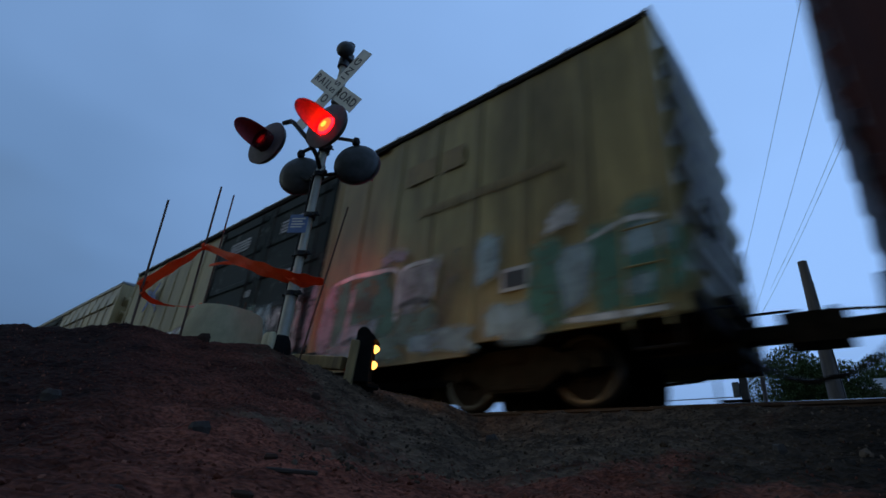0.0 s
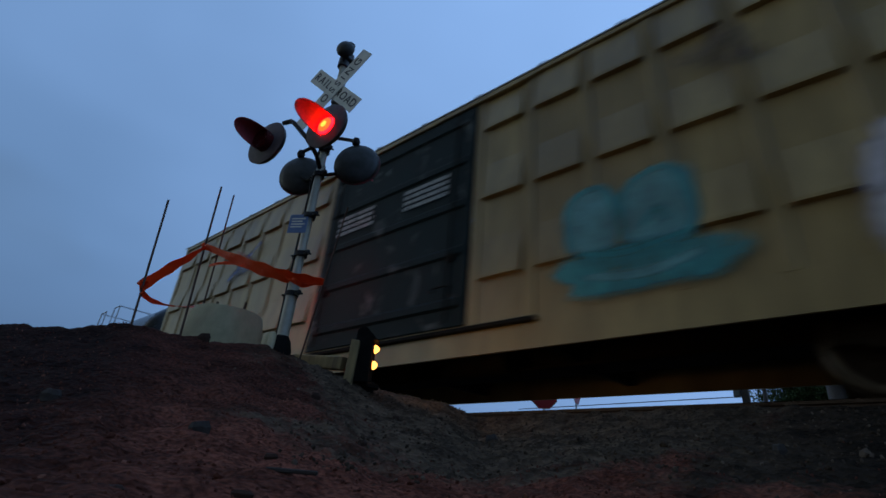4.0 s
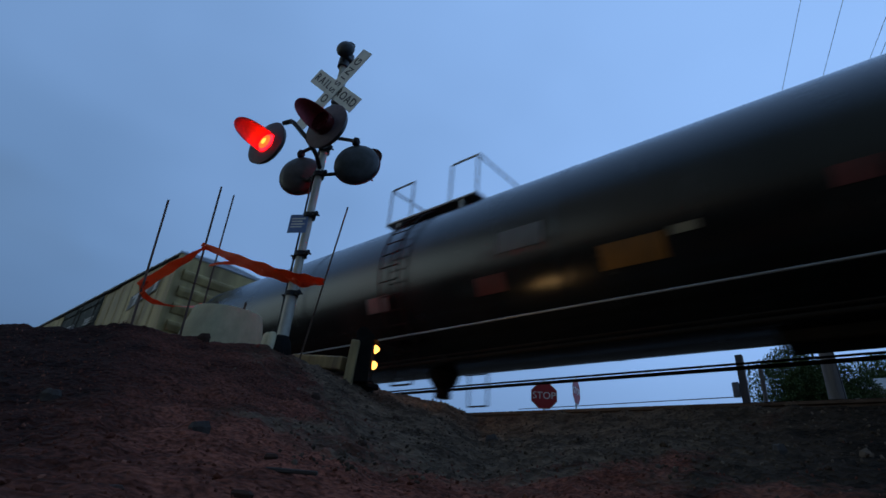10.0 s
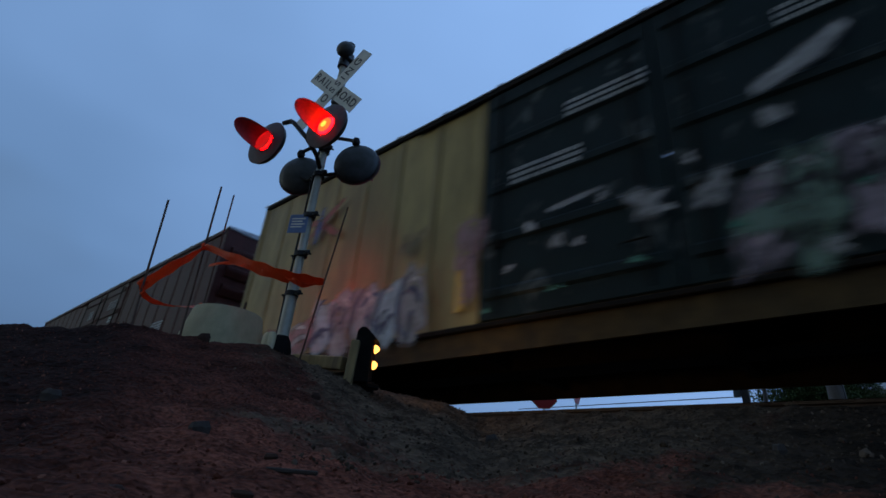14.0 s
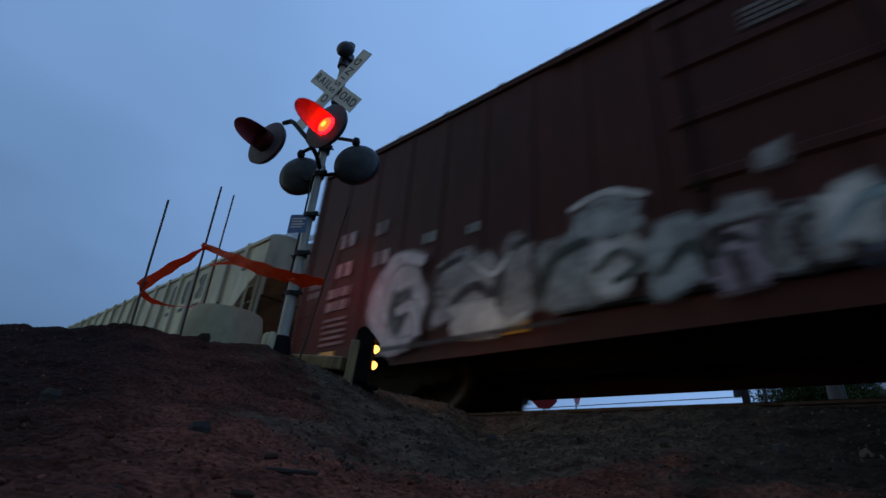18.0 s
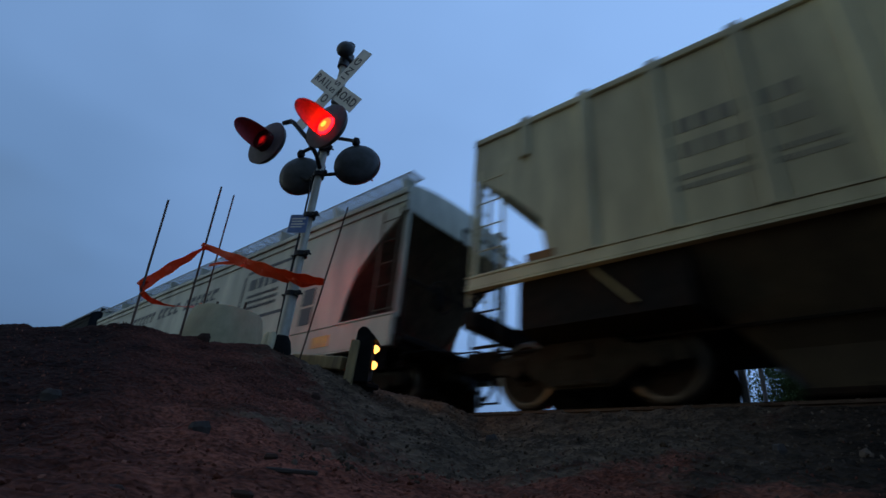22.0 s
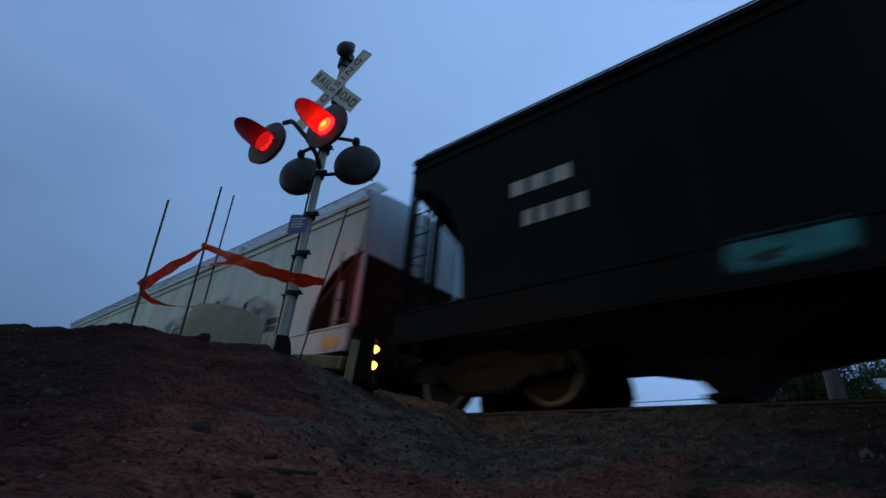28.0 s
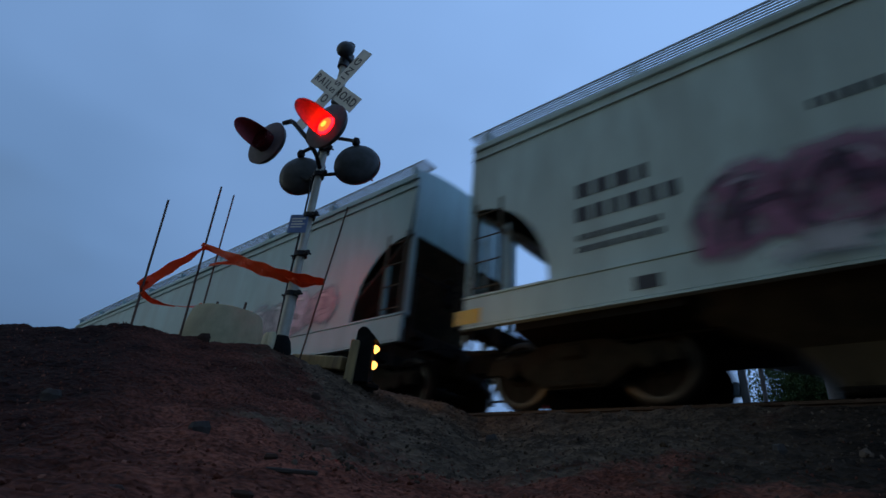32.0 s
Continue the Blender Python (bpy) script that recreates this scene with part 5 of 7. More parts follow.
# ---- the train ----
def make_train():
    boxcar("dark brown weathered boxcar at the head of the passing cars", 18.9, 0.45, M_BROWN, M_BROWN, (11.5, 8.0))
    boxcar("tan yellow boxcar with dark blue doors and faded graffiti", -1.25, -18.99, M_TAN, M_DOOR, (-7.72, -12.75), chord_paint=M_UNDER)
    boxcar("buff boxcar with ribbed side panels, dark doors and graffiti", -20.55, -39.03, M_TAN_B, M_DOOR, (-27.95, -31.6), "panel")
    tank_car("long black tank car with yellow reflective strips", -40.35, -56.0, truck_in=1.4, stripes=(7.0, 4.25, 1.3, -1.5, -4.2, -7.22), platform=0.3, radius=1.525)
    tank_car("black tank car with faded placards and white lettering", -57.4, -74.1, truck_in=1.25, stripes=(-7.9,), platform=-0.25, zc=2.265, radius=1.475, pipes=(0.745, 0.81), grab=1.02)
    boxcar("yellow boxcar with wide dark doors and pastel graffiti", -75.85, -94.6, M_GOLD, M_DOOR, (-82.6, -87.8), sill_paint=M_SILL, chord_paint=M_UNDER)
    boxcar("dark brown boxcar covered in silver graffiti", -96.55, -115.18, M_BROWN, M_BROWN, (-103.6, -108.2))
    hopper("cream covered hopper with ribbed sides", -117.05, -133.75, M_CREAM, 4.05, (1.50, 1.66), ((0.0, 3.34), (0.6, 2.88), (1.15, 2.31), (1.25, 1.69)), ribs=18, bays=(-4.3, 0.3, 4.9), truck_in=1.4, board=(0.80, 0.26, 4.34), over=0.3, outlet=(0.48, 0.78))
    hopper("smooth light grey covered hopper with a framed panel", -135.2, -151.6, M_GREY, 3.74, (0.93, 1.40), ((0.05, 3.30), (0.6, 2.88), (1.1, 2.37), (1.3, 1.9), (1.4, 1.42)), bays=(-4.25, 0.3, 4.85), truck_in=1.38, board=(1.38, 0.15, 4.06), outlet=(0.28, 0.5), line=True)
    hopper("nearly black covered hopper with white stencil marks", -152.95, -168.9, M_DARK, 4.25, (0.90, 1.35), ((0.05, 3.6), (1.3, 1.4)), bays=(-3.75, 0.0, 3.75), curved=True, truck_in=1.4, board=(1.0, 0.26, 4.58), over=0.07, outlet=(0.14, 0.45))
    hopper("pale grey covered hopper with purple graffiti", -170.0, -189.6, M_WHITE, 3.95, (0.96, 1.36), ((0.1, 2.76), (1.3, 1.40)), bays=(-5.8, -1.8, 2.3, 6.3), curved=True, truck_in=1.35, board=(1.38, 0.15, 4.19), over=0.07, outlet=(0.15, 0.44))
    hopper("pale blue grey covered hopper", -190.8, -210.4, M_WHITE_K, 3.95, (0.96, 1.36), ((0.1, 2.76), (1.3, 1.40)), bays=(-5.8, -1.8, 2.3, 6.3), curved=True, truck_in=1.35, board=(1.38, 0.15, 4.19), over=0.07, outlet=(0.15, 0.44))
    rims_into_wheel()


make_train()


# ---- the crossing signal ----
SIGNAL_AT = (-4.66, 2.7, 1.46)
FACE = 17.6            # the front lamps face the road, turned a little
BACK = 217.7           # the rear lamps face the track
SHUTTERS = []          # rear lamps: (shutter, place of its pivot, 0 or 1: which of the two beats)
DISCS = []             # front lamps: (added afterglow disc, added dark disc, beat)


def disc(r, y0, y1, n=28):
    return Geo().lathe([(y0, 0.0), (y0, r), (y1, r), (y1, 0.0)], (0, 0, 0), (0, 1, 0), n)


def hood_geo(n=30):
    """A long half-round hood, cut away on the side and below."""
    g = Geo()
    arcs = [-128 + 158 * i / n for i in range(n + 1)]
    for layer, r in ((0, 0.134), (1, 0.128)):
        for a in arcs:
            reach = 0.03 + 0.36 * max(0.0, 1.0 - ((a + 49) / 79.5) ** 2) ** 0.62
            s, c = math.sin(radians(a)), math.cos(radians(a))
            g.v.append((r * s, 0.004, r * c))
            g.v.append((r * 1.03 * s, -reach, r * 1.03 * c - 0.02 * reach))
    m = 2 * (n + 1)
    for i in range(n):
        k = 2 * i
        g.f.append((k, k + 1, k + 3, k + 2))
        g.f.append((m + k, m + k + 2, m + k + 3, m + k + 1))
        g.f.append((k + 1, m + k + 1, m + k + 3, k + 3))
    return g


def flasher(signal, x, y, z, turn, beat, lit):
    """A lamp with a round target, a long hood, and an added shutter that swings before the lit lens."""
    at = pose(x, y, z, 0, 0, turn)
    shell = Geo().lathe([(0.016, 0.278), (0.045, 0.277), (0.066, 0.262), (0.088, 0.20), (0.102, 0.12), (0.108, 0.05), (0.109, 0.0)], (0, 0, 0), (0, 1, 0), 36)
    lamp = shared("flasher", "flasher", lambda: shell, M_SHELL, signal, at, "round dark grey lamp housing", smooth=True)
    shared("target", "target", lambda: Geo().lathe([(0.0, 0.12), (-0.004, 0.275), (0.004, 0.292), (0.014, 0.288), (0.010, 0.12)], (0, 0, 0), (0, 1, 0), 40), M_TARGET, lamp, smooth=True)
    shared("hood", "hood", hood_geo, M_HOOD, lamp, smooth=True)
    shared("lens", "lens", lambda: Geo().lathe([(-0.030, 0.0), (-0.026, 0.06), (-0.012, 0.105), (0.006, 0.123), (0.026, 0.0)], (0, 0, 0), (0, 1, 0), 28), M_LENS, lamp, label="lit red lens")
    if lit:
        shared("reflector", "reflector", lambda: Geo().lathe([(-0.036, 0.040), (-0.030, 0.066), (-0.020, 0.092)], (0, 0, 0), (0, 1, 0), 24), M_GLOW, lamp, label="orange glowing reflector")
        shared("bulb", "bulb", lambda: Geo().lathe([(-0.042, 0.0), (-0.040, 0.024), (-0.036, 0.041), (-0.032, 0.043)], (0, 0, 0), (0, 1, 0), 20), M_CORE, lamp, label="bright bulb behind the lens")
    if lit:
        # two added discs imitate the fading bulb and sink into the housing while it burns: one faintly glowing, one
        # dark and dished at its middle
        glow = shared("filter", "afterglow_disc", lambda: Geo().lathe([(-0.020, 0.0), (-0.014, 0.07), (0.0, 0.124), (0.004, 0.124), (-0.010, 0.07), (-0.016, 0.0)], (0, 0, 0), (0, 1, 0), 28), M_LENS_DIM, lamp, pose(0, 0.06, 0), "faintly glowing red filter disc")
        dark = shared("dish", "shutter", lambda: Geo().lathe([(0.0, 0.0), (-0.003, 0.05), (-0.012, 0.09), (-0.024, 0.124), (0.075, 0.127), (0.075, 0.125), (-0.020, 0.121), (-0.008, 0.09), (0.001, 0.05), (0.004, 0.0)], (0, 0, 0), (0, 1, 0), 28), M_LENS_OFF, lamp, pose(0, 0.045, 0), "dark red shutter disc")
        DISCS.append((glow, dark, beat))
        return lamp
    sh = shared("shutter", "shutter", lambda: Geo().lathe([(-0.044, 0.0), (-0.038, 0.07), (-0.028, 0.120), (-0.001, 0.127), (-0.001, 0.125), (-0.024, 0.117), (-0.034, 0.07), (-0.038, 0.0)], (0, 0, -0.17), (0, 1, 0), 28), M_LENS_OFF, lamp, pose(0, 0, 0.17), "dark red shutter disc")
    SHUTTERS.append((sh, (0, 0, 0.17), beat))
    return lamp


def make_signal():
    signal = thing("crossing_signal", "railroad crossing signal mast with four hooded lamps, bell and crossbuck", "crossing signal", pose(*SIGNAL_AT))
    u, n = Vector((math.cos(radians(FACE)), math.sin(radians(FACE)), 0)), Vector((math.sin(radians(FACE)), -math.cos(radians(FACE)), 0))
    zf, zb = 3.88 - SIGNAL_AT[2], 3.81 - SIGNAL_AT[2]
    part("mast", Geo().lathe([(-0.3, 0.062), (0.75, 0.062), (0.80, 0.047), (4.06, 0.045), (4.08, 0.0)], (0, 0, 0), (0, 0, 1), 20), M_MAST, signal, "scuffed aluminium pipe", smooth=True)
    part("base", Geo().lathe([(-0.35, 0.125), (0.0, 0.12), (0.03, 0.112), (0.10, 0.095), (0.13, 0.075), (0.15, 0.066)], (0, 0, 0), (0, 0, 1), 20), M_DWARF, signal, "dark cast base", smooth=True)
    for a, b, r in ((0.03, -0.13, 0.038), (-0.045, -0.14, 0.036), (-0.115, -0.12, 0.034)):
        part("conduit_stub", Geo().lathe([(-0.35, r), (0.13, r), (0.155, r * 0.7), (0.16, 0.0)], (a, b, 0.0), (0, 0, 1), 12), M_STUB, signal, "pale capped conduit", smooth=True)
    for z in (0.62, 1.10, 1.60, 2.18, 2.55):
        g = Geo().lathe([(-0.028, 0.050), (-0.028, 0.072), (0.028, 0.072), (0.028, 0.050)], (0, 0, z), (0, 0, 1), 16)
        for s in (-1, 1):
            g.box(s * 0.075, s * 0.15, -0.02, 0.02, z - 0.025, z + 0.025, 0.006).rod((s * 0.12, -0.05, z), (s * 0.12, 0.05, z), 0.012, 6)
        part("clamp", g, M_BLACK, signal)
    # arms and lamps
    for s, beat in ((-1, 0), (1, 1)):
        f = u * (0.4256 * s) + n * 0.5372
        back = f - n * 0.18
        ends = [(0, 0, zf + 0.12), n * 0.12 + Vector((0, 0, zf + 0.14)), back * 0.62 + Vector((0, 0, zf + 0.22)), back * 0.93 + Vector((0, 0, zf + 0.295)), back + n * 0.02 + Vector((0, 0, zf + 0.30)), back + n * 0.04 + Vector((0, 0, zf + 0.20))]
        if s < 0:
            # this arm passes behind the other lamp and meets the rim of its own from above
            ends = [(0, 0, zf - 0.15), u * 0.12 + n * 0.25 + Vector((0, 0, zf - 0.13)), f + u * 0.585 - n * 0.05 + Vector((0, 0, zf - 0.09)), f + u * 0.36 + Vector((0, 0, zf + 0.17)), f + u * 0.31 + Vector((0, 0, zf + 0.20)), f + u * 0.20 + Vector((0, 0, zf + 0.20))]
        part("lamp_arm", Geo().path([tuple(p) for p in ends], 0.028, 10), M_BLACK, signal)
        flasher(signal, f.x, f.y, zf - (0.04 if s < 0 else 0.0), FACE - 6, beat, True)
        b = u * (0.4256 * s) - n * 0.1574
        part("lamp_arm", Geo().path([(0, 0, zb - 0.16), tuple(b * 0.6 + Vector((0, 0, zb - 0.13))), tuple(b + Vector((0, -0.08, zb - 0.02)))], 0.022, 8), M_BLACK, signal)
        part("lamp_arm", Geo().path([(0, 0, zb + 0.42), tuple(b * 0.45 + Vector((0, 0, zb + 0.40))), tuple(b * 0.9 + Vector((0, -0.08, zb + 0.33))), tuple(b + Vector((0, -0.08, zb + 0.27)))], 0.024, 8), M_BLACK, signal)
        part("arm_knuckle", Geo().lathe([(-0.05, 0.0), (-0.045, 0.04), (0.0, 0.055), (0.045, 0.04), (0.05, 0.0)], tuple(b + Vector((0, -0.08, zb + 0.31))), (0, 0, 1), 12), M_BLACK, signal, smooth=True)
        flasher(signal, b.x, b.y, zb, BACK, 1 - beat, False)
        # the beam of the rear lamp, behind its shutter, on to the passing cars
        spot = new("rear_lamp_beam", bpy.data.lights.new("rear_lamp_beam", "AREA"))
        spot.data.energy, spot.data.color, spot.data.shape, spot.data.size, spot.data.spread = 7.5, (1.0, 0.05, 0.05), "DISK", 0.15, radians(52)
        lens = Vector((SIGNAL_AT[0] + b.x, SIGNAL_AT[1] + b.y, 3.81)) - Vector((math.sin(radians(BACK)), -math.cos(radians(BACK)), 0)) * -0.019
        aim = Vector((-6.25, 4.98, 3.30)) if s > 0 else Vector((-7.2, 4.98, 3.18))
        spot.matrix_world = look(lens, aim)
    # crossbuck
    zc = 4.95 - SIGNAL_AT[2]
    cross = Matrix.Translation(Vector((0.02, 0.0, zc)) + n * 0.08) @ pose(0, 0, 0, 0, 0, FACE - 5)
    for a, word, y, half in ((45, "RAILROAD", 0.0, 0.61), (-45, "CROSSING", -0.016, 0.67)):
        m = cross @ pose(0, y, 0) @ Matrix.Rotation(radians(a), 4, "Y")
        board = part("crossbuck_board", Geo().box(-half, half, -0.005, 0.005, -0.115, 0.115, 0.004), M_SIGN_W, signal, "white sign board with black letters", at=m)
        for text, x, gap in ((word, 0.0, 1.45),) if word == "CROSSING" else (("RAIL", -0.345, 1.35), ("ROAD", 0.335, 1.12)):
            lettering("letters", text, 0.17, M_SIGN_K, board, pose(x, -0.0075, 0, 90, 0, 0), spacing=gap)
    part("crossbuck_bracket", Geo().box(-0.04, 0.04, -0.06, 0.07, -0.2, 0.2, 0.01), M_BARE, signal, at=cross @ pose(0, 0.07, 0))
    # bell
    bell = Geo().lathe([(-0.04, 0.0), (-0.035, 0.05), (-0.015, 0.10), (0.02, 0.125), (0.05, 0.127), (0.06, 0.115), (0.065, 0.06), (0.15, 0.055), (0.16, 0.0)], (0.14, -0.12, 5.63 - SIGNAL_AT[2]), (-0.75, 1, 0.1), 24)
    bell.box(-0.04, 0.12, -0.05, 0.09, 4.06, 4.22, 0.03).rod((0, 0, 3.98), (0.01, 0, 4.12), 0.08, 14).rod((0.08, -0.05, 4.18), (0.15, -0.02, 4.31), 0.05, 10)
    part("bell", bell, M_SHELL, signal, "dark grey cast bell", smooth=True)
    # small blue notice with a plate of unreadable lines
    nt = part("notice", Geo().box(-0.115, 0.115, -0.004, 0.004, -0.12, 0.12, 0.003), M_SIGN_B, signal, "small blue notice plate", at=pose(-0.06, -0.09, 2.94 - SIGNAL_AT[2], 0, 0, 30))
    for k in range(4):
        part("notice_line", Geo().box(-0.085, 0.085 - 0.03 * (k % 2), -0.006, -0.0045, 0.055 - k * 0.036, 0.072 - k * 0.036), M_SIGN_W, nt)
    # feed cable up the mast
    part("feed_cable", Geo().path([(-0.07, -0.03, -0.05), (-0.085, -0.03, 0.6), (-0.08, -0.03, 1.4), (-0.075, -0.03, 2.2)], 0.012, 6), M_BLACK, signal)


make_signal()


# ---- things on the heap of earth ----
def make_heap_things():
    pier = part("concrete_pier", Geo().lathe([(-0.55, 0.565), (0.0, 0.475), (0.335, 0.405), (0.352, 0.394), (0.356, 0.38), (0.356, 0.0)], (-5.87, 2.62, 1.665), (0, 0, 1), 48), M_CONC, smooth=True)
    tagged(pier, "round tapered pale concrete pier half buried in earth", "concrete pier")
    for dx, dy in ((-0.08, -0.14), (0.24, 0.06)):
        tagged(part("anchor_bolt", Geo().rod((-5.87 + dx, 2.62 + dy, 2.00), (-5.87 + dx, 2.62 + dy, 2.15), 0.015, 8).rod((-5.87 + dx, 2.62 + dy, 2.021), (-5.87 + dx, 2.62 + dy, 2.045), 0.026, 6), M_STAKE), "short rusty anchor bolt on the concrete pier", "bolt", "anchor bolts")
    for a, b, r in (((-5.33, 1.5, 1.2), (-5.68, 1.5, 3.01), 0.012), ((-5.72, 2.1, 1.3), (-5.94, 2.1, 3.61), 0.013), ((-6.10, 2.4, 1.4), (-6.24, 2.4, 3.75), 0.011), ((-4.95, 3.1, 1.15), (-4.51, 3.1, 3.34), 0.010)):
        tagged(part("marker_stake", Geo().rod(a, b, r, 8), M_STAKE), "thin rusty steel stake driven into the earth", "stake", "marker stakes")


def ribbon(pts, widths, turn):
    """A strip of plastic along points, with a little thickness."""
    g = Geo()
    dense = []
    n = len(pts)
    for i in range(n - 1):
        for k in range(8):
            t = k / 8
            p0, p1, p2, p3 = (Vector(pts[min(max(j, 0), n - 1)]) for j in (i - 1, i, i + 1, i + 2))
            q = 0.5 * ((2 * p1) + (p2 - p0) * t + (2 * p0 - 5 * p1 + 4 * p2 - p3) * t * t + (3 * p1 - p0 - 3 * p2 + p3) * t ** 3)
            dense.append((q, widths[i] * (1 - t) + widths[i + 1] * t, i + t))
    dense.append((Vector(pts[-1]), widths[-1], n - 1))
    m = len(dense)
    for layer in (0, 1):
        for i, (q, w, s) in enumerate(dense):
            d = (dense[min(i + 1, m - 1)][0] - dense[max(i - 1, 0)][0]).normalized()
            side = d.cross(Vector((0, 0, 1))).normalized()
            up = (side.cross(d) * math.cos(turn * s) + side * math.sin(turn * s)).normalized()
            off = d.cross(up).normalized() * (0.0012 if layer else -0.0012)
            wob = 1 + 0.12 * math.sin(s * 7)
            g.v += [tuple(q + up * w * 0.5 * wob + off), tuple(q + off + d.cross(up) * 0.008 * math.sin(s * 9)), tuple(q - up * w * 0.5 * wob + off)]
    for i in range(m - 1):
        for c in (0, 1):
            a = i * 3 + c
            g.f.append((a, a + 1, a + 4, a + 3))
            b = m * 3 + a
            g.f.append((b, b + 3, b + 4, b + 1))
        g.f.append((i * 3, i * 3 + 3, m * 3 + i * 3 + 3, m * 3 + i * 3))
        g.f.append((i * 3 + 2, m * 3 + i * 3 + 2, m * 3 + i * 3 + 5, i * 3 + 5))
    return g


def make_tape():
    tape = thing("barrier_tape", "bright orange plastic barrier tape strung between stakes and mast", "tape", pose(0, 0, 0))
    strands = (
        ([(-5.49, 1.5, 1.92), (-5.60, 1.72, 2.22), (-5.74, 1.95, 2.50), (-5.83, 2.09, 2.70)], (0.10, 0.13, 0.12, 0.06), 0.25),
        ([(-5.83, 2.09, 2.72), (-5.38, 2.28, 2.52), (-4.98, 2.45, 2.36), (-4.68, 2.60, 2.26), (-4.52, 2.78, 2.25), (-4.44, 2.92, 2.26)], (0.05, 0.11, 0.14, 0.13, 0.12, 0.08), 0.2),
        ([(-6.24, 2.36, 2.66), (-5.9, 2.42, 2.64), (-5.4, 2.5, 2.52), (-4.9, 2.58, 2.36), (-4.62, 2.64, 2.22)], (0.03, 0.04, 0.05, 0.07, 0.09), 0.5),
        ([(-5.47, 1.5, 1.90), (-5.44, 1.52, 1.83), (-5.60, 1.7, 1.83), (-5.80, 1.95, 1.90), (-6.0, 2.25, 2.02), (-6.13, 2.4, 2.10)], (0.07, 0.05, 0.06, 0.05, 0.05, 0.09), 0.5),
        ([(-4.60, 2.62, 2.22), (-4.50, 2.70, 2.16), (-4.42, 2.82, 2.20)], (0.05, 0.06, 0.05), 0.8),
        ([(-5.52, 1.47, 1.98), (-5.50, 1.53, 1.94), (-5.47, 1.47, 1.90)], (0.08, 0.10, 0.08), 0.0),
        ([(-5.86, 2.06, 2.74), (-5.83, 2.13, 2.71), (-5.82, 2.06, 2.68)], (0.05, 0.06, 0.05), 0.0),
    )
    for pts, w, turn in strands:
        part("strand", ribbon(pts, w, turn), M_TAPE, tape)


def make_trackside():
    post = part("timber_post", Geo().box(-0.045, 0.045, -0.04, 0.04, -0.35, 0.36, 0.008), M_WOOD, at=pose(-4.09, 3.2, 1.27, 0, 3, 42))
    tagged(post, "short pale weathered timber post", "post")
    beam = part("timber_beam", Geo().box(-0.46, 0.46, -0.05, 0.05, -0.07, 0.07, 0.01), M_WOOD, at=pose(-4.70, 3.22, 1.46, 0, 7, 2))
    tagged(beam, "weathered timber beam lying in gravel", "timber")
    dwarf = thing("dwarf_signal", "low black hooded signal with two amber lamps", "signal", pose(-4.02, 3.42, 1.22))
    turn = pose(0, 0, 0, 0, 0, 128)
    shell = [(0.0, 0.0), (0.0, 0.42), (0.015, 0.48), (0.05, 0.54), (0.09, 0.57), (0.14, 0.57), (0.175, 0.53), (0.185, 0.40), (0.185, 0.0)]
    part("housing", Geo().prism(shell, -0.105, 0.105, "x"), M_DWARF, dwarf, at=turn)
    part("visor", Geo().prism([(-0.045, 0.440), (0.0, 0.430), (0.03, 0.50), (0.02, 0.51)], -0.115, 0.115, "x"), M_DWARF, dwarf, at=turn)
    part("stand", Geo().rod((0, 0, -0.4), (0, 0, 0.02), 0.05, 12).box(-0.08, 0.08, -0.08, 0.08, -0.06, 0.0, 0.02), M_DWARF, dwarf)
    for z in (0.19, 0.36):
        lens = part("amber_lens", Geo().lathe([(-0.062, 0.0), (-0.054, 0.022), (-0.030, 0.042), (0.002, 0.050)], (0, 0, z), (0, 1, 0), 20), M_AMBER, dwarf, "glowing amber lens", at=turn)
        part("lens_ring", Geo().lathe([(-0.012, 0.046), (-0.012, 0.060), (0.001, 0.060)], (0, 0, z), (0, 1, 0), 20), M_DWARF, lens)
    glow = new("amber_lamp_beam", bpy.data.lights.new("amber_lamp_beam", "SPOT"))
    glow.data.energy, glow.data.color, glow.data.spot_size, glow.data.spot_blend, glow.data.shadow_soft_size = 11, (1.0, 0.60, 0.24), radians(150), 1.0, 0.22
    glow.matrix_world = look((-3.90, 3.50, 1.50), (-2.6, 5.6, 1.9))


make_heap_things()
make_tape()
make_trackside()


# ---- across the track ----
def octagon(r):
    return [(r * math.cos(radians(22.5 + 45 * i)), r * math.sin(radians(22.5 + 45 * i))) for i in range(8)]


def stop_sign(x, y, z, turn):
    s = thing("stop_sign", "red octagonal stop sign on a steel post", "stop sign", pose(x, y, z, 0, 0, turn), "stop signs")
    rim = part("border", Geo().prism(octagon(0.405), -0.002, 0.004, "y"), M_SIGN_W, s)
    part("plate", Geo().prism(octagon(0.385), -0.006, -0.0021, "y"), M_SIGN_R, s, "red sign face")
    lettering("letters", "STOP", 0.28, M_SIGN_W, s, pose(0, -0.0095, 0, 90, 0, 0), "white letters")
    part("post", Geo().box(-0.03, 0.03, 0.005, 0.04, 0.85 - z, 0.45, 0.004), M_BARE, s)
    return rim


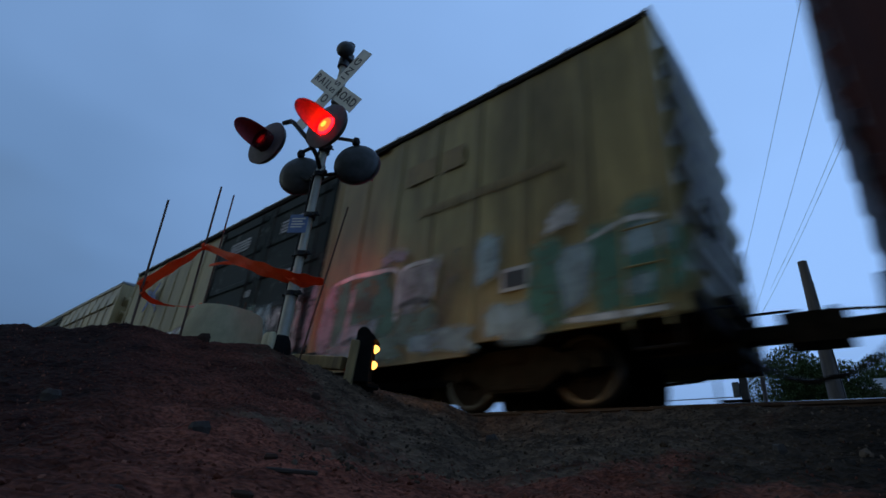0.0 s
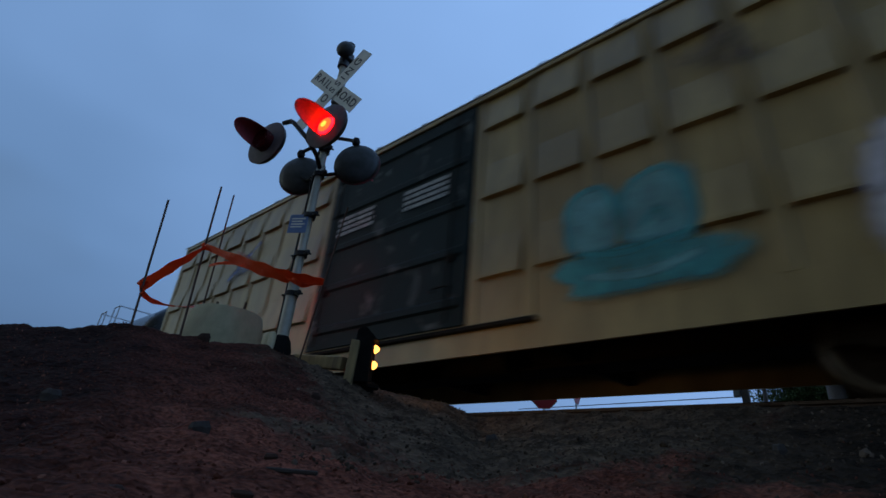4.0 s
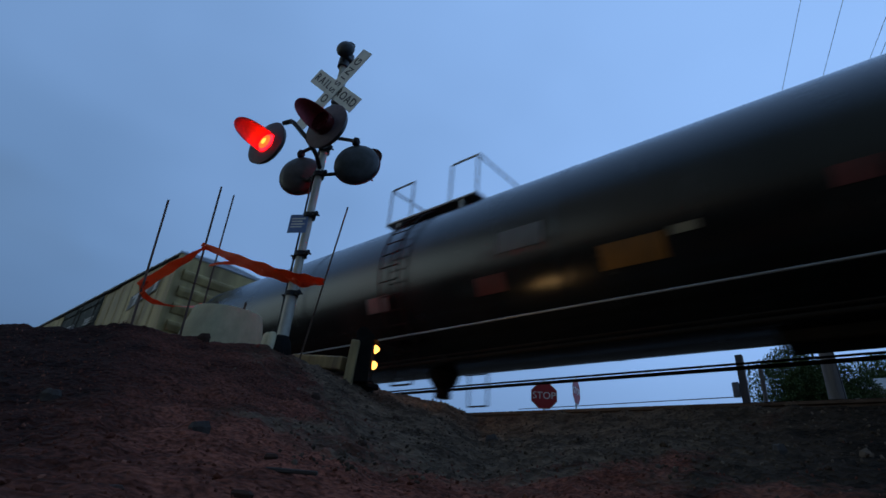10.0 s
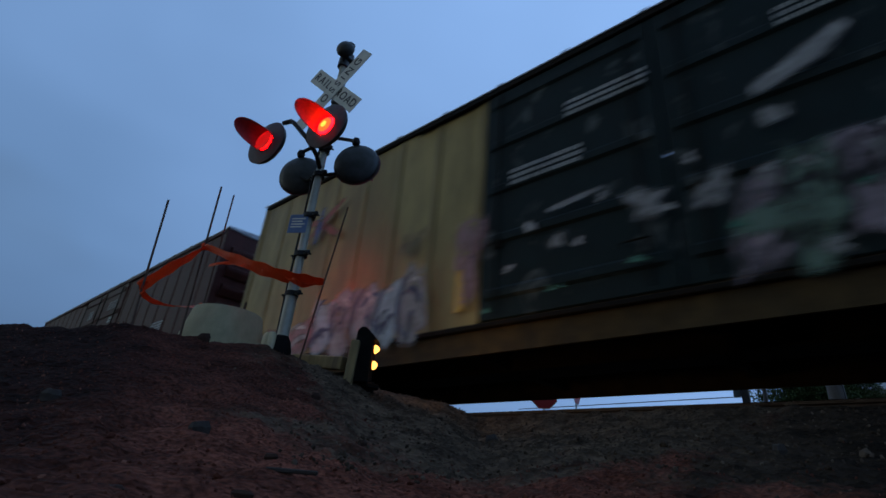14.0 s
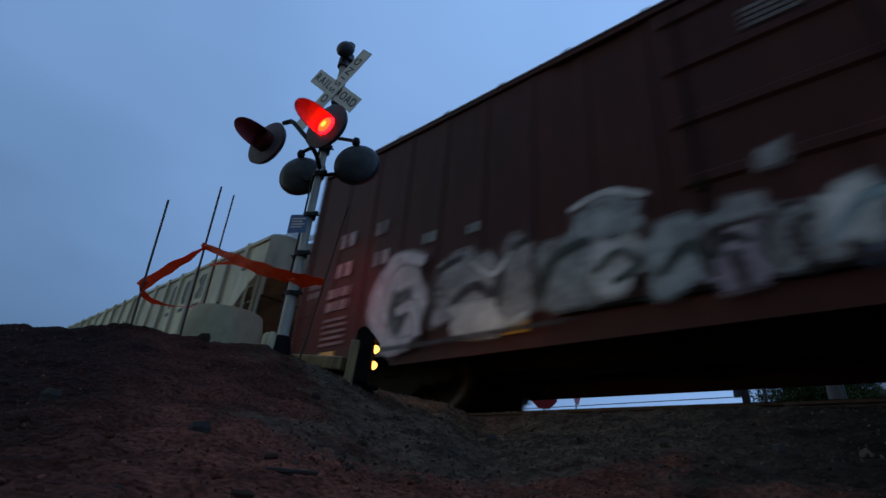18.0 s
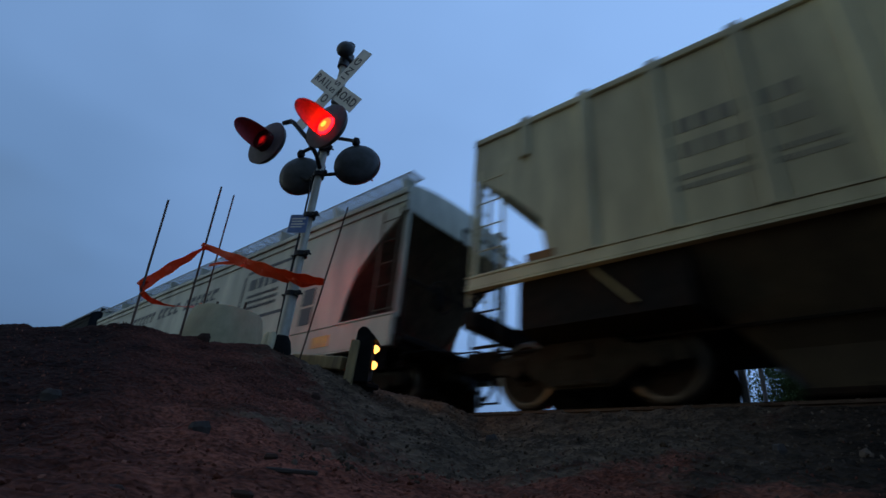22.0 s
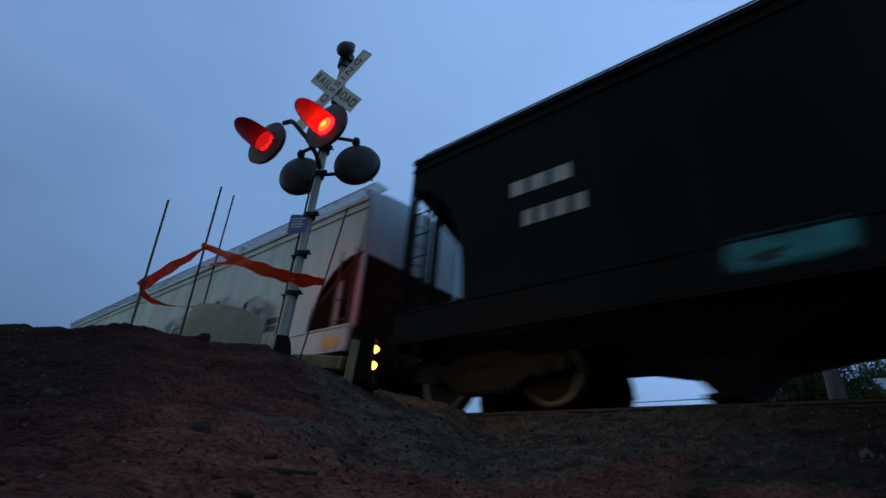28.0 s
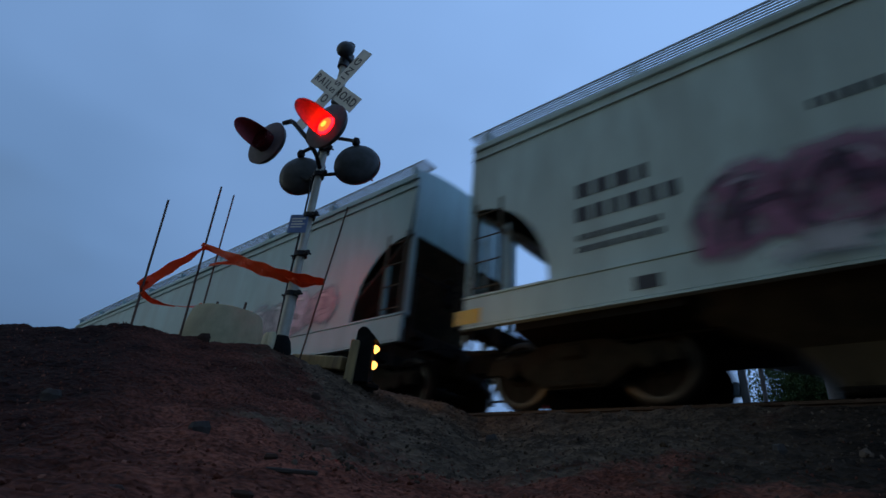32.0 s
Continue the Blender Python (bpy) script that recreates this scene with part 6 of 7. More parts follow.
def make_beyond():
    stop_sign(-7.58, 13.13, 3.00, 32)
    stop_sign(-7.07, 14.17, 3.28, 100)
    post = thing("fence_post", "dark square timber post with a small box", "post", pose(-1.94, 10.6, 0.8))
    part("shaft", Geo().box(-0.06, 0.06, -0.06, 0.06, -0.2, 2.22, 0.01), M_POLE, post)
    part("meter_box", Geo().box(-0.19, -0.07, -0.07, 0.05, 1.45, 1.72, 0.02), M_BARE, post, "grey metal box")
    p2 = part("thin_post", Geo().rod((-2.21, 14.2, 0.6), (-2.15, 14.0, 3.60), 0.05, 10), M_POLE)
    tagged(p2, "thin dark steel post beside the trees", "post")
    pole = thing("utility_pole", "tall weathered utility pole cut off at the top", "utility pole", pose(-0.95, 16.5, 0.6))
    part("shaft", Geo().lathe([(-0.5, 0.22), (2.0, 0.205), (6.48, 0.115), (6.5, 0.0)], (0, 0, 0), (0, 0, 1), 16), M_POLE, pole, smooth=True)
    part("ground_wire", Geo().path([(0.2, -0.1, 0.2), (0.13, -0.08, 5.8)], 0.012, 6), M_WIRE, pole)
    mast = thing("line_pole", "tall steel pole that carries the overhead power lines", "utility pole", pose(7.3, 10.9, 0.3))
    part("shaft", Geo().lathe([(-0.5, 0.32), (10.0, 0.26), (26.2, 0.15), (26.25, 0.0)], (0, 0, 0), (0, 0, 1), 16), M_BARE, mast, smooth=True)
    for a, b in (((1.36, 23.47, 23.88), (-6.17, 47.44, 22.83)), ((2.98, 24.85, 24.05), (-4.59, 49.23, 22.32)), ((4.43, 26.58, 23.45), (-2.37, 49.95, 24.34)), ((4.13, 27.06, 22.3), (-3.54, 50.42, 21.98))):
        a, b = Vector(a), Vector(b)
        pts = [a + (b - a) * (-0.6 + 2.4 * i / 14) - Vector((0, 0, 0.9 * math.sin(math.pi * i / 14))) + Vector((0, 0, 0.62)) for i in range(15)]
        tip = pts[0] - Vector((7.3, 10.9, 0.3))
        arm = part("cross_arm", Geo().rod((0, 0, tip.z + 0.1), (tip.x, tip.y, tip.z + 0.12), 0.06, 8), M_BARE, mast)
        part("insulator", Geo().lathe([(0, 0.05), (0.04, 0.07), (0.08, 0.05), (0.12, 0.03)], tuple(tip + Vector((0, 0, -0.01))), (0, 0, 1), 10), M_SHELL, arm)
        tagged(part("power_line", Geo().path([tuple(p) for p in pts], 0.013, 6), M_WIRE), "thin dark overhead power line", "cable", "power lines")
    low = [Vector((-19.84, 37.67, 7.11)) + (Vector((-6.96, 34.68, 6.72)) - Vector((-19.84, 37.67, 7.11))) * (-0.4 + 2.0 * i / 10) for i in range(11)]
    tagged(part("power_line", Geo().path([tuple(p) for p in low], 0.03, 6), M_WIRE), "thin dark overhead power line", "cable", "power lines")


def tree(x, y, z, tall, wide, seed):
    rng = random.Random(seed)
    t = thing("tree", "dense dark green broadleaf tree at dusk", "tree", pose(x, y, z), "trees across the track")
    g = Geo()
    top = tall * 0.55
    g.lathe([(-0.3, wide * 0.11), (tall * 0.2, wide * 0.075), (top, wide * 0.03)], (0, 0, 0), (0, 0, 1), 10)
    limbs = []
    for i in range(9):
        a, h = rng.uniform(0, 6.28), rng.uniform(0.25, 0.55) * tall
        tip = (math.cos(a) * wide * rng.uniform(0.5, 0.8), math.sin(a) * wide * rng.uniform(0.5, 0.8), h + tall * rng.uniform(0.12, 0.35))
        g.rod((0, 0, h), tip, wide * 0.03, 6, wide * 0.008)
        limbs.append(tip)
    part("trunk", g, M_BARK, t)
    v, f = [], []
    blobs = [(Vector(p), wide * rng.uniform(0.3, 0.5)) for p in limbs] + [(Vector((rng.uniform(-0.4, 0.4) * wide, rng.uniform(-0.4, 0.4) * wide, tall * rng.uniform(0.5, 0.95))), wide * rng.uniform(0.28, 0.45)) for _ in range(10)]
    for c, r in blobs:
        for _ in range(2400):
            d = Vector((rng.gauss(0, 1), rng.gauss(0, 1), rng.gauss(0, 1))).normalized() * r * rng.random() ** 0.35
            p = c + d
            q = Euler((rng.uniform(0, 6), rng.uniform(0, 6), rng.uniform(0, 6))).to_matrix()
            s = wide * rng.uniform(0.014, 0.030)
            k = len(v)
            v += [tuple(p + q @ Vector(e)) for e in ((-s, 0, 0), (0, -s * 0.5, 0), (s, 0, 0.1 * s), (0, s * 0.5, 0))]
            f.append((k, k + 1, k + 2, k + 3))
    me = bpy.data.meshes.new("crown")
    me.from_pydata(v, [], f)
    me.materials.append(M_LEAF)
    ob = new("crown", me)
    ob.parent = t


def make_house():
    h = thing("house", "pale sided house with a grey roof and lit windows", "house", pose(2.6, 25.0, 0.75))
    part("wall", Geo().box(-4.8, 6.0, 0, 0.2, -0.3, 4.1).box(-4.8, -4.6, 0.2, 7, -0.3, 4.1).box(5.8, 6.0, 0.2, 7, -0.3, 4.1).box(-4.6, 5.8, 6.8, 7, -0.3, 4.1), M_SIDING, h)
    part("roof", Geo().prism([(-0.5, 4.0), (-0.5, 4.15), (3.5, 5.35), (7.5, 4.15), (7.5, 4.0), (3.5, 5.2)], -5.1, 6.4, "x"), M_SHINGLE, h)
    part("porch_roof", Geo().prism([(-1.6, 3.35), (-1.6, 3.45), (-0.01, 3.9), (-0.01, 3.75)], -3.6, 5.0, "x"), M_PORCH, h, "tan sloping porch roof")
    for x, z in ((-4.3, 3.2), (-1.2, 2.4), (3.4, 2.4)):
        w = part("window", Geo().box(x - 0.42, x + 0.42, -0.06, -0.005, z - 0.4, z + 0.4, 0.01), M_SIGN_W, h, "white window frame")
        part("pane", Geo().box(x - 0.34, x + 0.34, -0.075, -0.062, z - 0.32, z + 0.32), M_WINDOW, w, "pane lit orange from inside")


make_beyond()
tree(-2.55, 21.0, 0.55, 4.9, 1.9, 3)
tree(-1.35, 21.8, 0.55, 4.9, 1.5, 5)
tree(0.6, 35.0, 0.55, 8.2, 3.0, 8)
make_house()


# ---- paint and stencils on the cars ----
# panels on the second tank car: place along it, height over the rail, length, half its height in degrees, paint
PANELS = ((-58.65, 2.5, 1.1, 8, M_FADED_W), (-58.7, 1.78, 0.85, 8, M_BLACK), (-58.2, 1.56, 0.16, 4, M_LETTER_W), (-60.0, 1.87, 0.35, 4, M_FADED_R), (-62.1, 1.63, 0.75, 6, M_AMBER_DULL),
          (-63.55, 2.15, 0.7, 6, M_FADED_W), (-64.1, 1.62, 0.5, 5, M_FADED_R), (-61.5, 1.75, 0.3, 2, M_STEN_GREY), (-66.4, 1.7, 0.5, 5, M_FADED_W))


def decorate():
    def place(i):
        car, mid = CARS[i]
        return car, (lambda s: s - mid)
    # 1: tan yellow boxcar
    car, q = place(1)
    bars(car, q(-9.57), q(-8.42), 4.22, 4, 0.055, 0.03, M_LETTER_W, -HALF - 0.06, 1)
    bars(car, q(-11.87), q(-10.94), 4.22, 4, 0.055, 0.03, M_LETTER_W, -HALF - 0.06, 2)
    bars(car, q(-10.5), q(-10.3), 2.7, 1, 0.16, 0.03, M_LETTER_W, -HALF - 0.06, 3)
    bars(car, q(-9.0), q(-8.4), 2.9, 4, 0.05, 0.03, M_LETTER_W, -HALF - 0.06, 4)
    bars(car, q(-5.2), q(-2.6), 3.15, 1, 0.16, 0.1, M_FADED_K, -HALF - 0.004, 5)
    bars(car, q(-5.6), q(-4.3), 4.15, 1, 0.42, 0.1, M_FADED_K, -HALF - 0.004, 6, 1.4)
    part("placard", Geo().box(q(-3.5), q(-3.05), -HALF - 0.012, -HALF - 0.002, 1.35, 1.68), M_LETTER_W, car, "white framed data plate")
    part("placard", Geo().box(q(-3.44), q(-3.11), -HALF - 0.016, -HALF - 0.013, 1.40, 1.62), M_LETTER_K, car)
    # 2: buff boxcar
    car, q = place(2)
    bars(car, q(-22.7), q(-22.3), 2.9, 4, 0.05, 0.03, M_LETTER_K, -HALF - 0.006, 7)
    bars(car, q(-22.0), q(-21.6), 1.5, 4, 0.06, 0.03, M_LETTER_W, -HALF - 0.006, 8)
    bars(car, q(-31.2), q(-30.2), 3.6, 4, 0.07, 0.04, M_LETTER_W, -HALF - 0.06, 9)
    bars(car, q(-29.4), q(-28.4), 3.6, 4, 0.07, 0.04, M_LETTER_W, -HALF - 0.06, 10)
    for s in (-37.9, -34.0, -25.5, -21.3):
        part("reflective_strip", Geo().box(q(s) - 0.15, q(s) + 0.15, -HALF - 0.008, -HALF - 0.001, 1.12, 1.34), M_YEL, car, "yellow reflective strip")
    # 4: second tank car, panels lie on the shell
    car, q = place(4)
    for s, z, w, h, mt in PANELS:
        a = 90 + math.degrees(math.asin((2.265 - z) / 1.475))
        part("panel", Geo().lathe([(-w / 2, 1.487), (w / 2, 1.487)], (q(s), 0, 2.265), (1, 0, 0), 6, (a - h, a + h)), mt, car, "faded painted panel")
    for s, z in ((-71.55, 2.06), (-71.55, 1.92), (-70.7, 2.12), (-70.7, 1.98)):
        a = 90 + math.degrees(math.asin((2.265 - z) / 1.475))
        part("stencil_bar", Geo().lathe([(-0.33, 1.487), (0.33, 1.487)], (q(s), 0, 2.265), (1, 0, 0), 3, (a - 1.0, a + 1.0)), M_STEN_GREY, car)
    # 3: first tank car: white marks at the rear
    car, q = place(3)
    for k in range(5):
        part("stencil_bar", Geo().lathe([(-0.65 + 0.1 * (k % 2), 1.538), (0.6, 1.538)], (q(-54.45), 0, 2.4), (1, 0, 0), 3, (88 + k * 2.4, 89.3 + k * 2.4)), M_FADED_W, car)
    part("faded_band", Geo().lathe([(-0.3, 1.539), (0.3, 1.539)], (q(-45.1), 0, 2.4), (1, 0, 0), 6, (106, 114)), M_OLIVE, car, "faded yellowish band")
    # 5: yellow boxcar
    car, q = place(5)
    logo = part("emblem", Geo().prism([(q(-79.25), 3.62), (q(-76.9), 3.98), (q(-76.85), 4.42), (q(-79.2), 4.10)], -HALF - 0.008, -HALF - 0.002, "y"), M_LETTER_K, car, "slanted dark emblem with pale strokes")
    for k in range(3):
        x = q(-78.95 + k * 0.75)
        z = 3.78 + k * 0.11
        part("emblem_stroke", Geo().prism([(x, z + 0.22), (x + 0.62, z + 0.30), (x + 0.62, z + 0.40), (x, z + 0.32)], -HALF - 0.013, -HALF - 0.009, "y"), M_LETTER_W, logo)
        part("emblem_stroke", Geo().prism([(x + 0.16, z - 0.06), (x + 0.36, z - 0.03), (x + 0.46, z + 0.28), (x + 0.26, z + 0.26)], -HALF - 0.014, -HALF - 0.0095, "y"), M_LETTER_W, logo)
    part("placard", Geo().box(q(-77.2), q(-76.75), -HALF - 0.012, -HALF - 0.002, 1.2, 1.5), M_LETTER_W, car, "white framed data plate")
    part("placard", Geo().box(q(-77.13), q(-76.82), -HALF - 0.016, -HALF - 0.013, 1.25, 1.45), M_LETTER_K, car)
    for s in (-76.1, -78.7, -88.13, -82.25):
        part("reflective_strip", Geo().box(q(s) - 0.09, q(s) + 0.09, -HALF - (0.075 if s == -78.7 else 0.012), -HALF - 0.001, 1.5 if s == -78.7 else 1.2, 1.98), M_YEL, car, "yellow reflective strip")
    bars(car, q(-79.3), q(-77.6), 3.25, 2, 0.14, 0.12, M_FADED_K, -HALF - 0.004, 11)
    bars(car, q(-79.0), q(-77.4), 2.75, 2, 0.10, 0.10, M_FADED_K, -HALF - 0.004, 12)
    for s, z in ((-83.4, 4.0), (-85.9, 4.0), (-86.8, 3.2)):
        bars(car, q(s) - 0.5, q(s) + 0.6, z, 3, 0.06, 0.04, M_LETTER_W, -HALF - 0.06, 13)
    # 6: brown boxcar
    car, q = place(6)
    for a, b, z, h in ((-114.18, -113.64, 3.19, 0.38), (-113.19, -112.85, 3.17, 0.34), (-114.15, -113.65, 2.57, 0.36), (-113.15, -112.68, 2.57, 0.34), (-112.0, -111.6, 2.62, 0.24), (-111.1, -110.75, 2.52, 0.2)):
        bars(car, q(a) + 0.04, q(b) - 0.04, z + 0.04, 1, 0.78 * h, 0.05, M_STEN_LT, -HALF - 0.004, 14, 0.55)
    bars(car, q(-114.25), q(-113.63), 2.12, 2, 0.18, 0.07, M_FADED_LT, -HALF - 0.004, 15, 0.7)
    bars(car, q(-114.90), q(-114.52), 2.36, 2, 0.12, 0.07, M_FADED_LT, -HALF - 0.004, 35)
    bars(car, q(-114.25), q(-113.60), 1.55, 5, 0.05, 0.06, M_FADED_LT, -HALF - 0.004, 16)
    bars(car, q(-104.95), q(-104.05), 4.25, 4, 0.055, 0.03, M_FADED_LT, -HALF - 0.06, 16)
    bars(car, q(-107.2), q(-106.6), 4.2, 4, 0.055, 0.03, M_FADED_LT, -HALF - 0.06, 17)
    bars(car, q(-99.95), q(-99.2), 2.75, 5, 0.05, 0.03, M_LETTER_W, -HALF - 0.004, 18)
    bars(car, q(-104.4), q(-104.1), 3.6, 2, 0.08, 0.04, M_LETTER_W, -HALF - 0.06, 19)
    for s in (-114.0, -110.2, -103.0, -97.6):
        part("reflective_strip", Geo().box(q(s) - 0.2, q(s) + 0.2, -HALF - 0.008, -HALF + 0.008, 0.78, 0.95), M_YEL, car, "yellow reflective strip")
    # 7: cream hopper: dark capital shapes with a bar under each
    car, q = place(7)
    y0, y1 = -HALF + 0.012, -HALF + 0.018
    for k, s in enumerate((-121.91, -121.06, -120.21)):
        x = q(s)
        g = Geo().box(x - 0.27, x + 0.27, y0, y1, 2.84, 2.94)
        for w in (-1, 1):
            g.prism([(x + w * 0.03, 3.06), (x + w * 0.17, 3.06), (x + w * 0.26, 3.20), (x + w * (0.26 if k < 2 else 0.10), 3.41), (x + w * 0.26, 3.62), (x + w * 0.17, 3.76), (x + w * 0.03, 3.76)], y0, y1, "y")
        part("emblem", g, M_LETTER_K, car, "dark painted emblem block over a bar")
    part("placard", Geo().box(q(-121.24), q(-120.80), -HALF + 0.008, -HALF + 0.018, 1.72, 2.0), M_LETTER_W, car, "white framed data plate")
    part("placard", Geo().box(q(-121.18), q(-120.86), -HALF + 0.003, -HALF + 0.0075, 1.78, 1.94), M_FADED_W, car)
    bars(car, q(-131.0), q(-129.6), 3.05, 2, 0.2, 0.14, M_STEN_GREY, -HALF + 0.016, 20)
    bars(car, q(-130.9), q(-129.4), 2.3, 2, 0.07, 0.06, M_STEN_GREY, -HALF + 0.016, 21)
    for s in (-118.76, -123.6, -128.3, -132.6):
        part("reflective_strip", Geo().box(q(s) - 0.2, q(s) + 0.2, -HALF + 0.006, -HALF + 0.018, 1.66, 1.82), M_AMBER_DULL, car, "faded yellow reflective strip")
    # 8: light grey hopper with a framed panel
    car, q = place(8)
    y = -HALF + 0.018
    fr = Geo()
    x0, x1, z0, z1 = q(-140.5), q(-138.45), 1.98, 3.22
    fr.box(x0 + 0.1, x1 - 0.1, y - 0.006, y, z0, z0 + 0.07).box(x0 + 0.1, x1 - 0.1, y - 0.006, y, z1 - 0.07, z1)
    fr.box(x0, x0 + 0.07, y - 0.006, y, z0 + 0.1, z1 - 0.1).box(x1 - 0.07, x1, y - 0.006, y, z0 + 0.1, z1 - 0.1)
    part("panel_frame", fr, M_LETTER_K, car, "dark rounded panel outline")
    bars(car, q(-140.2), q(-138.8), 2.98, 1, 0.26, 0.1, M_LETTER_K, y - 0.004, 22, 0.9)
    bars(car, q(-140.2), q(-138.9), 2.6, 3, 0.07, 0.07, M_LETTER_K, y - 0.004, 23)
    part("diamond_placard", Geo().prism([(q(-141.15), 1.62), (q(-141.0), 1.82), (q(-141.15), 2.02), (q(-141.3), 1.82)], y - 0.01, y - 0.002, "y"), M_LETTER_K, car, "dark diamond placard")
    for z in (1.56, 1.95):
        part("data_plate", Geo().box(q(-137.85), q(-137.48), y - 0.01, y - 0.002, z, z + 0.34), M_LETTER_K, car, "dark data plate")
    for a, b, k in ((-147.5, -145.8, 24), (-145.45, -144.05, 34), (-143.7, -141.8, 44)):
        bars(car, q(a), q(b), 3.13, 1, 0.30, 0.1, M_LETTER_K, y - 0.004, k, 0.75, slant=0.25)
    bars(car, q(-150.2), q(-149.2), 3.0, 1, 0.24, 0.1, M_LETTER_K, y - 0.004, 25, 0.9)
    bars(car, q(-150.2), q(-148.5), 2.45, 1, 0.26, 0.1, M_LETTER_K, y - 0.004, 26, 0.8)
    part("data_plate", Geo().box(q(-148.85), q(-148.53), -HALF - 0.024, -HALF - 0.016, 0.98, 1.16), M_LETTER_K, car, "dark data plate")
    for s in (-137.0, -141.13, -144.33, -146.74, -150.12):
        part("reflective_strip", Geo().box(q(s) - 0.25, q(s) + 0.25, -HALF - 0.024, -HALF - 0.016, 1.05, 1.25), M_YEL, car, "faded yellow reflective strip")
    # 9: dark hopper
    car, q = place(9)
    bars(car, q(-166.8), q(-165.85), 3.02, 1, 0.24, 0.1, M_LETTER_W, y - 0.004, 27, 0.9)
    bars(car, q(-166.6), q(-165.65), 2.5, 1, 0.24, 0.1, M_LETTER_W, y - 0.004, 28, 0.8)
    part("data_plate", Geo().box(q(-153.78), q(-153.5), y - 0.01, y - 0.002, 1.55, 1.74), M_LETTER_W, car, "white data plate")
    # 10: pale hopper with purple graffiti
    car, q = place(10)
    for z in (1.58, 1.75):
        part("data_plate", Geo().box(q(-172.8), q(-172.38), y - 0.01, y - 0.002, z, z + 0.13), M_LETTER_K, car, "dark data plate")
    bars(car, q(-187.88), q(-187.0), 2.62, 1, 0.2, 0.1, M_LETTER_K, y - 0.004, 29, 0.9)
    bars(car, q(-187.9), q(-186.65), 2.28, 1, 0.2, 0.1, M_LETTER_K, y - 0.004, 30, 0.8)
    bars(car, q(-187.9), q(-186.9), 1.9, 2, 0.08, 0.08, M_LETTER_K, y - 0.004, 31)
    bars(car, q(-185.4), q(-184.5), 2.72, 1, 0.12, 0.08, M_LETTER_K, y - 0.004, 32)
    part("data_plate", Geo().box(q(-187.25), q(-186.98), -HALF - 0.024, -HALF - 0.016, 1.05, 1.2), M_LETTER_K, car, "dark data plate")
    for s in (-170.4, -176.0, -182.5, -189.5):
        part("reflective_strip", Geo().box(q(s) - 0.24, q(s) + 0.2, -HALF - 0.024, -HALF - 0.016, 1.0, 1.2), M_YEL, car, "yellow reflective strip")
    # 11: last hopper
    car, q = place(11)


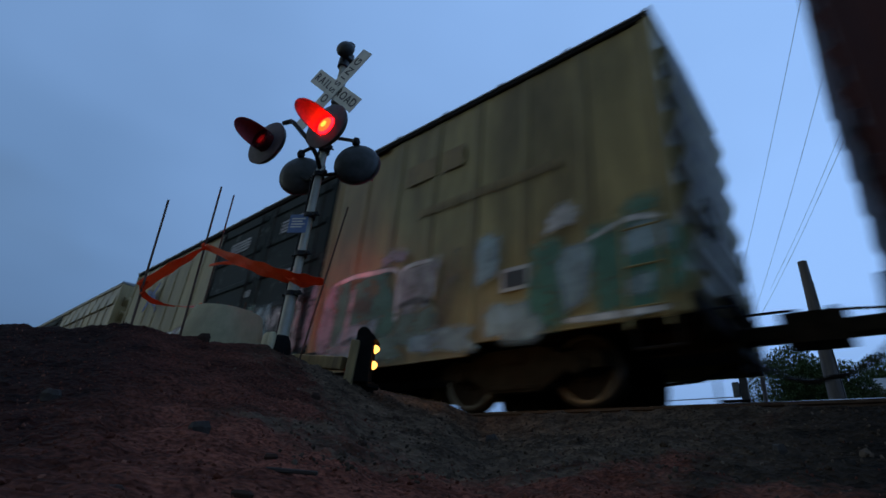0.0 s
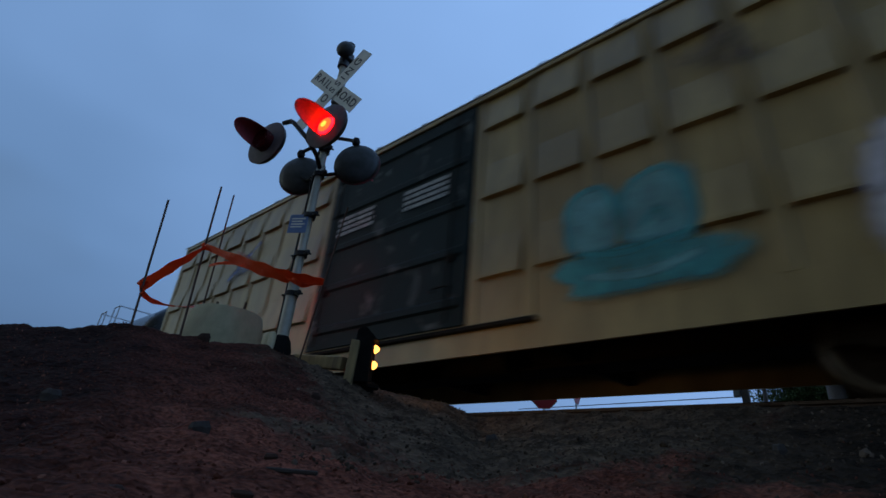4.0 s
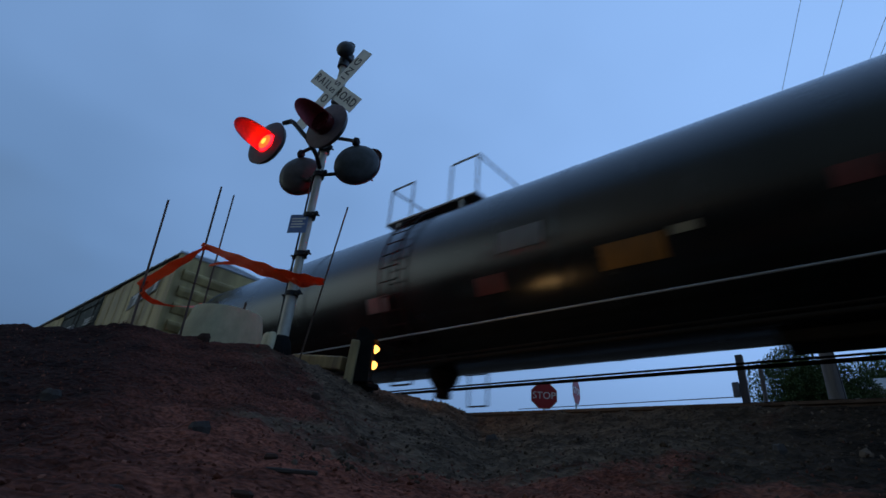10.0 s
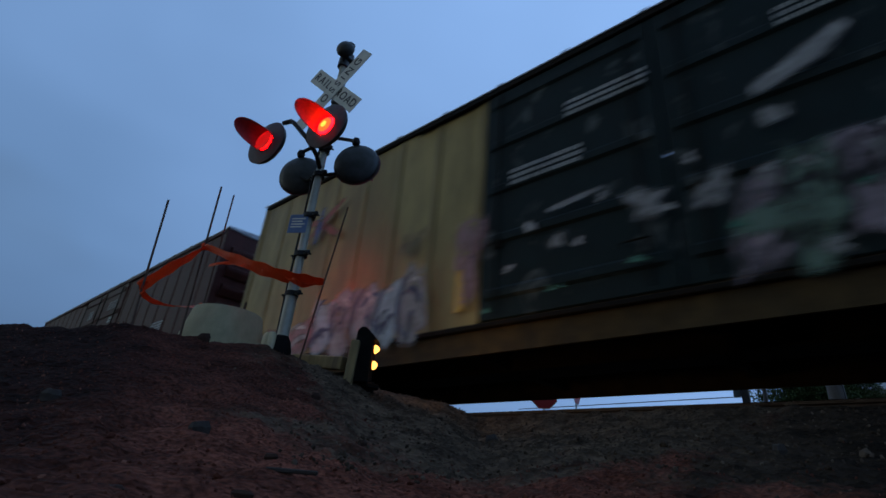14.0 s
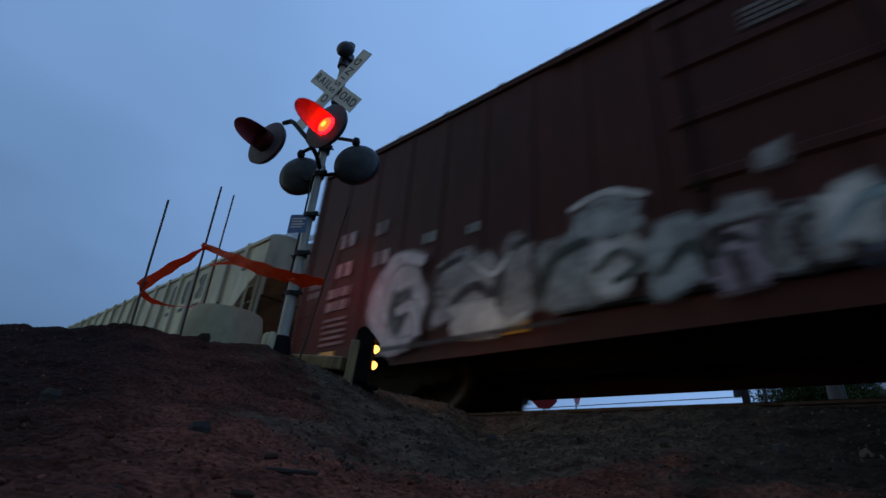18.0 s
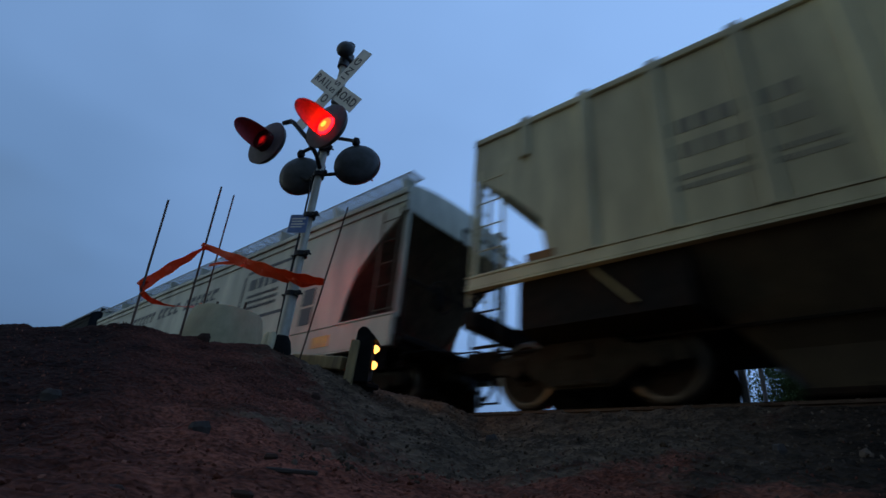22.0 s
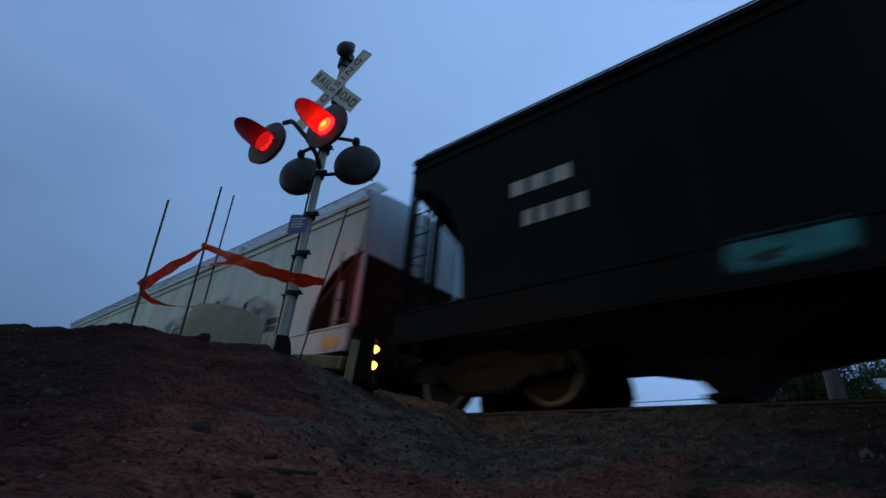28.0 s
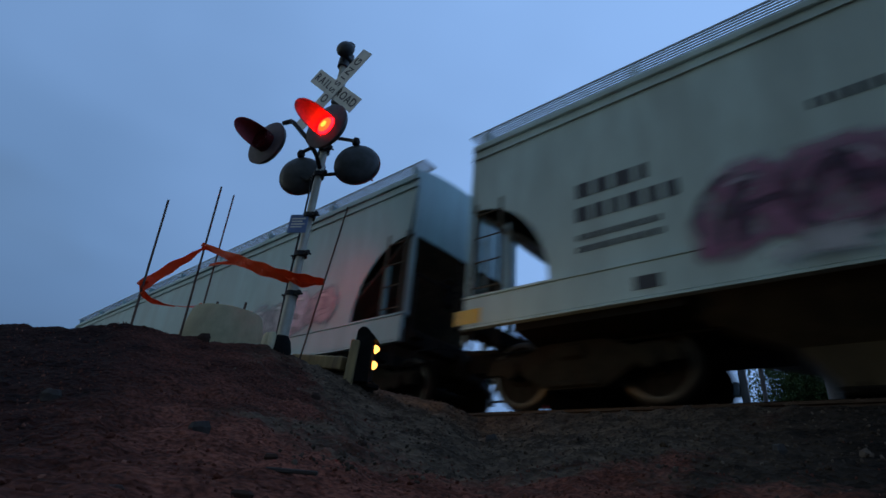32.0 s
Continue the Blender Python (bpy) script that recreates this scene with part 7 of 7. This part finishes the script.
# ---- sprayed paint, car by car ----
def paint_cars():
    def mural(i, y=-HALF - 0.05, seed=1):
        return Mural(*CARS[i], y, seed)
    # 1: tan boxcar: green and pale letters behind the door, faded ones before it, dense small ones on the door
    m = mural(1, seed=11)
    m.daub(S_GREEN, -6.85, 1.45, 0.8, 1.3, 0.5).daub(S_GREEN, -6.05, 1.45, 1.2, 1.35, 0.5).daub(S_SMEAR, -6.25, 1.62, 0.55, 0.26, 0.5).daub(S_LBLUE, -6.25, 1.12, 0.85, 0.42, 0.5).daub(S_FADE, -5.02, 1.74, 0.85, 0.8).daub(S_SAGE, -4.96, 1.10, 0.75, 0.55)
    m.daub(S_LBLUE, -3.71, 1.88, 0.34, 0.75).daub(S_LBLUE, -3.25, 0.93, 0.8, 0.5).daub(S_GREEN, -2.79, 1.35, 0.48, 1.1).daub(S_LBLUE, -2.41, 1.38, 0.42, 0.75)
    m.daub(S_GREEN, -1.75, 1.38, 0.92, 1.15).daub(S_LBLUE, -1.56, 1.64, 0.54, 0.3).daub(S_LBLUE, -1.69, 1.10, 0.3, 0.2)
    m.daub(S_WHITE, -2.57, 2.17, 0.42, 0.26, rough=0.15).daub(S_GREEN, -1.60, 2.05, 0.4, 0.24)
    m.sweep(S_WHITE, [(-7.25, 0.9), (-7.2, 2.0), (-6.75, 2.2), (-6.15, 2.18), (-5.45, 2.05), (-5.4, 1.2)], 0.045).sweep(S_FADE, [(-6.6, 0.8), (-6.55, 1.5), (-6.5, 2.0)], 0.06).sweep(S_MAUVE, [(-5.9, 2.3), (-5.6, 2.4), (-5.3, 2.3)], 0.12)
    m.sweep(S_BLACK, [(-5.4, 1.45), (-5.0, 1.5), (-4.65, 1.42)], 0.05).sweep(S_BLACK, [(-6.7, 1.0), (-6.3, 1.1)], 0.04).sweep(S_WHITE, [(-5.4, 1.3), (-5.35, 2.05), (-4.7, 2.1)], 0.04)
    for x, w, paint in ((-6.7, 1.1, S_FADE), (-5.6, 0.9, S_SAGE), (-4.4, 1.0, S_LBLUE), (-15.6, 1.3, S_SAGE), (-14.2, 1.3, S_GREEN), (-13.0, 1.0, S_SAGE)):
        m.daub(paint, x, 0.82, w, 0.34, 0.6, 0.14)
    m.sweep(S_WHITE, [(-2.6, 0.82), (-2.0, 0.80), (-1.35, 0.80)], 0.04).sweep(S_WHITE, [(-2.25, 1.75), (-1.75, 1.9), (-1.35, 1.82)], 0.035).sweep(S_SMEAR, [(-4.6, 0.95), (-4.3, 1.6), (-4.2, 2.2)], 0.16)
    m.done()
    m = mural(1, -HALF - 0.085, 13)
    m.letters(-12.3, -8.0, 0.85, 2.15, 9, (S_FADE, S_SAGE, S_LBLUE, S_FADE), S_MOSS, S_WHITE, 3)
    m.daub(S_PINK, -11.5, 1.5, 0.7, 1.1).daub(S_PINK, -10.7, 1.2, 0.4, 0.6)
    for k in range(9):
        m.sweep(S_WHITE if k % 2 else S_MOSS, [(-12.2 + 0.47 * k, 0.98 + 0.02 * (k % 3)), (-11.9 + 0.47 * k, 1.0), (-11.6 + 0.47 * k, 0.97)], 0.03)
    for k in range(10):
        x = -12.6 + 0.5 * k
        m.daub((S_MOSS, S_FADE, S_SAGE)[k % 3], x + 0.2, 0.78 + 0.03 * (k % 2), 0.7, 0.14, 0.6, 0.15)
    m.daub(S_MAUVE, -7.59, 1.65, 0.22, 1.3).done()
    m = mural(1, -HALF - 0.06, 14)
    m.daub(S_MAUVE, -7.12, 1.52, 0.36, 1.35)
    m.daub(S_MAUVE, -16.48, 1.46, 0.9, 1.05).daub(S_GREEN, -15.47, 1.68, 1.2, 0.9).daub(S_GREEN, -14.38, 1.62, 0.86, 1.1).daub(S_GREEN, -13.56, 1.52, 0.74, 1.2).daub(S_GREEN, -12.75, 1.45, 0.4, 1.2)
    m.daub(S_LBLUE, -15.2, 1.35, 0.6, 0.3).daub(S_LBLUE, -14.38, 1.95, 0.8, 0.22).daub(S_LBLUE, -14.1, 1.4, 0.3, 0.4).daub(S_MAUVE, -13.77, 2.11, 0.5, 0.4).daub(S_MAUVE, -13.06, 1.48, 0.24, 1.1)
    m.sweep(S_WHITE, [(-16.05, 1.5), (-15.95, 2.1), (-15.2, 2.16), (-14.9, 1.9)], 0.05).sweep(S_WHITE, [(-15.9, 1.5), (-15.4, 1.45), (-15.0, 1.6)], 0.05).sweep(S_WHITE, [(-14.8, 1.2), (-14.75, 2.1), (-14.0, 2.2)], 0.05)
    m.sweep(S_WHITE, [(-13.9, 1.1), (-13.9, 2.0), (-13.3, 2.15), (-13.2, 1.1)], 0.05).sweep(S_RED, [(-16.4, 1.15), (-16.2, 1.5), (-16.25, 1.8)], 0.06).sweep(S_FADE, [(-15.8, 0.85), (-14.4, 0.8), (-12.8, 0.82)], 0.06)
    for x in (-15.6, -14.5, -13.6, -12.9):
        m.sweep(S_MOSS, [(x - 0.35, 1.15), (x, 1.02), (x + 0.35, 1.1)], 0.05).sweep(S_MOSS, [(x - 0.1, 1.5), (x + 0.1, 1.62), (x + 0.28, 1.55)], 0.05).sweep(S_FADE, [(x + 0.3, 1.1), (x + 0.36, 1.6), (x + 0.2, 2.0)], 0.06)
    m.sweep(S_BLUE, [(-17.2, 3.95), (-16.5, 3.68), (-15.85, 3.05)], 0.11).sweep(S_BLUE, [(-17.05, 3.25), (-16.6, 3.7), (-16.2, 4.1)], 0.10).sweep(S_SMEAR, [(-18.0, 4.12), (-17.7, 4.05), (-17.4, 3.95)], 0.13).sweep(S_SMEAR, [(-17.9, 2.35), (-17.4, 2.3), (-17.0, 2.25)], 0.16)
    m.done()
    # 2: buff boxcar: teal bubble letters, lilac white letters, a crossed mark
    m = mural(2, -HALF - 0.052, 21)
    m.daub(S_ICE, -26.06, 1.99, 0.66, 0.92, 0.85, 0.03).daub(S_ICE, -25.30, 1.96, 0.78, 1.02, 0.75, 0.04).daub(S_TEAL, -25.57, 1.31, 1.95, 0.52, 0.7, 0.08)
    m.sweep(S_TEAL, [(-26.35, 1.6), (-26.35, 2.3), (-25.9, 2.42), (-25.72, 1.9)], 0.045).sweep(S_TEAL, [(-25.7, 1.6), (-25.62, 2.3), (-25.1, 2.42), (-24.92, 1.8), (-25.1, 1.5)], 0.045).sweep(S_TEAL, [(-26.3, 1.62), (-25.7, 1.5), (-25.0, 1.6)], 0.04)
    m.sweep(S_ICE, [(-26.2, 1.3), (-25.5, 1.22), (-24.9, 1.35)], 0.05).sweep(S_TEAL, [(-25.5, 1.75), (-25.3, 1.95), (-25.2, 1.75)], 0.04)
    m.daub(S_LILAC, -23.19, 1.78, 0.72, 0.72, 0.6, 0.12).daub(S_LILAC, -22.46, 1.87, 0.58, 0.45, 0.7, 0.14, 0.3).daub(S_LILAC, -23.29, 1.16, 0.55, 0.8).daub(S_LILAC, -22.71, 1.17, 0.42, 0.74).daub(S_LILAC, -22.30, 1.05, 0.36, 0.46, 0.8)
    m.sweep(S_FADE, [(-23.4, 0.8), (-23.35, 1.6), (-23.2, 2.1)], 0.05).sweep(S_FADE, [(-22.9, 0.95), (-22.6, 1.2), (-22.5, 1.6)], 0.04).sweep(S_SMEAR, [(-23.02, 0.85), (-22.98, 1.2), (-22.95, 1.45)], 0.05).sweep(S_SMEAR, [(-22.5, 0.85), (-22.46, 1.1)], 0.04)
    m.daub(S_LILAC, -21.78, 1.35, 0.38, 0.36, 0.3, 0.03).daub(S_SMEAR, -24.37, 3.77, 0.7, 0.5, 0.7, 0.2)
    m.sweep(S_BLUE, [(-35.5, 3.15), (-34.85, 3.55), (-34.2, 3.95)], 0.09).sweep(S_BLUE, [(-35.3, 3.35), (-34.7, 3.3), (-34.3, 3.45)], 0.07).sweep(S_RED, [(-35.45, 3.95), (-34.8, 3.6), (-34.2, 3.25)], 0.09)
    m.done()
    # 5: yellow boxcar: pastel arches at the front, marks on the doors, a small wild piece behind
    m = mural(5, -HALF - 0.052, 51)
    m.daub(S_PINK, -82.52, 1.62, 0.9, 1.25).daub(S_FADE, -81.75, 1.62, 0.48, 1.15).daub(S_LBLUE, -81.14, 1.72, 0.7, 0.85).daub(S_LBLUE, -80.38, 1.5, 0.84, 1.4).daub(S_SAGE, -80.38, 1.28, 0.46, 0.8).daub(S_PALE, -79.54, 1.95, 0.76, 0.5)
    m.daub(S_MAUVE, -78.9, 1.85, 0.64, 0.4).daub(S_SAGE, -79.31, 1.08, 1.4, 0.66).daub(S_SAGE, -78.2, 0.9, 0.9, 0.3).daub(S_MAUVE, -78.3, 1.3, 0.6, 0.66).daub(S_PINK, -81.1, 1.05, 1.0, 0.4)
    m.sweep(S_PURPLE, [(-82.92, 1.1), (-82.88, 2.1), (-82.5, 2.3), (-82.1, 1.9), (-82.1, 1.2)], 0.055).sweep(S_INK, [(-81.5, 1.5), (-81.36, 2.15), (-80.8, 2.15)], 0.05).sweep(S_INK, [(-80.77, 1.0), (-80.72, 2.1), (-80.2, 2.25), (-79.95, 1.9), (-79.98, 1.1)], 0.05)
    m.sweep(S_INK, [(-79.92, 1.75), (-79.71, 2.25), (-79.12, 2.16), (-79.1, 1.8)], 0.05).sweep(S_BLACK, [(-79.97, 1.52), (-79.61, 1.49), (-79.22, 1.45)], 0.05).sweep(S_BLACK, [(-79.9, 0.95), (-79.6, 1.05), (-79.35, 0.95)], 0.05).sweep(S_INK, [(-80.9, 0.9), (-80.6, 0.98)], 0.04)
    m.sweep(S_PURPLE, [(-82.6, 1.5), (-82.45, 1.75), (-82.3, 1.5)], 0.04).sweep(S_MAUVE, [(-83.0, 2.3), (-81.6, 2.4), (-80.2, 2.42)], 0.08).sweep(S_INK, [(-79.0, 0.9), (-78.4, 0.98), (-77.8, 0.95)], 0.035)
    m.daub(S_PINK, -87.98, 2.22, 0.5, 0.8).daub(S_PINK, -87.95, 1.6, 0.24, 0.7).daub(S_SMEAR, -89.11, 2.51, 0.5, 0.42)
    m.sweep(S_RED, [(-92.7, 4.0), (-92.0, 3.7), (-91.2, 3.25)], 0.09).sweep(S_RED, [(-92.7, 3.1), (-92.0, 3.6), (-91.2, 4.1)], 0.09).sweep(S_BLUE, [(-92.0, 3.2), (-91.95, 3.7), (-91.9, 4.1)], 0.08)
    m.letters(-91.5, -88.7, 0.85, 2.05, 5, (S_PALE, S_FADE, S_MAUVE), S_INKB, S_WHITE, 3)
    m.letters(-93.9, -91.5, 0.85, 1.65, 3, (S_PINK, S_MAUVE), S_FADE, S_WHITE, 1)
    m.done()
    m = mural(5, -HALF - 0.088, 52)
    m.letters(-84.6, -83.0, 1.0, 2.2, 4, (S_SAGE, S_MAUVE), S_BLACK, S_FADE, 4)
    m.daub(S_OCHRE, -82.0, 1.40, 0.3, 0.5, 0.4, 0.04).daub(S_FADE, -85.48, 2.03, 0.34, 0.32, 0.8, 0.2).daub(S_FADE, -84.79, 1.95, 0.28, 0.32, 0.8, 0.2).daub(S_FADE, -84.15, 2.6, 0.2, 0.2).daub(S_FADE, -86.55, 1.84, 0.17, 0.18)
    m.sweep(S_FADE, [(-84.3, 2.95), (-83.8, 3.15), (-83.4, 3.4)], 0.10).sweep(S_SAGE, [(-84.7, 1.45), (-84.2, 1.5), (-83.8, 1.4)], 0.14).sweep(S_FADE, [(-86.7, 2.3), (-86.3, 2.35), (-85.9, 2.4)], 0.04)
    for k in range(14):
        x, z = -87.6 + 0.33 * k, 1.1 + (k * 37 % 11) * 0.13
        m.daub(S_FADE if k % 3 else S_GREEN, x, z, 0.10 + 0.03 * (k % 4), 0.08 + 0.02 * (k % 3), 0.8, 0.2)
    m.done()
    # 6: brown boxcar: two long silver white pieces with dark green shadows
    m = mural(6, -HALF - 0.06, 61)
    m.letters(-103.5, -101.1, 0.75, 1.95, 4, (S_GREY_W, S_FADE, S_GREY_W), S_DARKEDGE, S_WHITE, 4)
    m.daub(S_FADE, -100.55, 1.87, 1.25, 0.36, 0.6, 0.14).daub(S_GREY_W, -100.94, 1.60, 0.84, 0.3, 0.6, 0.14).daub(S_MOSS, -100.79, 1.10, 0.66, 0.6).daub(S_GREY_W, -99.81, 0.82, 1.2, 0.3).daub(S_MOSS, -99.91, 1.2, 0.56, 0.5).daub(S_SILVER, -98.6, 1.0, 0.9, 0.6)
    m.sweep(S_GREY_W, [(-98.9, 1.5), (-98.4, 1.72), (-98.0, 1.55), (-98.4, 1.32), (-98.9, 1.35)], 0.12).sweep(S_GREY_W, [(-99.72, 0.8), (-99.6, 1.35), (-99.1, 1.75)], 0.13).sweep(S_GREY_W, [(-99.38, 0.8), (-99.33, 1.3), (-98.9, 1.7)], 0.10).sweep(S_GREY_W, [(-98.72, 1.35), (-98.3, 1.2), (-97.9, 0.95)], 0.12)
    m.sweep(S_MOSS, [(-99.55, 0.85), (-99.45, 1.3), (-99.05, 1.66)], 0.03)
    m.sweep(S_MOSS, [(-101.2, 2.05), (-100.6, 2.2), (-99.9, 2.12)], 0.05).sweep(S_DARKEDGE, [(-100.6, 1.3), (-100.2, 1.42), (-99.8, 1.5)], 0.06)
    m.daub(S_GREY_W, -112.25, 1.42, 1.1, 1.3, 0.8, 0.06).daub(S_MOSS, -112.22, 1.40, 0.46, 0.66, 0.9).daub(S_FADE, -111.05, 1.56, 1.0, 1.05).daub(S_GREY_W, -110.63, 1.04, 1.25, 0.44).daub(S_FADE, -110.15, 1.50, 0.56, 1.0).daub(S_SILVER, -109.39, 1.46, 0.78, 1.05).daub(S_SILVER, -108.92, 1.98, 0.9, 0.5, 0.8).daub(S_GREY_W, -108.85, 1.37, 0.68, 0.64, 0.9).daub(S_SILVER, -108.14, 1.33, 0.7, 0.85)
    m.sweep(S_GREY_W, [(-111.75, 2.1), (-112.4, 2.25), (-112.8, 1.6), (-112.5, 0.9), (-111.9, 0.85)], 0.15).sweep(S_GREY_W, [(-112.3, 1.35), (-111.95, 1.4), (-111.8, 0.9)], 0.10).sweep(S_DARKEDGE, [(-111.6, 1.0), (-111.5, 1.8), (-111.0, 2.0)], 0.06).sweep(S_DARKEDGE, [(-111.2, 1.3), (-110.8, 1.5), (-110.5, 1.3)], 0.07).sweep(S_DARKEDGE, [(-110.4, 1.1), (-110.3, 1.8), (-109.9, 2.0)], 0.06)
    m.sweep(S_MOSS, [(-109.8, 1.1), (-109.6, 1.6), (-109.1, 1.75)], 0.08).sweep(S_MOSS, [(-109.1, 1.3), (-108.8, 1.5), (-108.6, 1.3), (-108.9, 1.15)], 0.06).sweep(S_WHITE, [(-109.4, 2.2), (-108.9, 2.32), (-108.4, 2.1)], 0.05).sweep(S_MOSS, [(-108.4, 1.1), (-108.1, 1.4), (-107.9, 1.2)], 0.06).sweep(S_WHITE, [(-110.9, 1.9), (-110.5, 1.6), (-110.2, 1.9)], 0.05)
    m.sweep(S_DARKEDGE, [(-113.0, 0.85), (-112.0, 0.80), (-109.2, 0.82)], 0.035).done()
    m = mural(6, -HALF - 0.09, 63)
    m.letters(-107.9, -103.8, 0.85, 1.62, 8, (S_MAUVE, S_SLATE, S_FADE, S_SLATE), S_DARKEDGE, S_FADE, 3)
    m.daub(S_GREY_W, -106.78, 1.38, 0.4, 0.56).daub(S_FADE, -107.22, 2.14, 0.24, 0.25, 0.4).daub(S_FADE, -107.53, 1.66, 0.34, 0.26, 0.4).daub(S_GREY_W, -104.4, 2.1, 0.4, 0.3).sweep(S_LBLUE, [(-107.0, 1.1), (-106.6, 1.5), (-106.3, 1.2)], 0.05).done()
    # 9: dark hopper: one teal patch
    mural(9, -HALF - 0.022, 91).daub(S_TEAL, -163.8, 1.22, 0.95, 0.28, 0.3, 0.04).daub(S_MOSS, -163.95, 1.16, 0.3, 0.1, 0.7, 0.2).done()
    # 10: pale hopper: a long washed-out purple and slate piece that runs down over the sill
    m = mural(10, -HALF - 0.034, 101)
    m.letters(-186.5, -180.1, 1.25, 2.18, 8, (S_PURPLE, S_PURPLE, S_PINK, S_MAUVE), S_DEEP, S_MAUVE, 4)
    m.letters(-183.6, -182.2, 1.9, 2.32, 2, (S_PURPLE,), S_DEEP, S_PINK, 2)
    m.sweep(S_DEEP, [(-182.2, 2.5), (-181.9, 2.55), (-181.6, 2.5)], 0.10).sweep(S_PURPLE, [(-180.4, 2.1), (-180.2, 2.4), (-180.05, 2.6)], 0.11).sweep(S_DEEP, [(-180.2, 1.3), (-180.1, 1.8), (-180.25, 2.2)], 0.10).daub(S_PURPLE, -180.5, 1.2, 0.42, 0.3)
    m.letters(-179.3, -172.9, 1.35, 2.42, 7, (S_SLATE, S_MAUVE, S_SLATE), S_SLATE, S_FADE, 4)
    m.daub(S_SLATE, -177.2, 2.45, 1.2, 0.3, 0.8, 0.2).daub(S_SLATE, -175.4, 2.5, 1.6, 0.3, 0.8, 0.2)
    for k in range(15):
        x = -185.6 + 0.95 * k
        m.daub((S_FADE, S_MAUVE, S_SLATE)[k % 3], x, 1.15 + 0.03 * (k % 2), 0.7, 0.22, 0.7, 0.2)
    m.done()
    # 11: last hopper
    m = mural(11, -HALF - 0.02, 111)
    m.letters(-195.6, -192.6, 1.45, 2.2, 4, (S_FADE, S_LILAC), S_FADE, S_WHITE, 1)
    m.done()


decorate()
paint_cars()


# ---- everything that moves ----
def motions():
    times = [float(t) for t in range(33)]
    for car, mid in CARS:
        walk(car, [(t, pose(mid + travelled(t), TRACK_Y, RAIL)) for t in times])
    # the lamps flash in turn, 1.4 s to a beat: behind, an added shutter swings clear of its lens and back
    for shutter, pivot, beat in SHUTTERS:
        rows = [(0.0, pose(*pivot, 0, 80 if beat else 0, 0))]
        for k in range(24):
            a, b = 0.05 + 1.4 * k, 0.87 + 1.4 * k
            for t, is_open in ((a, beat == 0), (b, beat == 1)):
                early = 0.0 if t < 0.1 else 0.03 if is_open else 0.08
                rows.append((max(t - early, 0.01), pose(*pivot, 0, 0 if is_open else 80, 0)))
                rows.append((max(t - early + 0.1, 0.04), pose(*pivot, 0, 80 if is_open else 0, 0)))
        rows = [r for r in rows if r[0] < SECONDS]
        rows = [r for i, r in enumerate(rows) if i == 0 or frame(r[0]) > frame(rows[i - 1][0])]
        walk(shutter, rows + [(SECONDS, rows[-1][1])])
    # in front, the added glowing disc and then the dark one come forward to imitate the bulb cooling, and draw back as
    # it is lit
    for glow, dark, beat in DISCS:
        for disc_, back, front, shut, clear in ((glow, 0.05, -0.045, (0.0, 0.06), (0.03, 0.09)), (dark, 0.045, -0.068, (0.0, 0.19), (-0.03, 0.03))):
            rows = []
            for k in range(-1, 24):
                rise, fall = (1.40 * k, 0.83 + 1.40 * k) if beat == 0 else (0.79 + 1.40 * k, 1.42 + 1.40 * k)
                rows += [(rise + clear[0], front), (rise + clear[1], back), (fall + shut[0], back), (fall + shut[1], front)]
            before = [r for r in rows if r[0] <= 0][-1]
            rows = [(0.0, before[1])] + [r for r in rows if 0.04 < r[0] < SECONDS - 0.04]
            rows = [r for i, r in enumerate(rows) if i == 0 or frame(r[0]) > frame(rows[i - 1][0])]
            walk(disc_, [(t, pose(0, y, 0)) for t, y in rows + [(SECONDS, rows[-1][1])]])
    # wheels roll without slipping: a row for every 80 degrees or less
    n = 300
    ts = [SECONDS * i / n for i in range(n + 1)]
    turn = [math.degrees(travelled(t) / 0.457) for t in ts]
    for w, x in WHEELSETS:
        walk(w, [(t, pose(x, 0, 0.457, 0, a, 0)) for t, a in zip(ts, turn)])


motions()
